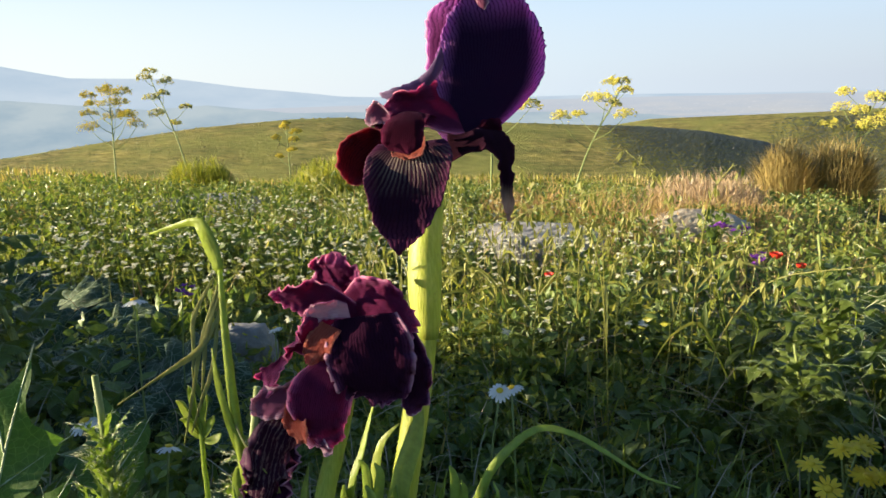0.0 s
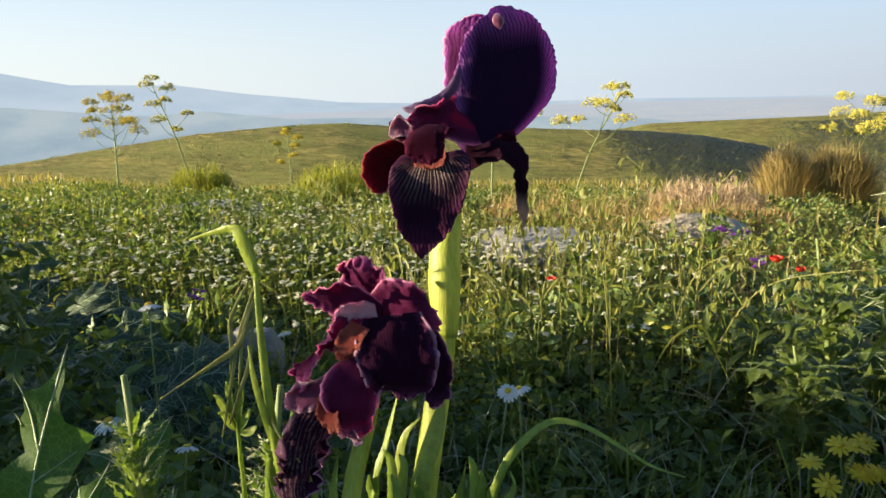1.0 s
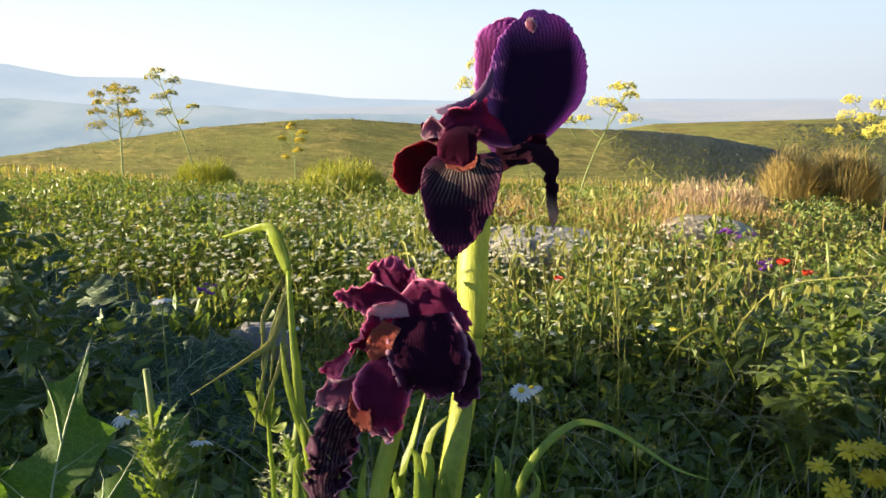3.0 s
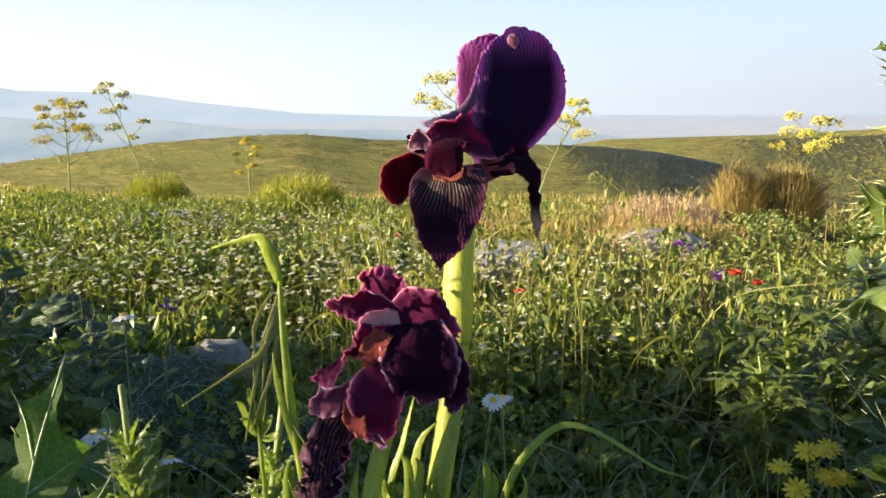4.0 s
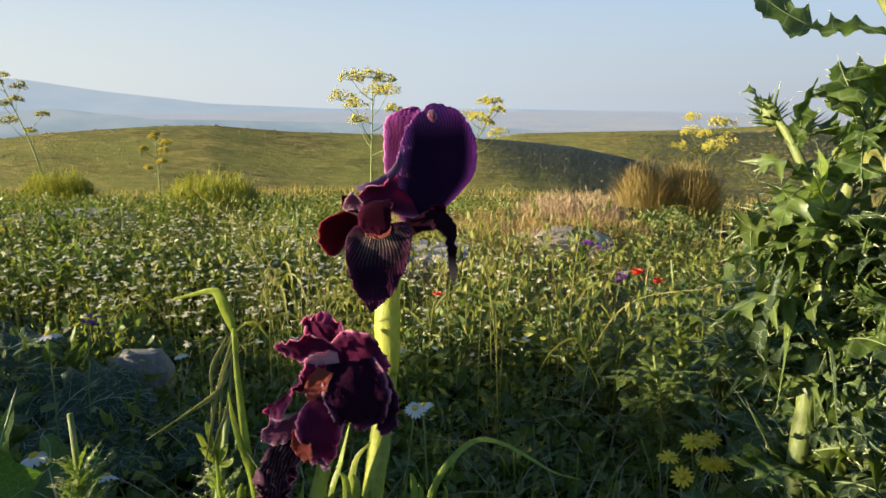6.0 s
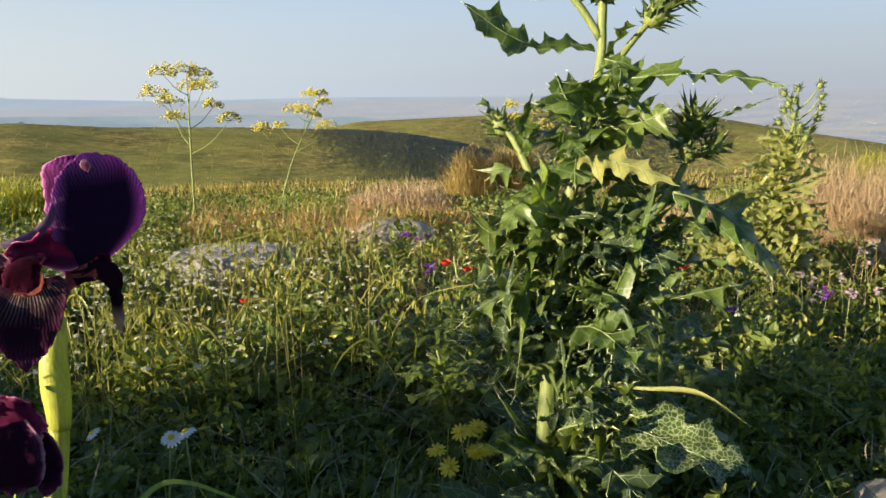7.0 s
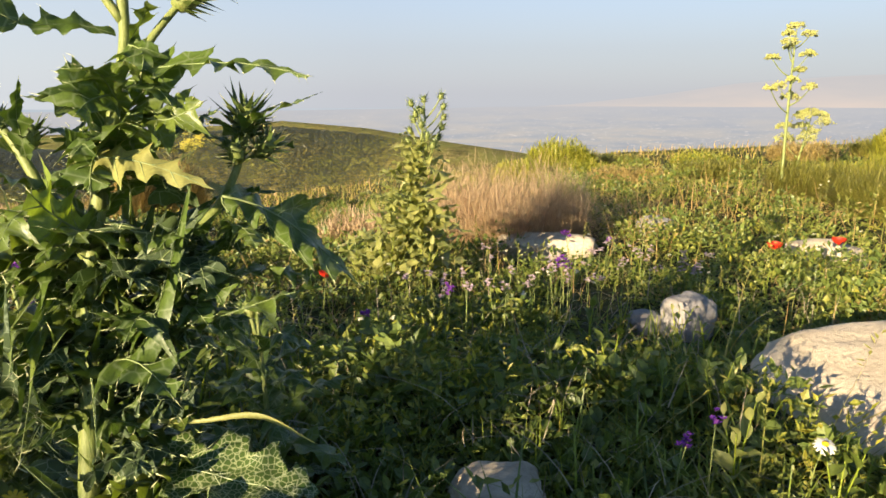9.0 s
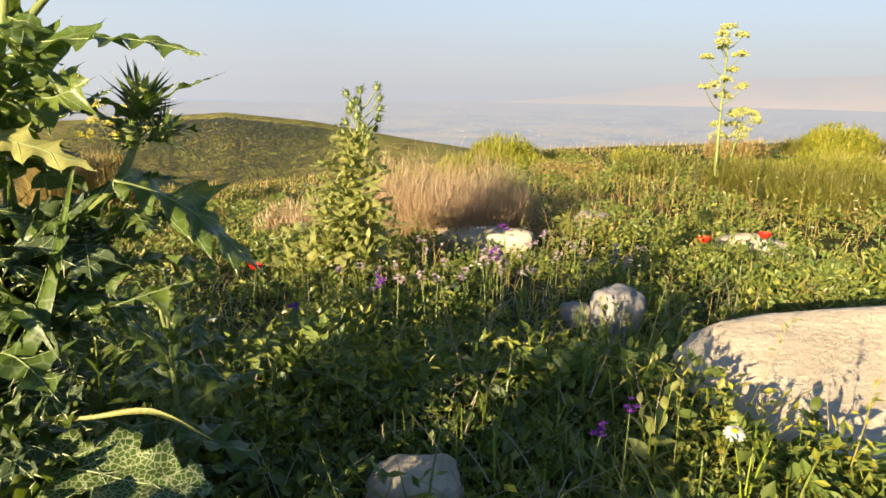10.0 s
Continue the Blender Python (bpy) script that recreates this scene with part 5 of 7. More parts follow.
def net_leaf(parent, points, width, seed, material=M_NET, face=(0.2, -1.0, 0.3), lobes=4.0, cup=0.25, prick=0.12, label="", deep=0.2):
    """A broad wavy leaf with shallow prickly lobes, a pale midrib and pale side veins."""
    rng = np.random.default_rng(seed)
    nu, nv = 29, 17
    c = spline(points, nu)
    tan = np.gradient(c, axis=0)
    tan /= np.linalg.norm(tan, axis=1)[:, None] + 1e-12
    side = np.cross(tan, np.asarray(face, float))
    side /= np.linalg.norm(side, axis=1)[:, None] + 1e-12
    nor = np.cross(side, tan)
    u = np.linspace(0, 1, nu)
    env = width * np.sin(np.pi * np.clip(0.12 + 0.88 * u, 0, 1) ** 1.15) ** 0.8
    v = np.linspace(-1, 1, nv)
    ph = rng.uniform(0, 6.28, 2)
    grid = np.zeros((nu, nv, 3))
    for j, w in enumerate(v):
        k = ph[0] if w < 0 else ph[1]
        teeth = 1 + deep * np.abs(w) ** 2 * np.sin(2 * np.pi * lobes * u + k) + prick * np.abs(w) ** 6 * np.sin(6 * np.pi * lobes * u + k)
        wave = 0.13 * np.abs(w) * np.sin(2 * np.pi * lobes * u + k + 1.5) + cup * w * w + 0.05 * np.sin(13 * u + 5 * w + k)
        grid[:, j] = c + side * (w * env * teeth)[:, None] + nor * (env * wave)[:, None] + tan * (env * 0.3 * np.abs(w))[:, None]
    f = [[i * nv + j, i * nv + j + 1, (i + 1) * nv + j + 1, (i + 1) * nv + j] for i in range(nu - 1) for j in range(nv - 1)]
    inv = np.array(parent.matrix_basis.inverted())

    def home(p):
        return np.asarray(p) @ inv[:3, :3].T + inv[:3, 3]
    ob = mesh_object("leaf", home(grid.reshape(-1, 3)), f, material, parent=parent, label=label)
    so = ob.modifiers.new("thickness", 'SOLIDIFY')
    so.thickness, so.offset = 0.0005, 0.0
    mid = nv // 2
    ribs = [tube([(*home(grid[i, mid]), width * 0.03 * (1.1 - i / nu)) for i in range(0, nu, 4)], 20, 6)]
    for i in range(2, nu - 4, 3):
        for sg in (-1, 1):
            pts = [grid[min(nu - 1, i + int(0.6 * q)), mid + sg * q] for q in range(0, mid + 1, 2)]
            ribs.append(tube([(*home(p), width * 0.013 * (1 - 0.6 * n_ / len(pts))) for n_, p in enumerate(pts)], 8, 4))
    vv, ff = gather(ribs)
    tagged(mesh_object("vein", vv, ff, M_VEIN, parent=ob), kind="stuff")
    return ob


near_leaf = holder("milk_thistle", (0.06, 0.76, float(land(0.06, 0.76))), "prickly green milk thistle with pale net veins", "milk thistle")
gz = float(land(0.06, 0.76))
for pts, w, sd in (([(0.06, 0.76, gz), (0.02, 0.75, 0.1), (0.012, 0.745, 0.16), (0.022, 0.753, 0.22), (0.04, 0.774, 0.294)], 0.046, 201),
                   ([(0.06, 0.76, gz), (-0.01, 0.75, 0.1), (-0.03, 0.73, 0.19), (-0.03, 0.725, 0.235)], 0.044, 202),
                   ([(0.07, 0.76, gz), (0.085, 0.73, 0.1), (0.08, 0.715, 0.18), (0.105, 0.73, 0.238)], 0.032, 203),
                   ([(0.06, 0.76, gz), (0.03, 0.82, 0.1), (-0.02, 0.88, 0.17), (-0.06, 0.92, 0.16)], 0.036, 204),
                   ([(0.07, 0.76, gz), (0.13, 0.74, 0.1), (0.135, 0.73, 0.17), (0.14, 0.745, 0.215)], 0.026, 205)):
    add_spiny_leaf(near_leaf, pts, 1.25 * w, sd, M_NET, lobes=4, up=(0.35, -0.9, 0.35), curl=0.3, wild=0.6, rib=M_VEIN)
small_thistle(0.08, 0.79, 0.34, 31, "young bright green thistle with feathery leaves", M_WEED1, 90, 0.034, heads=0, low=0.1, rise=(0.5, 1.8), wide=0.17, lobes=6)
small_thistle(0.155, 0.775, 0.34, 32, "young bright green thistle with feathery leaves", M_WEED1, 90, 0.034, heads=0, low=0.1, rise=(0.5, 1.8), wide=0.17, lobes=6)
small_thistle(0.215, 0.75, 0.29, 33, "young bright green thistle with feathery leaves", M_WEED1, 80, 0.03, heads=0, low=0.1, rise=(0.5, 1.8), wide=0.17, lobes=6)
net_leaf(thistle, LOWER_LEAF, 0.044, 206, M_LACE, (0.05, -0.4, 0.9), 5.0, deep=0.35, prick=0.2, label="white-veined leaf low on the stem")
for k, (rx, ry, rs) in enumerate(((-0.46, 1.4, 0.2), (-0.76, 1.58, 0.22), (-1.05, 1.78, 0.22), (-0.2, 1.42, 0.13), (0.5, 1.05, 0.1), (0.92, 1.0, 0.1))):
    rosette(rx, ry, rs, 16 if rs > 0.15 else 11, 3 + k, M_MILK, "dark white-veined milk thistle rosette in the shade", 0.42, wide=0.3)

# ---------------------------------------------------------------- broad-leaved herbs
def herb_leaf_mesh(name, material, slim):
    """One soft leaf, a unit long, folded along its midrib and wavy at the edge."""
    nu, nv = 8, 5
    u = np.linspace(0, 1, nu)[:, None]
    v = np.linspace(-1, 1, nv)[None]
    w = slim * np.sin(np.pi * np.clip(u, 0.03, 0.985) ** 0.8) ** 0.85
    x = u + 0 * v
    y = w * v
    z = 0.35 * np.abs(y) + 0.16 * u - 0.34 * u ** 2 + 0.05 * slim * np.sin(11 * u + 3 * v) * np.abs(v)
    f = [[i * nv + j, i * nv + j + 1, (i + 1) * nv + j + 1, (i + 1) * nv + j] for i in range(nu - 1) for j in range(nv - 1)]
    me = bpy.data.meshes.new(name)
    me.from_pydata(np.stack([x, y, z], -1).reshape(-1, 3).tolist(), [], f)
    me.materials.append(material)
    me.polygons.foreach_set("use_smooth", [True] * len(me.polygons))
    return me


BROAD_LEAF = herb_leaf_mesh("leaf", M_HERB, 0.3)
LANCE_LEAF = herb_leaf_mesh("leaf", M_HERB, 0.14)
PALE_LEAF = herb_leaf_mesh("leaf", M_PALELEAF, 0.24)


def herb(x, y, h, leaf, count, seed, mesh, label, group, stems=3):
    """A clump of leafy stems."""
    z = float(land(x, y))
    rng = np.random.default_rng(seed)
    t = holder("herb", (x, y, z), label, "herb", group)
    for k in range(stems):
        a = k * 2.4 + seed
        lean = 0.35 * h * rng.uniform(0.3, 1.0) * (0.4 if stems == 1 else 1)
        top = np.array([lean * math.cos(a), lean * math.sin(a), h * rng.uniform(0.75, 1.05)])
        pts = [(0, 0, -0.01, 0.0022), (*(0.35 * top + np.array([0, 0, 0.1 * h])), 0.0018), (*top, 0.001)]
        v, f = tube(pts, 7, 5)
        mesh_object("stem", v, f, M_BUDGREEN, parent=t)
        line = spline(pts, 24)[:, :3]
        n = max(2, count // stems)
        for i in range(n):
            s = 0.15 + 0.85 * i / (n - 1)
            lf = new("leaf", mesh)
            lf.parent = t
            size = leaf * rng.uniform(0.7, 1.2) * (1.15 - 0.5 * s)
            lf.matrix_basis = Matrix.LocRotScale(Vector(line[int(s * 23)]), Euler((0.4 * rng.normal(), radians(-8 - 45 * s + 18 * rng.normal()), i * 2.39996 + a)), (size, size, size))
    return t


rng = np.random.default_rng(611)
for k, (x, y) in enumerate(((1.87, 1.17), (1.95, 1.02), (2.0, 0.88), (1.86, 0.72), (1.7, 0.83), (1.67, 0.98), (1.9, 0.62), (2.27, 1.5), (2.05, 1.72), (2.3, 1.62), (1.86, 1.45), (2.33, 1.86), (1.55, 0.72))):
    herb(x, y, rng.uniform(0.1, 0.17) * (0.6 if y < 1.1 and x > 1.8 else 1), rng.uniform(0.03, 0.05), 20, 700 + k, (BROAD_LEAF, PALE_LEAF, BROAD_LEAF, LANCE_LEAF)[k % 4], "leafy green herb among grass by the boulder", "leafy herbs")
for k, (x, y) in enumerate(((2.12, 3.05), (2.38, 3.15), (2.24, 2.95), (2.05, 3.2), (2.5, 3.3))):
    herb(x, y, rng.uniform(0.2, 0.32), rng.uniform(0.06, 0.08), 36, 790 + k, PALE_LEAF, "pale green leafy herb round the slender thistle", "pale herbs", 4)
for k, (x, y) in enumerate(((0.8, 2.1), (0.93, 2.25), (0.72, 2.2), (0.85, 1.75), (0.62, 1.75), (1.05, 2.15), (0.98, 1.7), (1.1, 1.85))):
    herb(x, y, rng.uniform(0.18, 0.28), rng.uniform(0.06, 0.085), 34, 740 + k, LANCE_LEAF, "tall green herb with long narrow leaves", "long-leaved herbs", 4)
for k in range(26):
    x, y = rng.uniform(-2.6, 0.9), rng.uniform(2.3, 5.2)
    herb(x, y, rng.uniform(0.18, 0.34), rng.uniform(0.05, 0.08), 36, 810 + k, (LANCE_LEAF, BROAD_LEAF)[k % 2], "leafy green bush standing out of the meadow", "meadow bushes", 5)
for k, (x, y) in enumerate(((0.42, 1.42), (0.3, 1.3), (0.55, 1.5), (0.18, 1.5), (0.66, 1.45), (0.38, 1.62))):
    herb(x, y, rng.uniform(0.07, 0.12), rng.uniform(0.04, 0.055), 12, 770 + k, BROAD_LEAF, "low broad-leaved herb in the shade", "low herbs")

# ---------------------------------------------------------------- stones
ROCKS = []


def rock(x, y, sx, sy, sz, turn, material, label, seed, sink=0.35, level=4, name="stone", rough=1.0, block=0.72, tilt=(0.0, 0.0)):
    """A weathered stone: a rounded block, dented and chipped, sunk into the ground."""
    z = float(land(x, y))
    bm = bmesh.new()
    bmesh.ops.create_icosphere(bm, subdivisions=level, radius=1.0)
    off = Vector((seed * 3.1, seed * 1.7, seed * 0.9))
    for v in bm.verts:
        p = v.co.copy()
        q = Vector([math.copysign(abs(c) ** block, c) for c in p])
        n1 = noise.fractal(p * 1.3 + off, 1.0, 2.0, 3)
        n2 = noise.fractal(p * 5.0 + off, 0.9, 2.1, 4)
        cut = noise.cell(p * 1.6 + off)
        v.co = q * (0.94 + rough * (0.16 * n1 + 0.035 * n2 + 0.05 * cut))
        v.co = Vector((v.co.x * sx, v.co.y * sy, v.co.z * sz))
    me = bpy.data.meshes.new(name)
    bm.to_mesh(me)
    bm.free()
    me.materials.append(material)
    me.polygons.foreach_set("use_smooth", [True] * len(me.polygons))
    ob = new(name, me)
    ob.matrix_basis = Matrix.LocRotScale((x, y, z + sz * (1 - 2 * sink)), Euler((radians(tilt[0]), radians(tilt[1]), radians(turn))), None)
    ROCKS.append((x, y, max(sx, sy)))
    return tagged(ob, label, "stone")


rock(2.47, 0.86, 0.53, 0.38, 0.168, -40, M_BOULDER, "large smooth cream-coloured limestone boulder in the sun", 1, 0.66, 5, "boulder", 0.4, 0.42, (8.0, -5.0))
rock(2.5, 1.74, 0.1, 0.08, 0.1, 20, M_GREYROCK, "rounded grey stone in shade among leaves", 3, 0.28)
rock(2.44, 1.86, 0.07, 0.06, 0.05, 50, M_GREYROCK, "small grey stone in shade", 4, 0.3)
ROCKS.append((1.27, 1.06, 0.1))
rock(1.345, 1.19, 0.085, 0.07, 0.05, -30, M_ROCK, "pale grey stone at the foot of the grass", 5, 0.3)
rock(3.5, 3.62, 0.32, 0.16, 0.13, -30, M_ROCK, "flat pale limestone rock before a dry bush", 6, 0.38)
rock(4.35, 2.38, 0.21, 0.1, 0.1, -55, M_ROCK, "flat pale limestone slab in the grass", 8, 0.3)
rock(4.6, 3.75, 0.14, 0.12, 0.09, 0, M_GREYROCK, "dark grey stone in the grass", 9, 0.25)
rock(0.66, 4.25, 0.32, 0.2, 0.17, 12, M_ROCK, "broken pale limestone rock with a flat top", 10, 0.35)
rock(-0.03, 3.5, 0.34, 0.17, 0.12, -8, M_GREYROCK, "flat pale grey rock among straw grass", 11, 0.22)
rock(-2.7, 4.95, 0.5, 0.2, 0.12, 10, M_GREYROCK, "low lilac-grey rock half hidden in weeds", 12, 0.4)
ROCKS += [(0.64, 4.0, 0.18), (-0.02, 3.3, 0.14), (3.35, 3.42, 0.2)]
ROCKS.append((2.42, 0.72, 0.3))
ROCKS.append((2.24, 0.86, 0.18))
rock(-0.45, 1.78, 0.08, 0.06, 0.09, 20, M_GREYROCK, "dark grey stone in deep shade", 13, 0.25)


# ---------------------------------------------------------------- giant fennel
def fennel(x, y, top, seed, label, lean=(0.0, 0.0), umbels=7, spread=0.25, stem_r=0.012, material=M_FENYELLOW):
    """A giant fennel: one bare stalk, forked above, with round yellow umbels."""
    z = float(land(x, y))
    rng = np.random.default_rng(seed)
    t = holder("giant_fennel", (x, y, z), label, "fennel", "giant fennels")
    tip = np.array([x + lean[0], y + lean[1], top])
    foot = np.array([x, y, z - 0.03])
    mid = 0.5 * (tip + foot) + np.array([-0.12 * lean[0], 0, 0.0])
    add_stem(t, [(*foot, stem_r), (*mid, stem_r * 0.75), (*tip, stem_r * 0.4)], n=14, sides=7)
    height = top - z
    for k in range(umbels):
        f = 0.5 + 0.5 * (k / max(1, umbels - 1))
        o = foot + (tip - foot) * f + (mid - 0.5 * (tip + foot)) * 4 * f * (1 - f)
        th = k * 2.39996 + seed
        ln = spread * rng.uniform(0.5, 1.0) * (1.25 - 0.75 * (f - 0.5) / 0.5)
        e = o + np.array([math.cos(th), math.sin(th) * 0.7, 0.75]) * ln
        if k == umbels - 1:
            e = tip + np.array([0, 0, 0.05])
        add_stem(t, [(*o, stem_r * 0.4), (*(0.5 * (o + e) + np.array([0, 0, -0.12 * ln])), stem_r * 0.3), (*e, stem_r * 0.22)], "branch", n=7, sides=5)
        rad = spread * rng.uniform(0.2, 0.32)
        rays, dots = [], []
        for j in range(22):
            d = rng.normal(0, 1, 3)
            d[2] = abs(d[2]) + 0.1
            d = unit(d) * rad * np.array([1, 1, 0.7])
            q = e + d
            rays.append(tube([(*e, 0.0014), (*(e + 0.6 * d), 0.0012), (*q, 0.001)], 3, 3))
            for i in range(8):
                c = q + rng.normal(0, rad * 0.14, 3)
                s = rng.uniform(0.006, 0.012)
                dots.append((np.array([c + (s, 0, 0), c + (0, s, 0), c - (s, 0, 0), c - (0, s, 0), c + (0, 0, s * 0.8), c - (0, 0, s * 0.6)]),
                             [[0, 1, 4], [1, 2, 4], [2, 3, 4], [3, 0, 4], [1, 0, 5], [2, 1, 5], [3, 2, 5], [0, 3, 5]]))
        inv = np.array(t.matrix_basis.inverted())
        vr, fr = gather(rays)
        vd, fd = gather(dots)
        um = mesh_object("umbel", vd @ inv[:3, :3].T + inv[:3, 3], fd, material, parent=t)
        tagged(um, kind="stuff")
        tagged(mesh_object("umbel_stalk", vr @ inv[:3, :3].T + inv[:3, 3], fr, M_STEM, parent=um), kind="stuff")
    return t


fennel(-5.36, 7.1, 0.42, 1, "giant fennel with a dense golden-yellow crown", (-0.02, 0.1), 13, 0.36, 0.012, M_GOLD)
fennel(-4.8, 7.75, 0.66, 2, "leaning giant fennel with pale yellow umbels", (-0.52, 0.1), 8, 0.3)
fennel(-3.94, 8.55, 0.0, 3, "small giant fennel in yellow flower", (0.0, 0.0), 7, 0.22, 0.012, M_GOLD)
fennel(-0.36, 7.95, 0.38, 4, "giant fennel leaning over with yellow umbels", (0.5, 0.3), 9, 0.36)
fennel(2.15, 8.1, 0.16, 5, "giant fennel leaning with yellow umbels", (0.4, 0.3), 9, 0.38)
fennel(-0.98, 6.9, 0.62, 6, "upright giant fennel with an open pale yellow crown", (0.03, 0.1), 10, 0.4)
fennel(6.6, 4.08, 1.02, 7, "tall giant fennel with a bare twisting stalk", (0.14, 0.1), 13, 0.24, 0.017, M_PALEUMBEL)
fennel(7.1, 4.3, 0.28, 8, "half-grown giant fennel in yellow flower", (0.2, 0.0), 10, 0.26, 0.012, M_PALEUMBEL)


# ---------------------------------------------------------------- shrubs
def shrub(name, x, y, radius, height, count, seed, material, label, w=0.004, stiff=0.4, category="shrub"):
    """A bush of many fine upright twigs fanning out from its foot."""
    rng = np.random.default_rng(seed)
    a, r = rng.uniform(0, 2 * np.pi, count), radius * 0.55 * np.sqrt(rng.uniform(0, 1, count))
    z = float(land(x, y))
    p = np.stack([r * np.cos(a), r * np.sin(a), np.full(count, -0.03)], 1)
    h = height * rng.uniform(0.45, 1.0, count) * (1 - 0.45 * (r / (radius * 0.55)) ** 2)
    v, f = blades(p, h, np.full(count, w) * rng.uniform(0.5, 1.2, count), a + rng.normal(0, 0.5, count), stiff * rng.uniform(0, 1, count) + 0.5 * r / radius, 0.25 * rng.normal(0.4, 0.6, count), 4)
    # side shoots
    m = count * 3
    i = rng.integers(0, count, m)
    f0 = rng.uniform(0.35, 0.95, m)
    q = p[i] + np.stack([np.cos(a[i]) * 0.45 * h[i] * f0 * stiff, np.sin(a[i]) * 0.45 * h[i] * f0 * stiff, h[i] * f0 * 0.9], 1)
    v2, f2 = blades(q, height * rng.uniform(0.08, 0.22, m), np.full(m, w * 0.8), rng.uniform(0, 2 * np.pi, m), rng.uniform(0.2, 1.0, m), rng.normal(0, 0.3, m), 2)
    ob = holder(name, (x, y, z), label, category)
    tagged(mesh_object("twig", v, f, material, smooth=False, parent=ob), kind="stuff")
    tagged(mesh_object("side_shoot", v2, f2, material, smooth=False, parent=ob), kind="stuff")
    return ob


shrub("dry_grass_bush", 3.62, 4.2, 0.85, 0.8, 4600, 1, M_PINKDRY, "pinkish straw-coloured dry bush", 0.0018, 0.8)
shrub("dry_grass_bush", 2.75, 4.6, 0.5, 0.42, 1300, 2, M_PINKDRY, "low reddish dry bush")
shrub("dry_grass_bush", 0.85, 6.2, 0.8, 0.5, 2000, 3, M_PINKDRY, "low pinkish dry bush on the slope", 0.005)
shrub("brown_shrub", 1.72, 8.0, 0.34, 0.85, 1500, 4, M_BROWNSHRUB, "upright golden-brown shrub on the slope", 0.007, 0.15)
shrub("brown_shrub", 2.25, 8.3, 0.5, 0.9, 2200, 5, M_BROWNSHRUB, "upright golden-brown shrub on the slope", 0.007, 0.18)
shrub("yellow_green_bush", -4.6, 7.6, 0.55, 0.62, 2200, 6, M_YELLOWGREEN, "feathery yellow-green bush below a fennel", 0.006)
shrub("yellow_green_bush", -2.1, 5.9, 0.6, 0.55, 2600, 7, M_YELLOWGREEN, "feathery yellow-green bush among weeds", 0.005)
shrub("fennel_bush", 6.5, 3.05, 0.65, 0.52, 4200, 8, M_FERN, "soft feathery green fennel bush", 0.003, 0.8)
shrub("fennel_bush", 6.9, 4.0, 0.55, 0.48, 3200, 9, M_FERN, "soft feathery green fennel bush", 0.0035, 0.8)
shrub("fennel_bush", 7.4, 3.4, 0.55, 0.55, 2600, 10, M_YELLOWGREEN, "yellow-green feathery fennel bush", 0.0035, 0.8)
shrub("mustard_bush", 8.6, 9.3, 0.9, 0.75, 2200, 11, M_YELLOWGREEN, "yellow-flowering bush on the brow", 0.01)
shrub("mustard_bush", 7.2, 8.6, 0.7, 0.5, 1800, 12, M_YELLOWGREEN, "yellow-flowering bush on the brow", 0.01)
shrub("mustard_bush", 11.3, 5.2, 0.8, 0.62, 1800, 13, M_YELLOWGREEN, "yellow-flowering bush on the brow", 0.01)
rng = np.random.default_rng(45)
for k in range(14):
    a, r = radians(33 + 3.2 * k + rng.uniform(-1.5, 1.5)), rng.uniform(8.5, 14.0)
    shrub("brow_bush", 0.5 + r * math.sin(a), 0.35 + r * math.cos(a), rng.uniform(0.6, 1.0), rng.uniform(0.25, 0.45), 1300, 200 + k, (M_YELLOWGREEN, M_FERN, M_BROWNSHRUB)[k % 3], ("low yellow-green bush on the brow", "low dull green bush on the brow", "low olive-brown bush on the brow")[k % 3], 0.008, 0.8)
shrub("straw_tuft", 0.35, 4.3, 0.5, 0.42, 900, 14, M_STRAW, "straw-coloured tuft of arching grass", 0.003, 0.9, "grass tuft")
shrub("straw_tuft", 0.95, 5.0, 0.5, 0.36, 900, 15, M_STRAW, "straw-coloured tuft of arching grass", 0.004, 0.9, "grass tuft")
shrub("straw_tuft", -0.25, 4.7, 0.45, 0.36, 700, 16, M_STRAW, "straw-coloured tuft of arching grass", 0.004, 0.9, "grass tuft")


# ---------------------------------------------------------------- small flowers
def flower_base(name, x, y, h, label, category, group, lean=0.02, seed=0):
    z = float(land(x, y))
    t = holder(name, (x, y, z), label, category, group)
    a = seed * 2.1
    top = (x + lean * math.cos(a), y + lean * math.sin(a), z + h)
    add_stem(t, [(x, y, z - 0.01, 0.0016), (x + 0.2 * lean * math.cos(a), y, z + h * 0.5, 0.0014), (*top, 0.0012)], n=6, sides=5)
    return t, np.array(top)


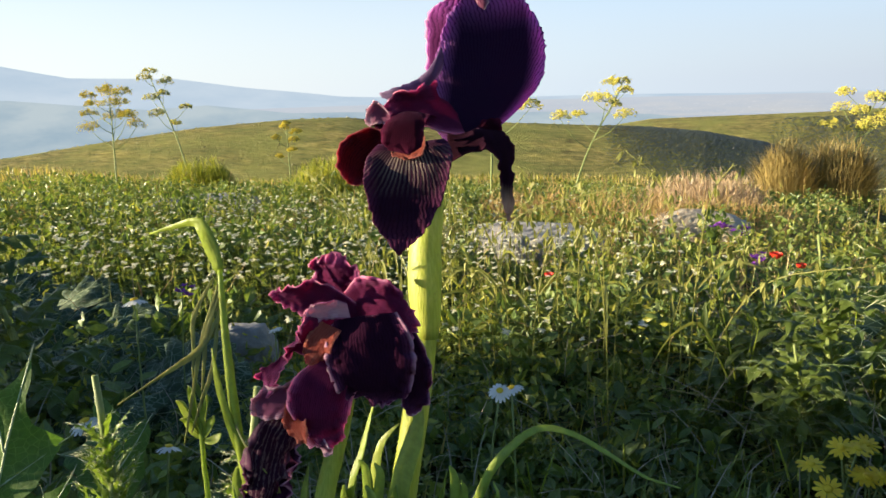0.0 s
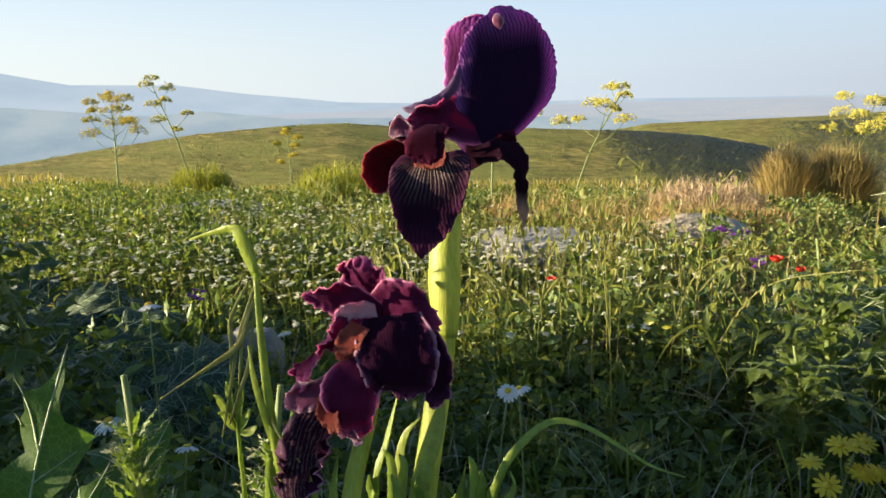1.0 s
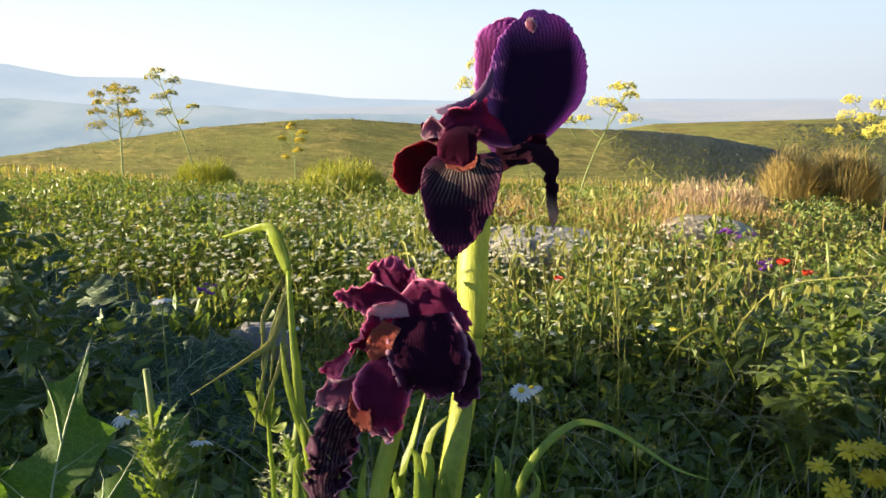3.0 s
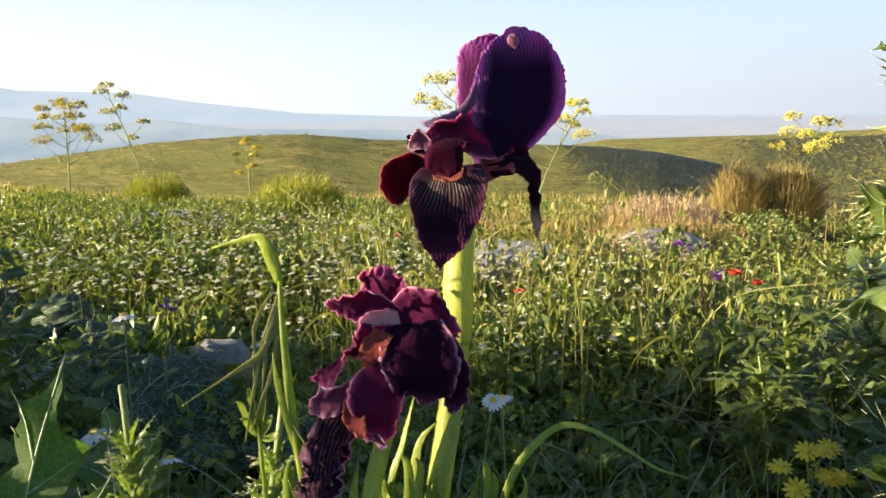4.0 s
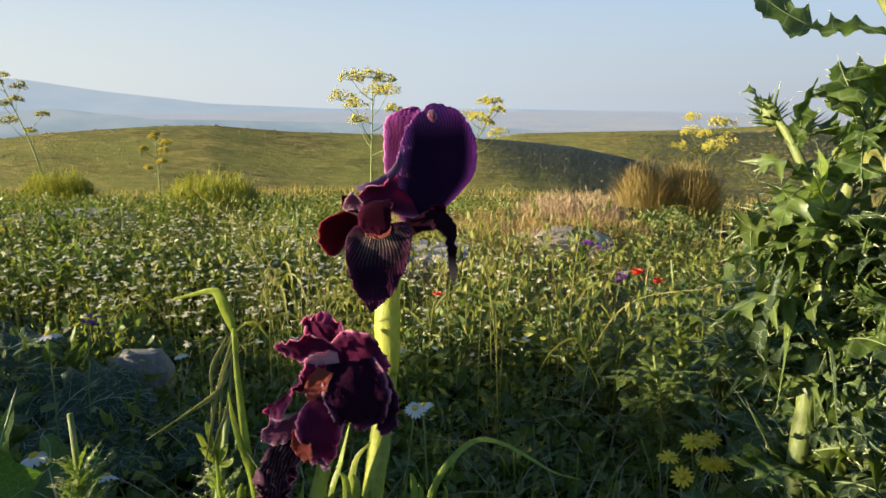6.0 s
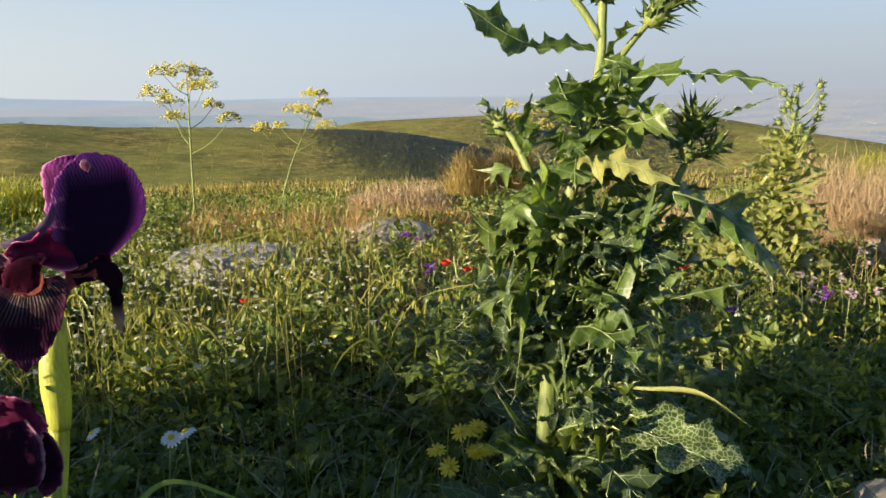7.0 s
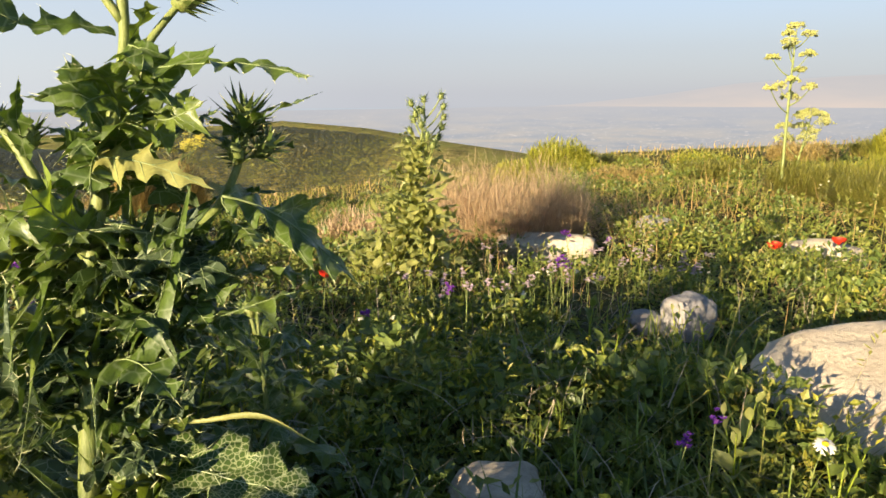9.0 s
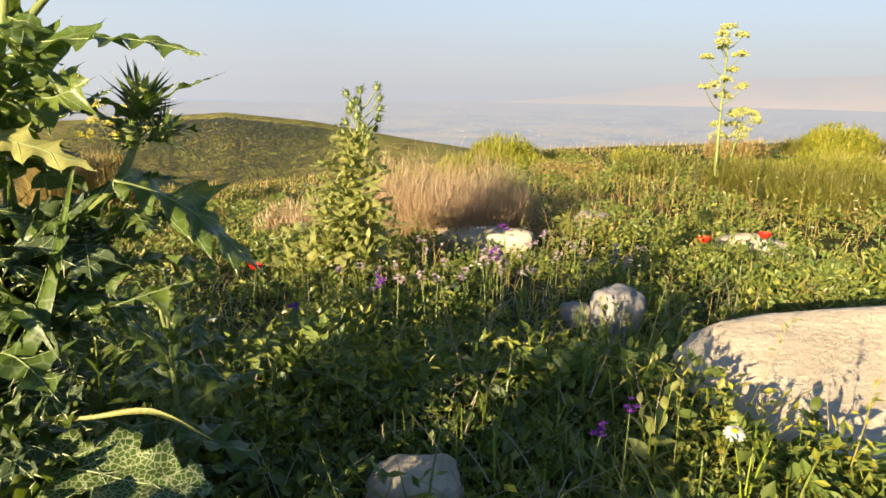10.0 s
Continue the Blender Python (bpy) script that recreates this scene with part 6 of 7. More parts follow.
def daisy(x, y, h, size, seed, label="white daisy with a yellow centre", petals=15, material=M_WHITE, name="daisy", group="daisies", tilt=(-0.25, -0.05), droop=-0.35):
    t, o = flower_base(name, x, y, h, label, "daisy", group, 0.02, seed)
    rng = np.random.default_rng(seed)
    axis = unit((tilt[0] + rng.normal(0, 0.2), tilt[1] + rng.normal(0, 0.2), 1.0))
    a = unit(np.cross(axis, (0.2, 1, 0.1)))
    b = np.cross(axis, a)
    inv = np.array(t.matrix_basis.inverted())

    def put(p, kind, f, m, lab=""):
        p = np.asarray(p)
        return mesh_object(kind, p @ inv[:3, :3].T + inv[:3, 3], f, m, parent=t, label=lab)
    for k in range(petals):
        th = 2 * math.pi * k / petals + rng.normal(0, 0.05)
        d = a * math.cos(th) + b * math.sin(th)
        s = np.cross(axis, d)
        dr = droop + rng.normal(0, 0.06)
        w = size * 0.16
        put([o + d * size * 0.25 - s * w * 0.5, o + d * size * 0.25 + s * w * 0.5, o + d * size * 0.7 + s * w + axis * dr * size * 0.5, o + d * size * 0.7 - s * w + axis * dr * size * 0.5,
             o + d * size + s * w * 0.5 + axis * dr * size, o + d * size - s * w * 0.5 + axis * dr * size], "petal", [[0, 1, 2, 3], [3, 2, 4, 5]], material)
    v, f = tube([(*(o - axis * size * 0.05), size * 0.2), (*(o + axis * size * 0.05), size * 0.32), (*(o + axis * size * 0.16), size * 0.25), (*(o + axis * size * 0.22), size * 0.06)], 6, 10)
    put(v, "disc", f, M_YELLOW, "domed yellow disc")
    return t


def blossom(name, x, y, h, size, seed, material, label, category, group, count=9):
    """A stalk with a head of small blossoms."""
    t, o = flower_base(name, x, y, h, label, category, group, 0.015, seed)
    rng = np.random.default_rng(seed)
    inv = np.array(t.matrix_basis.inverted())
    for k in range(count):
        c = o + rng.normal(0, 1, 3) * size * np.array([0.5, 0.5, 0.45])
        n = 5
        p, q = leaves(np.tile(c, (n, 1)), np.full(n, size * 0.6), np.full(n, size * 0.36), np.arange(n) * 2 * np.pi / n + rng.uniform(0, 6), rng.uniform(0.1, 1.0, n))
        mesh_object("blossom", p @ inv[:3, :3].T + inv[:3, 3], q, material, parent=t)
    return t


def poppy(x, y, h, size, seed):
    t, o = flower_base("poppy", x, y, h, "bright red poppy in the grass", "poppy", "poppies", 0.015, seed)
    inv = np.array(t.matrix_basis.inverted())
    rng = np.random.default_rng(seed)
    for k in range(4):
        th = k * math.pi / 2 + 0.4
        uu, vv = np.meshgrid(np.linspace(0, 1, 6), np.linspace(-1, 1, 7), indexing="ij")
        r = size * np.sin(uu * 1.45)
        ang = th + vv * 0.85 * np.sqrt(uu)
        zz = size * (0.95 * uu ** 1.4) + 0.06 * size * np.sin(9 * vv + k) * uu
        p = np.stack([o[0] + r * np.cos(ang) * (0.9 + 0.03 * k), o[1] + r * np.sin(ang) * (0.9 + 0.03 * k), o[2] + zz], -1).reshape(-1, 3)
        f = [[i * 7 + j, i * 7 + j + 1, (i + 1) * 7 + j + 1, (i + 1) * 7 + j] for i in range(5) for j in range(6)]
        mesh_object("petal", p @ inv[:3, :3].T + inv[:3, 3], f, M_POPPY, parent=t)
    return t


daisy(-0.23, 1.185, 0.306, 0.018, 1)
daisy(-0.034, 0.91, 0.262, 0.015, 2)
daisy(0.277, 1.087, 0.263, 0.012, 3)
daisy(0.31, 1.12, 0.25, 0.013, 4)
daisy(1.72, 0.88, 0.13, 0.016, 5)
daisy(-0.05, 0.98, 0.2, 0.013, 6)
daisy(-0.2, 1.5, 0.2, 0.014, 7)
daisy(0.1, 1.4, 0.17, 0.013, 8)
for k, (x, y, h) in enumerate([(0.625, 1.215, 0.17), (0.65, 1.225, 0.18), (0.67, 1.23, 0.172), (0.685, 1.23, 0.158), (0.655, 1.22, 0.15), (0.697, 1.236, 0.178), (0.64, 1.2, 0.15), (0.67, 1.205, 0.16)]):
    daisy(x, y, h + 0.02, 0.015, 20 + k, "yellow daisy-like flower low in the weeds", 12, M_YELLOW, "yellow_daisy", "yellow daisies", (0.0, -0.4), -0.05)
for k, (x, y, h, s) in enumerate([(3.66, 2.2, 0.14, 0.036), (4.06, 2.16, 0.15, 0.034), (1.62, 2.58, 0.2, 0.024), (0.82, 2.64, 0.2, 0.02), (0.9, 2.75, 0.17, 0.017), (0.17, 2.3, 0.16, 0.014), (-0.4, 3.1, 0.2, 0.012)]):
    poppy(x, y, h, s, 40 + k)
for k, (x, y, h, s) in enumerate([(0.73, 2.55, 0.2, 0.025), (0.74, 3.45, 0.2, 0.035), (0.83, 3.5, 0.19, 0.03), (-0.314, 1.38, 0.285, 0.013), (2.37, 2.18, 0.2, 0.026), (2.42, 2.24, 0.18, 0.02), (1.82, 2.09, 0.18, 0.018), (1.57, 2.11, 0.15, 0.018), (1.53, 0.98, 0.15, 0.014), (1.57, 0.955, 0.17, 0.011), (2.95, 2.8, 0.24, 0.024), (3.1, 2.7, 0.22, 0.02)]):
    blossom("violet_flower", x, y, h, s, 60 + k, M_VIOLET, "violet-blue flower head on a thin stalk", "wildflower", "violet flowers")
rng = np.random.default_rng(77)
for k in range(40):
    x, y = 2.4 + rng.uniform(-0.6, 0.7), 2.25 + rng.uniform(-0.3, 0.4)
    blossom("lilac_flower", x, y, rng.uniform(0.12, 0.22), 0.017, 90 + k, M_LILAC, "pale lilac flower spike", "wildflower", "lilac flowers", 7)


# ---------------------------------------------------------------- tall wild oats
def spikelet_mesh():
    """A hanging oat spikelet, a unit long: two thin husks and an awn."""
    v, f = leaves(np.zeros((2, 3)), np.array([0.75, 0.7]), np.array([0.2, 0.2]), np.array([0.0, 0.35]), np.array([0.05, -0.05]))
    a = len(v)
    v = np.vstack([v, [(0.5, -0.012, 0), (0.5, 0.012, 0), (1.25, 0.08, 0.03)]])
    f = f + [[a, a + 1, a + 2]]
    me = bpy.data.meshes.new("spikelet")
    me.from_pydata(v.tolist(), [], f)
    me.materials.append(M_OAT)
    return me


SPIKELET = spikelet_mesh()


def oat_stalk(x, y, h, seed):
    """One tall oat: a thin arching stem, a blade and spikelets hanging from hair-thin branches."""
    rng = np.random.default_rng(seed)
    z = float(land(x, y))
    t = holder("wild_oat", (x, y, z), "tall wild oat with hanging pale green spikelets", "oat", "tall wild oats")
    d = rng.normal(0, 0.09, 2)
    pts = [(x, y, z - 0.01), (x + 0.15 * d[0], y + 0.15 * d[1], z + 0.5 * h), (x + 0.6 * d[0], y + 0.6 * d[1], z + 0.85 * h), (x + 1.5 * d[0], y + 1.5 * d[1], z + h)]
    add_stem(t, [(*p, r) for p, r in zip(pts, (0.0015, 0.0013, 0.0011, 0.0008))], material=M_OAT, n=14, sides=5)
    line = spline(pts, 30)
    inv = np.array(t.matrix_basis.inverted())
    for k in range(12):
        o = line[int(17 + 12 * k / 12)]
        th = rng.uniform(0, 6.28)
        e = o + np.array([math.cos(th), math.sin(th), 0.0]) * rng.uniform(0.008, 0.03) + np.array([0, 0, rng.uniform(-0.02, 0.01)])
        v, f = tube([(*o, 0.0004), (*(0.5 * (o + e) + np.array([0, 0, 0.008])), 0.0004), (*e, 0.0003)], 4, 3)
        mesh_object("branch", v @ inv[:3, :3].T + inv[:3, 3], f, M_OAT, parent=t)
        sp = new("spikelet", SPIKELET)
        sp.parent = t
        s = rng.uniform(0.022, 0.032)
        sp.matrix_basis = Matrix(inv.tolist()) @ Matrix.LocRotScale(Vector(e), Euler((rng.uniform(0, 6.28), radians(90 + rng.normal(0, 14)), rng.uniform(0, 6.28))), (s, s, s))
    th = rng.uniform(0, 6.28)
    b = line[9]
    v, f = strap([(*(b), 0.002), (*(b + np.array([math.cos(th) * 0.05, math.sin(th) * 0.05, 0.06])), 0.0028), (*(b + np.array([math.cos(th) * 0.12, math.sin(th) * 0.12, 0.05])), 0.002), (*(b + np.array([math.cos(th) * 0.17, math.sin(th) * 0.17, 0.0])), 0.0003)], 10, 0.5, 0.5)
    mesh_object("blade", v @ inv[:3, :3].T + inv[:3, 3], f, M_OAT, parent=t)
    return t


rng = np.random.default_rng(303)
for k in range(14):
    oat_stalk(0.27 + rng.uniform(-0.2, 0.3), 1.8 + rng.uniform(-0.22, 0.3), rng.uniform(0.36, 0.52), 400 + k)
for k in range(12):
    oat_stalk(-0.04 + rng.uniform(-0.14, 0.14), 1.9 + rng.uniform(-0.12, 0.2), rng.uniform(0.36, 0.5), 430 + k)


# ---------------------------------------------------------------- the meadow
def scatter(n, r0, r1, q, seed, az0=-54.0, az1=76.0):
    """Feet of plants round the path, thinning outwards as r to the power -q."""
    rng = np.random.default_rng(seed)
    e = 2 - q
    r = (r0 ** e + rng.uniform(0, 1, n) * (r1 ** e - r0 ** e)) ** (1 / e)
    a = np.radians(rng.uniform(az0, az1, n))
    x, y = EYE.x + r * np.sin(a), EYE.y + r * np.cos(a)
    keep = np.ones(n, bool)
    for rx, ry, rs in ROCKS:
        keep &= np.hypot(x - rx, y - ry) > rs * (0.95 if rs < 0.4 else 1.0)
    keep &= np.hypot(x - 0.34, y - 0.6) > 0.16
    x, y, r = x[keep], y[keep], r[keep]
    return np.stack([x, y, land(x, y) - 0.005], 1), r, rng


def stuff(name, v, f, material, label, category):
    return tagged(mesh_object(name, v, f, material, smooth=False), label, category, kind="stuff")


def patchy(p, scale, seed):
    return np.array([noise.noise(Vector((x * scale + seed, y * scale - seed, seed * 0.3))) for x, y in p[:, :2]])


def grass_layer(name, n, r0, r1, q, seed, h0, h1, w, material, label, lean=0.35, grow=0.25, where=None):
    p, r, rng = scatter(n, r0, r1, q, seed)
    if where is not None:
        k = where(p, rng)
        p, r = p[k], r[k]
    if name != "straw_grass":
        k = tussocks(p) + 0.25 * rng.normal(0, 1, len(p)) > np.where(r < 2.2, -9, -0.15)
        p, r = p[k], r[k]
    m = len(p)
    big = 1 + grow * np.clip(r - 1.5, 0, 30)
    clump = 1 + 0.35 * np.sin(p[:, 0] * 5 + seed) * np.sin(p[:, 1] * 4.3)
    h = rng.uniform(h0, h1, m) * np.minimum(big, 1.6) * clump
    ww = w * rng.uniform(0.6, 1.3, m) * (1 + 0.45 * r)
    v, f = blades(p, h, ww, rng.uniform(0, 2 * np.pi, m), lean * rng.normal(0, 1, m), 0.5 * rng.normal(0, 1, m), 3)
    return stuff(name, v, f, material, label, "grass")


def weed_layer(name, n, r0, r1, q, seed, h0, h1, leaf, material, label, per=14, where=None, upright=0.4, shape=None):
    p, r, rng = scatter(n, r0, r1, q, seed)
    if where is not None:
        k = where(p, rng)
        p, r = p[k], r[k]
    m = len(p)
    h = rng.uniform(h0, h1, m)
    tilt = rng.normal(0, 0.25, (m, 2))
    i = np.repeat(np.arange(m), per)
    s = np.tile((np.arange(per) + 0.5) / per, m) * rng.uniform(0.85, 1.1, m * per)
    z = h[i] * (0.12 + 0.88 * s)
    foot = p[i] + np.stack([tilt[i, 0] * z, tilt[i, 1] * z, z], 1)
    ln = leaf * rng.uniform(0.6, 1.35, m * per) * (1.25 - 0.6 * s) * (1 + 0.16 * r[i])
    v, f = leaves(foot, ln, ln * rng.uniform(0.28, 0.5, m * per), np.tile(np.arange(per) * 2.39996, m) + rng.uniform(0, 6.28, m)[i], upright + 0.5 * rng.normal(0, 1, m * per), 0.5 * rng.normal(0, 1, m * per), *(shape or (LEAF, LEAF_F)))
    return stuff(name, v, f, material, label, "weeds")


def tussocks(p):
    """Where plants stand thick and high, and where the ground lies nearly bare."""
    return patchy(p, 1.7, 3.0) + 0.7 * patchy(p, 4.3, 8.0)


def mound_layer(name, n, r0, r1, q, seed, size, leaf, material, label, per=28, where=None, shape=None, slim=(0.28, 0.5)):
    """Leafy clumps: leaves pointing every way out of low domes."""
    p, r, rng = scatter(n, r0, r1, q, seed)
    if where is not None:
        k = where(p, rng)
        p, r = p[k], r[k]
    nz = tussocks(p)
    k = (nz + 0.12 * rng.normal(0, 1, len(p)) > -0.2) | (r < 2.2)
    p, r, nz = p[k], r[k], nz[k]
    m = len(p)
    lush = np.clip(0.8 + 2.1 * nz, np.where(r < 2.2, 0.7, 0.3), np.where(r < 1.6, 1.4, 2.4))
    rad = rng.uniform(*size, m) * lush * (1 + 0.1 * np.minimum(r, 4.5)) * (1 - 0.38 * np.clip((p[:, 0] - 1.0) / 1.2, 0, 1))
    rad = np.minimum(rad, 0.28)
    tall = np.minimum(rad * rng.uniform(0.7, 1.5, m), 0.24)
    i = np.repeat(np.arange(m), per)
    a = rng.uniform(0, 6.28, m * per)
    s = np.sqrt(rng.uniform(0, 1, m * per))
    up = np.sqrt(np.clip(1 - s ** 2, 0, 1)) * rng.uniform(0.45, 1.0, m * per)
    foot = p[i] + np.stack([np.cos(a) * s * rad[i], np.sin(a) * s * rad[i], up * tall[i]], 1)
    ln = leaf * rng.uniform(0.55, 1.5, m * per) * np.minimum(0.75 + 0.4 * lush[i], 1.35) * (1 + 0.08 * r[i])
    v, f = leaves(foot, ln, ln * rng.uniform(*slim, m * per), a + 0.9 * rng.normal(0, 1, m * per), 0.7 * (1 - s) + 0.6 * rng.normal(0, 1, m * per), 0.8 * rng.normal(0, 1, m * per), *(shape or (LEAF, LEAF_F)))
    return stuff(name, v, f, material, label, "weeds")


def clumps(scale, seed, cut):
    return lambda p, rng: patchy(p, scale, seed) + 0.25 * rng.normal(0, 1, len(p)) > cut


def off_straw(p, rng):
    d = np.hypot((p[:, 0] - 0.45) / 1.0, (p[:, 1] - 3.9) / 1.9)
    return rng.uniform(0, 1, len(p)) > 0.6 * np.exp(-d ** 2 * 1.2)


LOW = (SPRIG, SPRIG_F)
grass_layer("meadow_grass", 9000, 0.5, 9.0, 1.75, 1, 0.05, 0.12, 0.0012, M_GRASS, "short green and yellowish meadow grass", 0.9)
grass_layer("tall_grass", 2600, 0.9, 8.0, 1.2, 2, 0.1, 0.18, 0.0012, M_GRASS, "taller blades of wild grass in clumps", 0.9, 0.2, clumps(1.6, 3.0, 0.2))
mound_layer("leafy_weeds", 1700, 0.6, 2.7, 1.0, 3, (0.03, 0.08), 0.016, M_WEED, "dense low leafy weeds", 44, None, LOW, (0.35, 0.65))
mound_layer("leafy_weeds", 3600, 2.3, 10.5, 1.15, 31, (0.06, 0.16), 0.0165, M_WEED, "dense leafy weeds of the meadow", 70, off_straw, LOW, (0.32, 0.7))
mound_layer("dark_weeds", 1100, 0.6, 2.7, 1.0, 4, (0.03, 0.085), 0.022, M_DARK, "dark green broad-leaved weeds", 34, None, None, (0.35, 0.65))
mound_layer("dark_weeds", 1400, 2.5, 8.5, 1.1, 41, (0.07, 0.17), 0.02, M_DARK, "dark green leafy weeds of the meadow", 60, clumps(0.9, 7.0, 0.0), LOW, (0.35, 0.65))
mound_layer("pale_weeds", 1200, 1.3, 9.0, 1.1, 5, (0.05, 0.13), 0.015, M_YELLOWGREEN, "pale yellow-green leafy weeds", 48, clumps(1.2, 11.0, 0.0), LOW, (0.25, 0.5))
mound_layer("dry_weeds", 900, 2.2, 9.0, 1.1, 57, (0.05, 0.12), 0.013, M_BROWNSHRUB, "small olive-brown dry weeds", 60, clumps(1.0, 23.0, -0.05), LOW, (0.3, 0.6))
mound_layer("broad_weeds", 70, 0.75, 2.6, 1.0, 51, (0.04, 0.07), 0.032, M_WEED, "broad-leaved green herbs", 14, None, None, (0.35, 0.6))
weed_layer("upright_weeds", 600, 1.0, 6.0, 1.2, 52, 0.1, 0.2, 0.014, M_WEED, "upright leafy herbs", 24, clumps(1.1, 19.0, 0.1), 0.3, LOW)
def patch(cx, cy, rad):
    return lambda p, rng: np.hypot(p[:, 0] - cx, p[:, 1] - cy) < rad * rng.uniform(0.6, 1.0, len(p))


# a dense patch out of view, added to throw shade on the ground beyond
grass_layer("thick_grass", 9000, 0.4, 1.4, 1.0, 54, 0.14, 0.26, 0.0018, M_GREEN, "thick tall green grass in an unseen patch added to cast shade", 0.3, 0.0, patch(0.98, 0.86, 0.27))
weed_layer("tall_herbs", 1500, 0.4, 1.4, 1.0, 55, 0.14, 0.25, 0.03, M_WEED, "tall leafy herbs in an unseen patch added to cast shade", 16, patch(0.98, 0.86, 0.25), 0.4, LOW)
grass_layer("green_grass", 9000, 0.6, 4.2, 1.3, 53, 0.06, 0.15, 0.0013, M_GREEN, "fresh green grass between the weeds", 0.6, 0.1, lambda p, rng: p[:, 0] > 0.75 + 0.3 * rng.normal(0, 1, len(p)))


def meadow_around():
    """The meadow goes on beside and behind the path."""
    p, r, rng = scatter(16000, 0.6, 9.0, 1.0, 81, 78.0, 304.0)
    k = (np.abs(p[:, 0] + 1.55) > 0.5) & (tussocks(p) + 0.3 * rng.normal(0, 1, len(p)) > -0.15)
    p, r = p[k], r[k]
    m = len(p)
    v, f = blades(p, rng.uniform(0.05, 0.14, m), rng.uniform(0.002, 0.004, m), rng.uniform(0, 6.28, m), 0.6 * rng.normal(0, 1, m), 0.4 * rng.normal(0, 1, m), 3)
    stuff("meadow_grass", v, f, M_GRASS, "short meadow grass beside and behind the path", "grass")
    p, r, rng = scatter(3600, 0.7, 9.0, 0.9, 82, 78.0, 304.0)
    k = (np.abs(p[:, 0] + 1.55) > 0.55) & (tussocks(p) > -0.2)
    p = p[k]
    m, per = len(p), 26
    i = np.repeat(np.arange(m), per)
    a, s = rng.uniform(0, 6.28, m * per), np.sqrt(rng.uniform(0, 1, m * per))
    rad = rng.uniform(0.05, 0.14, m)
    foot = p[i] + np.stack([np.cos(a) * s * rad[i], np.sin(a) * s * rad[i], np.sqrt(1 - s ** 2) * 0.7 * rad[i]], 1)
    ln = rng.uniform(0.015, 0.035, m * per)
    v, f = leaves(foot, ln, ln * 0.5, a, 0.7 * (1 - s) + 0.5 * rng.normal(0, 1, m * per), None, *LOW)
    stuff("leafy_weeds", v, f, M_WEED, "low leafy weeds beside and behind the path", "weeds")


meadow_around()


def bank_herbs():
    """Unseen loose herbs along the top of the added bank, to dapple its shade."""
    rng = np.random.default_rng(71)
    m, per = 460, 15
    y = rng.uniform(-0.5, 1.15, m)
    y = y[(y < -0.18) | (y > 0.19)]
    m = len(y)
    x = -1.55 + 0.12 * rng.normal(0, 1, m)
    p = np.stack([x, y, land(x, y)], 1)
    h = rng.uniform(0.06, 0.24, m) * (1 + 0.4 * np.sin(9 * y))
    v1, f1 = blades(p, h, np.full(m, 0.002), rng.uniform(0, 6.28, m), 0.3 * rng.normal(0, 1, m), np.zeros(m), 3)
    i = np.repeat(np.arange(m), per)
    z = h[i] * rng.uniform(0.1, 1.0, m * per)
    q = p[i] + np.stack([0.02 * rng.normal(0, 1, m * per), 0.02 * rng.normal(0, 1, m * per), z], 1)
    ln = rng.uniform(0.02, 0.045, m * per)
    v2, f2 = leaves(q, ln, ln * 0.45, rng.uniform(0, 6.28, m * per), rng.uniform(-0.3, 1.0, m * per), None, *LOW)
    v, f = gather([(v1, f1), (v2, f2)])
    stuff("bank_herbs", v, f, M_WEED, "unseen loose green herbs added on the bank to dapple its shade", "weeds")


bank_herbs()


def straw_zone(p, rng):
    d = np.hypot((p[:, 0] - 0.55) / 0.9, (p[:, 1] - 4.1) / 1.4)
    e = np.hypot((p[:, 0] - 4.8) / 2.4, (p[:, 1] - 4.4) / 1.5)
    return rng.uniform(0, 1, len(p)) < 0.8 * np.exp(-d ** 2 * 1.2) + 0.3 * np.exp(-e ** 2) + 0.02


grass_layer("straw_grass", 60000, 1.5, 9.0, 1.0, 6, 0.1, 0.26, 0.0009, M_STRAW, "dry straw-coloured grass stalks", 1.6, 0.1, straw_zone)


def seed_grass():
    """Tall thin grass stems with nodding seed heads."""
    p, r, rng = scatter(520, 1.3, 8.0, 0.9, 61)
    m = len(p)
    h = rng.uniform(0.16, 0.32, m)
    yaw, lean, bow = rng.uniform(0, 6.28, m), 0.35 * rng.normal(0, 1, m), 0.25 * rng.uniform(0, 1, m)
    v1, f1 = blades(p, h, 0.0009 * (1 + 0.45 * r), yaw, lean, bow, 4)
    per = 7
    i = np.repeat(np.arange(m), per)
    s = np.tile(np.linspace(0.74, 1.0, per), m)
    out = (lean[i] * s + bow[i] * s ** 2) * h[i]
    z = h[i] * (s - 0.35 * (np.abs(lean[i]) + np.abs(bow[i])) * s ** 2)
    q = p[i] + np.stack([np.cos(yaw[i]) * out, np.sin(yaw[i]) * out, z], 1)
    ln = rng.uniform(0.010, 0.018, m * per) * (1 + 0.15 * r[i])
    v2, f2 = leaves(q, ln, ln * 0.3, rng.uniform(0, 6.28, m * per), 0.8 + 0.4 * rng.normal(0, 1, m * per), None, *LOW)
    v, f = gather([(v1, f1), (v2, f2)])
    stuff("seed_grass", v, f, M_OAT, "thin grass stems with pale seed heads", "grass")


seed_grass()


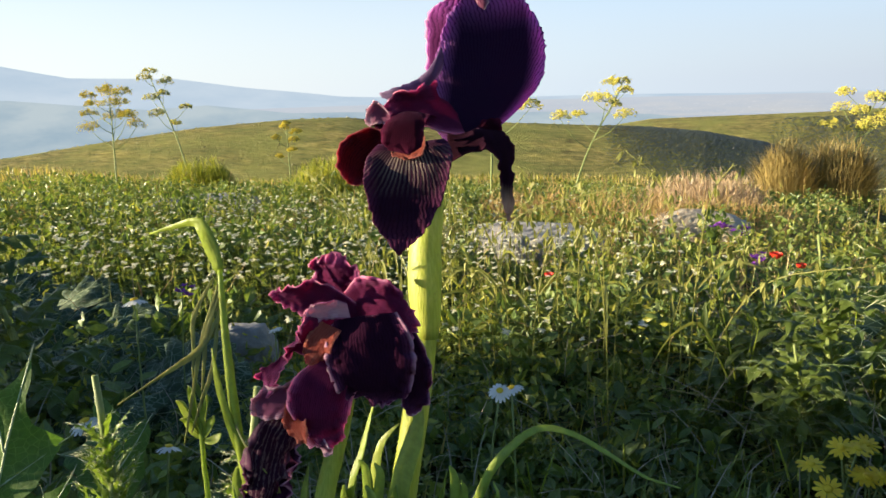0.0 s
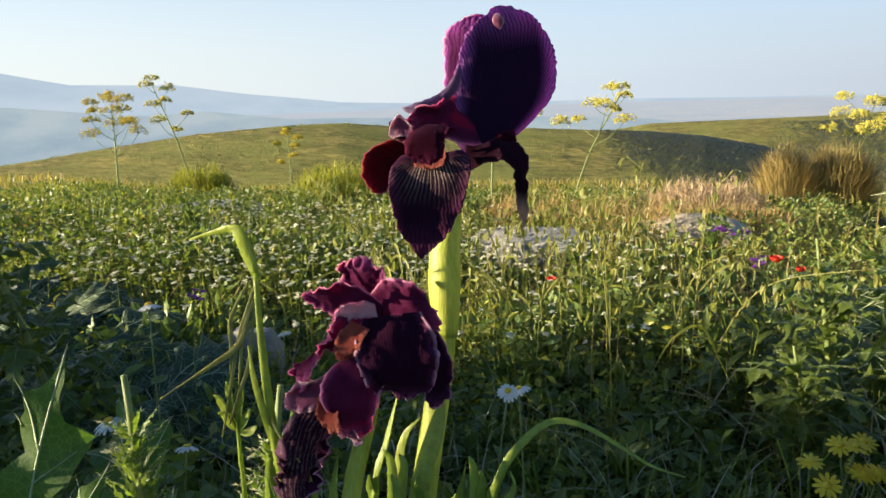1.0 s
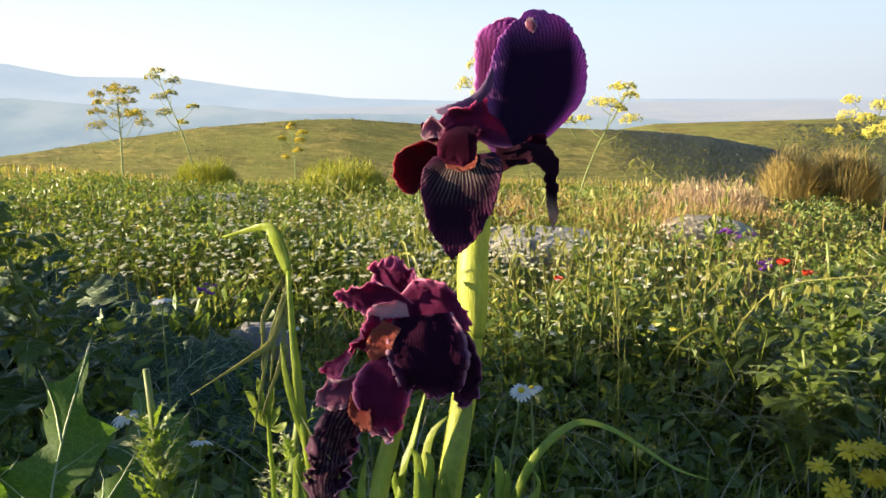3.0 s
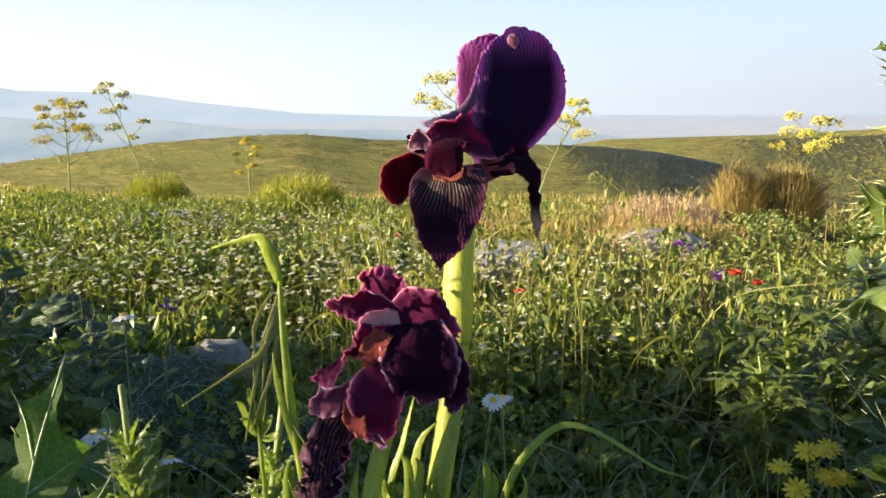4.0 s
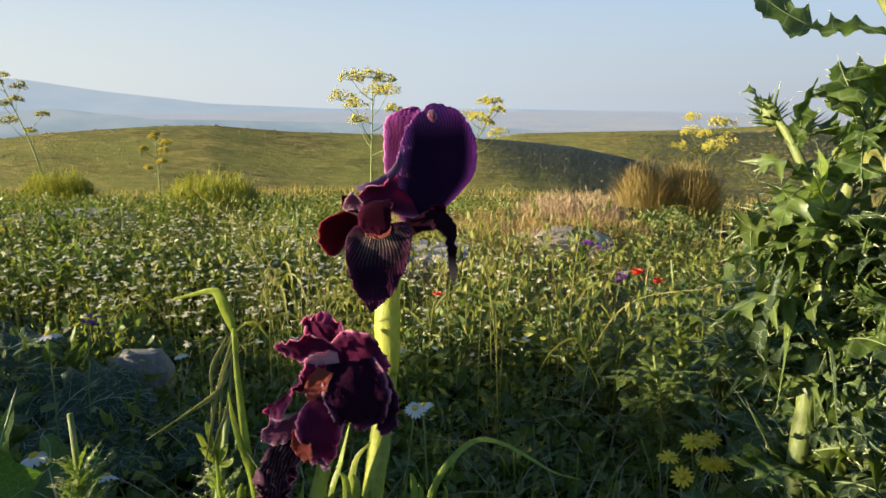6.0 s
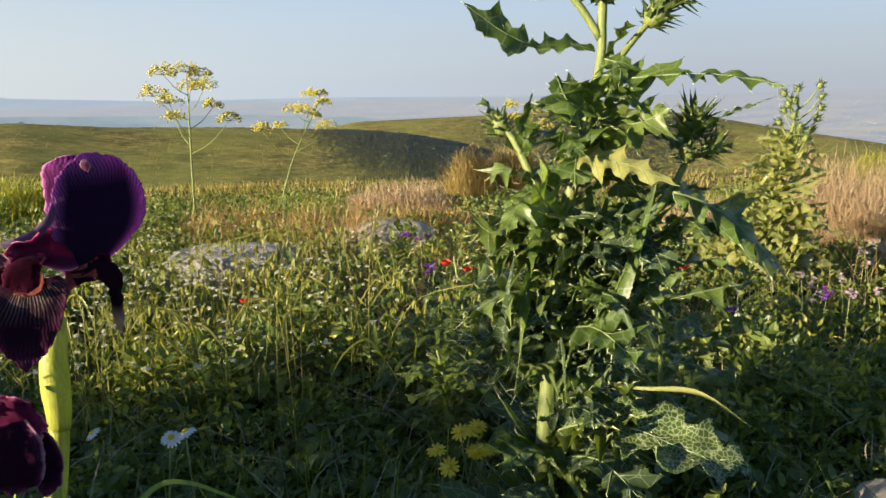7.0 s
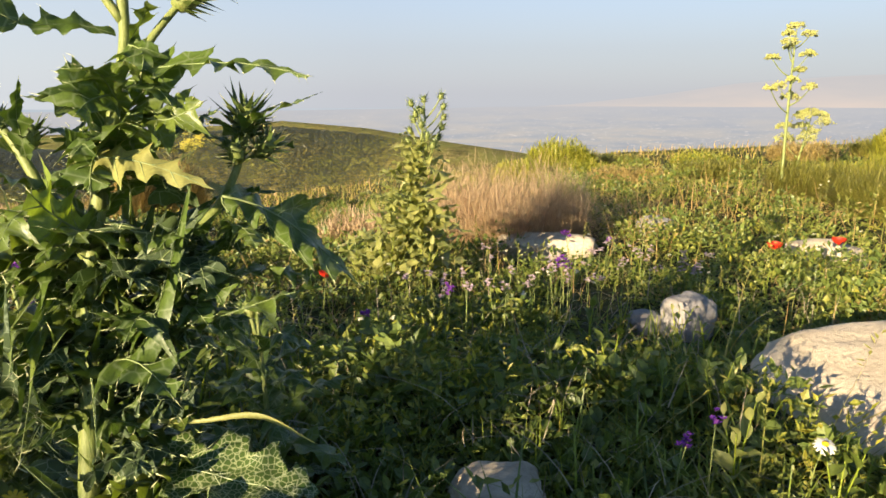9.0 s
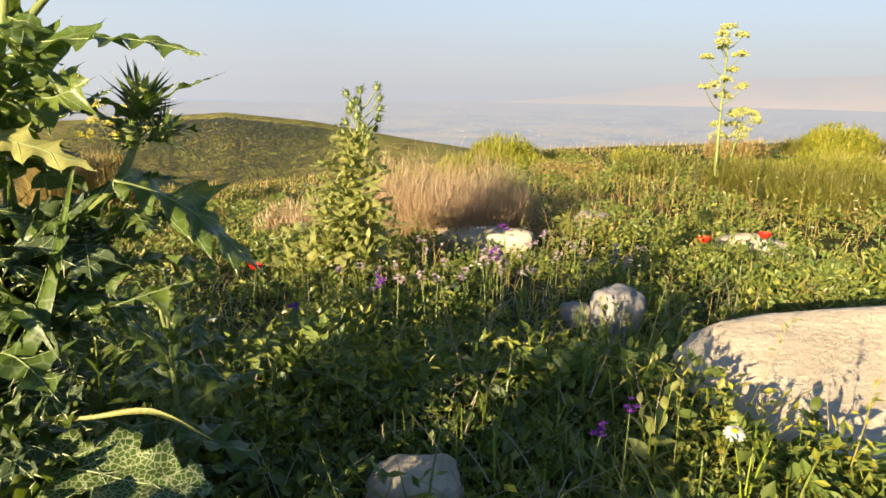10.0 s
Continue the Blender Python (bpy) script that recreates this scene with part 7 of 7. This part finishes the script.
def oat_plants():
    p, r, rng = scatter(9000, 1.6, 5.5, 1.0, 8)
    d = np.hypot((p[:, 0] - 0.15) / 0.7, (p[:, 1] - 2.9) / 0.9)
    keep = rng.uniform(0, 1, len(p)) < np.exp(-d ** 2) * 0.16
    p, r = p[keep], r[keep]
    m = len(p)
    h = rng.uniform(0.18, 0.3, m)
    v1, f1 = blades(p, h, 0.0006 * (1 + 0.3 * r), rng.uniform(0, 6.28, m), 0.35 * rng.normal(0, 1, m), 0.4 * rng.normal(0, 1, m), 3)
    per = 5
    i = np.repeat(np.arange(m), per)
    z = h[i] * rng.uniform(0.55, 1.0, m * per)
    q = p[i] + np.stack([rng.normal(0, 0.02, m * per), rng.normal(0, 0.02, m * per), z], 1)
    ln = rng.uniform(0.022, 0.04, m * per)
    v2, f2 = leaves(q, ln, ln * 0.22, rng.uniform(0, 6.28, m * per), -1.2 + 0.25 * rng.normal(0, 1, m * per))
    v, f = gather([(v1, f1), (v2, f2)])
    stuff("wild_oats", v, f, M_OAT, "wild oats with hanging pale green spikelets", "grass")


oat_plants()


def chamomile():
    p, r, rng = scatter(22000, 1.2, 7.0, 1.0, 9)
    d = np.hypot((p[:, 0] + 0.6) / 0.85, (p[:, 1] - 2.8) / 0.9)
    keep = (rng.uniform(0, 1, len(p)) < 0.95 * np.exp(-d ** 2) + 0.012) & (p[:, 1] > 1.75)
    p, r = p[keep], r[keep]
    m = len(p)
    h = rng.uniform(0.15, 0.25, m)
    v1, f1 = blades(p, h, 0.0009 * (1 + 0.3 * r), rng.uniform(0, 6.28, m), 0.15 * rng.normal(0, 1, m), np.zeros(m), 2)
    n = 7
    i = np.repeat(np.arange(m), n)
    top = p + np.stack([np.zeros(m), np.zeros(m), h * 0.98], 1)
    s = rng.uniform(0.007, 0.0125, m)
    v2, f2 = leaves(top[i], s[i], s[i] * 0.55, np.tile(np.arange(n) * 2 * np.pi / n, m), -0.2 + 0.3 * rng.normal(0, 1, m * n))
    stuff("chamomile_stalks", v1, f1, M_WEED, "thin stalks of chamomile", "wildflowers")
    stuff("chamomile_flowers", v2, f2, M_CREAM, "small white chamomile flowers scattered in the meadow", "wildflowers")


chamomile()


def twigs():
    """Thin dead stems tangled low in the shade."""
    p, r, rng = scatter(1500, 0.65, 3.0, 1.3, 11)
    m = len(p)
    p[:, 2] += rng.uniform(0.0, 0.08, m)
    v, f = blades(p, rng.uniform(0.05, 0.16, m), 0.0008 * (1 + 0.4 * r), rng.uniform(0, 6.28, m), rng.normal(0, 0.9, m), rng.normal(0, 0.6, m), 5)
    stuff("dead_twigs", v, f, M_TWIG, "thin dry twigs tangled in the weeds", "twigs")


twigs()


def slope_tufts():
    p, r, rng = scatter(36000, 7.5, 60.0, 1.5, 12, -56, 80)
    m = len(p)
    h = rng.uniform(0.05, 0.2, m) * (1 + 0.02 * r) * np.where(p[:, 0] > 2.5, 0.55, 1.0)
    v, f = blades(p, h, 0.0035 * (1 + 0.11 * r) * rng.uniform(0.7, 1.4, m), rng.uniform(0, 6.28, m), 0.4 * rng.normal(0, 1, m), 0.4 * rng.normal(0, 1, m), 2)
    stuff("slope_grass", v, f, M_GRASS, "tussocks of grass down the slope", "grass")
    p, r, rng = scatter(9000, 7.5, 60.0, 1.4, 13, -56, 80)
    m = len(p)
    v, f = blades(p, rng.uniform(0.1, 0.22, m) * (1 + 0.02 * r), 0.003 * (1 + 0.11 * r), rng.uniform(0, 6.28, m), 0.5 * rng.normal(0, 1, m), 0.4 * rng.normal(0, 1, m), 2)
    stuff("slope_straw", v, f, M_STRAW, "dry grass down the slope", "grass")


slope_tufts()


def hill_bushes():
    """Low shrubs dotting the next hills."""
    p, r, rng = scatter(9000, 75, 330, 0.7, 14, -56, 60)
    m = len(p)
    s = rng.uniform(0.1, 0.24, m)
    ico = np.array([(0, 0, 1), (0.89, 0, 0.45), (0.28, 0.85, 0.45), (-0.72, 0.53, 0.45), (-0.72, -0.53, 0.45), (0.28, -0.85, 0.45), (0.95, 0.3, -0.2), (-0.1, 1.0, -0.2), (-1.0, 0.1, -0.2), (-0.2, -1.0, -0.2), (0.7, -0.75, -0.2)])
    faces = [[0, 1, 2], [0, 2, 3], [0, 3, 4], [0, 4, 5], [0, 5, 1], [1, 6, 2], [2, 7, 3], [3, 8, 4], [4, 9, 5], [5, 10, 1]]
    v, f = leaves(p, s * rng.uniform(0.8, 1.3, m), s, rng.uniform(0, 6.28, m), rng.normal(0, 0.15, m), None, ico, faces)
    stuff("hill_shrubs", v, f, M_HILLSHRUB, "low green shrubs dotting the far hillside", "shrubs")


hill_bushes()


def hill_shade_lumps():
    """Dark low lumps that stand in for shade on the flanks and folds of the hills."""
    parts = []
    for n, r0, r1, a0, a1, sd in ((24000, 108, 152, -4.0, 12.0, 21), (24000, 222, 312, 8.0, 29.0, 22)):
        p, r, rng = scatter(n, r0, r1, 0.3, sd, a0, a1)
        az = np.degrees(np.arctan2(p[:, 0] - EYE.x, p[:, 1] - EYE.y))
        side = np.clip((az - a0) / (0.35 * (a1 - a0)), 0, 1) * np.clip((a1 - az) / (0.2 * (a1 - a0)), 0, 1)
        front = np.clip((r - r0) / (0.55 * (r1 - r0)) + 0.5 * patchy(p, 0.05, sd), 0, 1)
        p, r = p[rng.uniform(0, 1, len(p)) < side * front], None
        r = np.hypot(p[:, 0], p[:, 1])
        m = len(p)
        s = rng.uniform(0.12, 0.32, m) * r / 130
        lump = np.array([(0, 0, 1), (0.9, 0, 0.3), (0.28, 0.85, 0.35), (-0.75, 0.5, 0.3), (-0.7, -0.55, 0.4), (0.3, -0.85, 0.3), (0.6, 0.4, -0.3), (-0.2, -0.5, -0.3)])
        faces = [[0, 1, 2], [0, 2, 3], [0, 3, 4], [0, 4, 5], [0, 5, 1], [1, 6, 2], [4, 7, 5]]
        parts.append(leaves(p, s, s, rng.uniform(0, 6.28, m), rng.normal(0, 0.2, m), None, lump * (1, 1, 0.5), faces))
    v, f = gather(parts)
    stuff("hill_scrub", v, f, M_HILLSHADE, "dark low lumps standing in for shade on the hill flanks", "shrubs")


hill_shade_lumps()
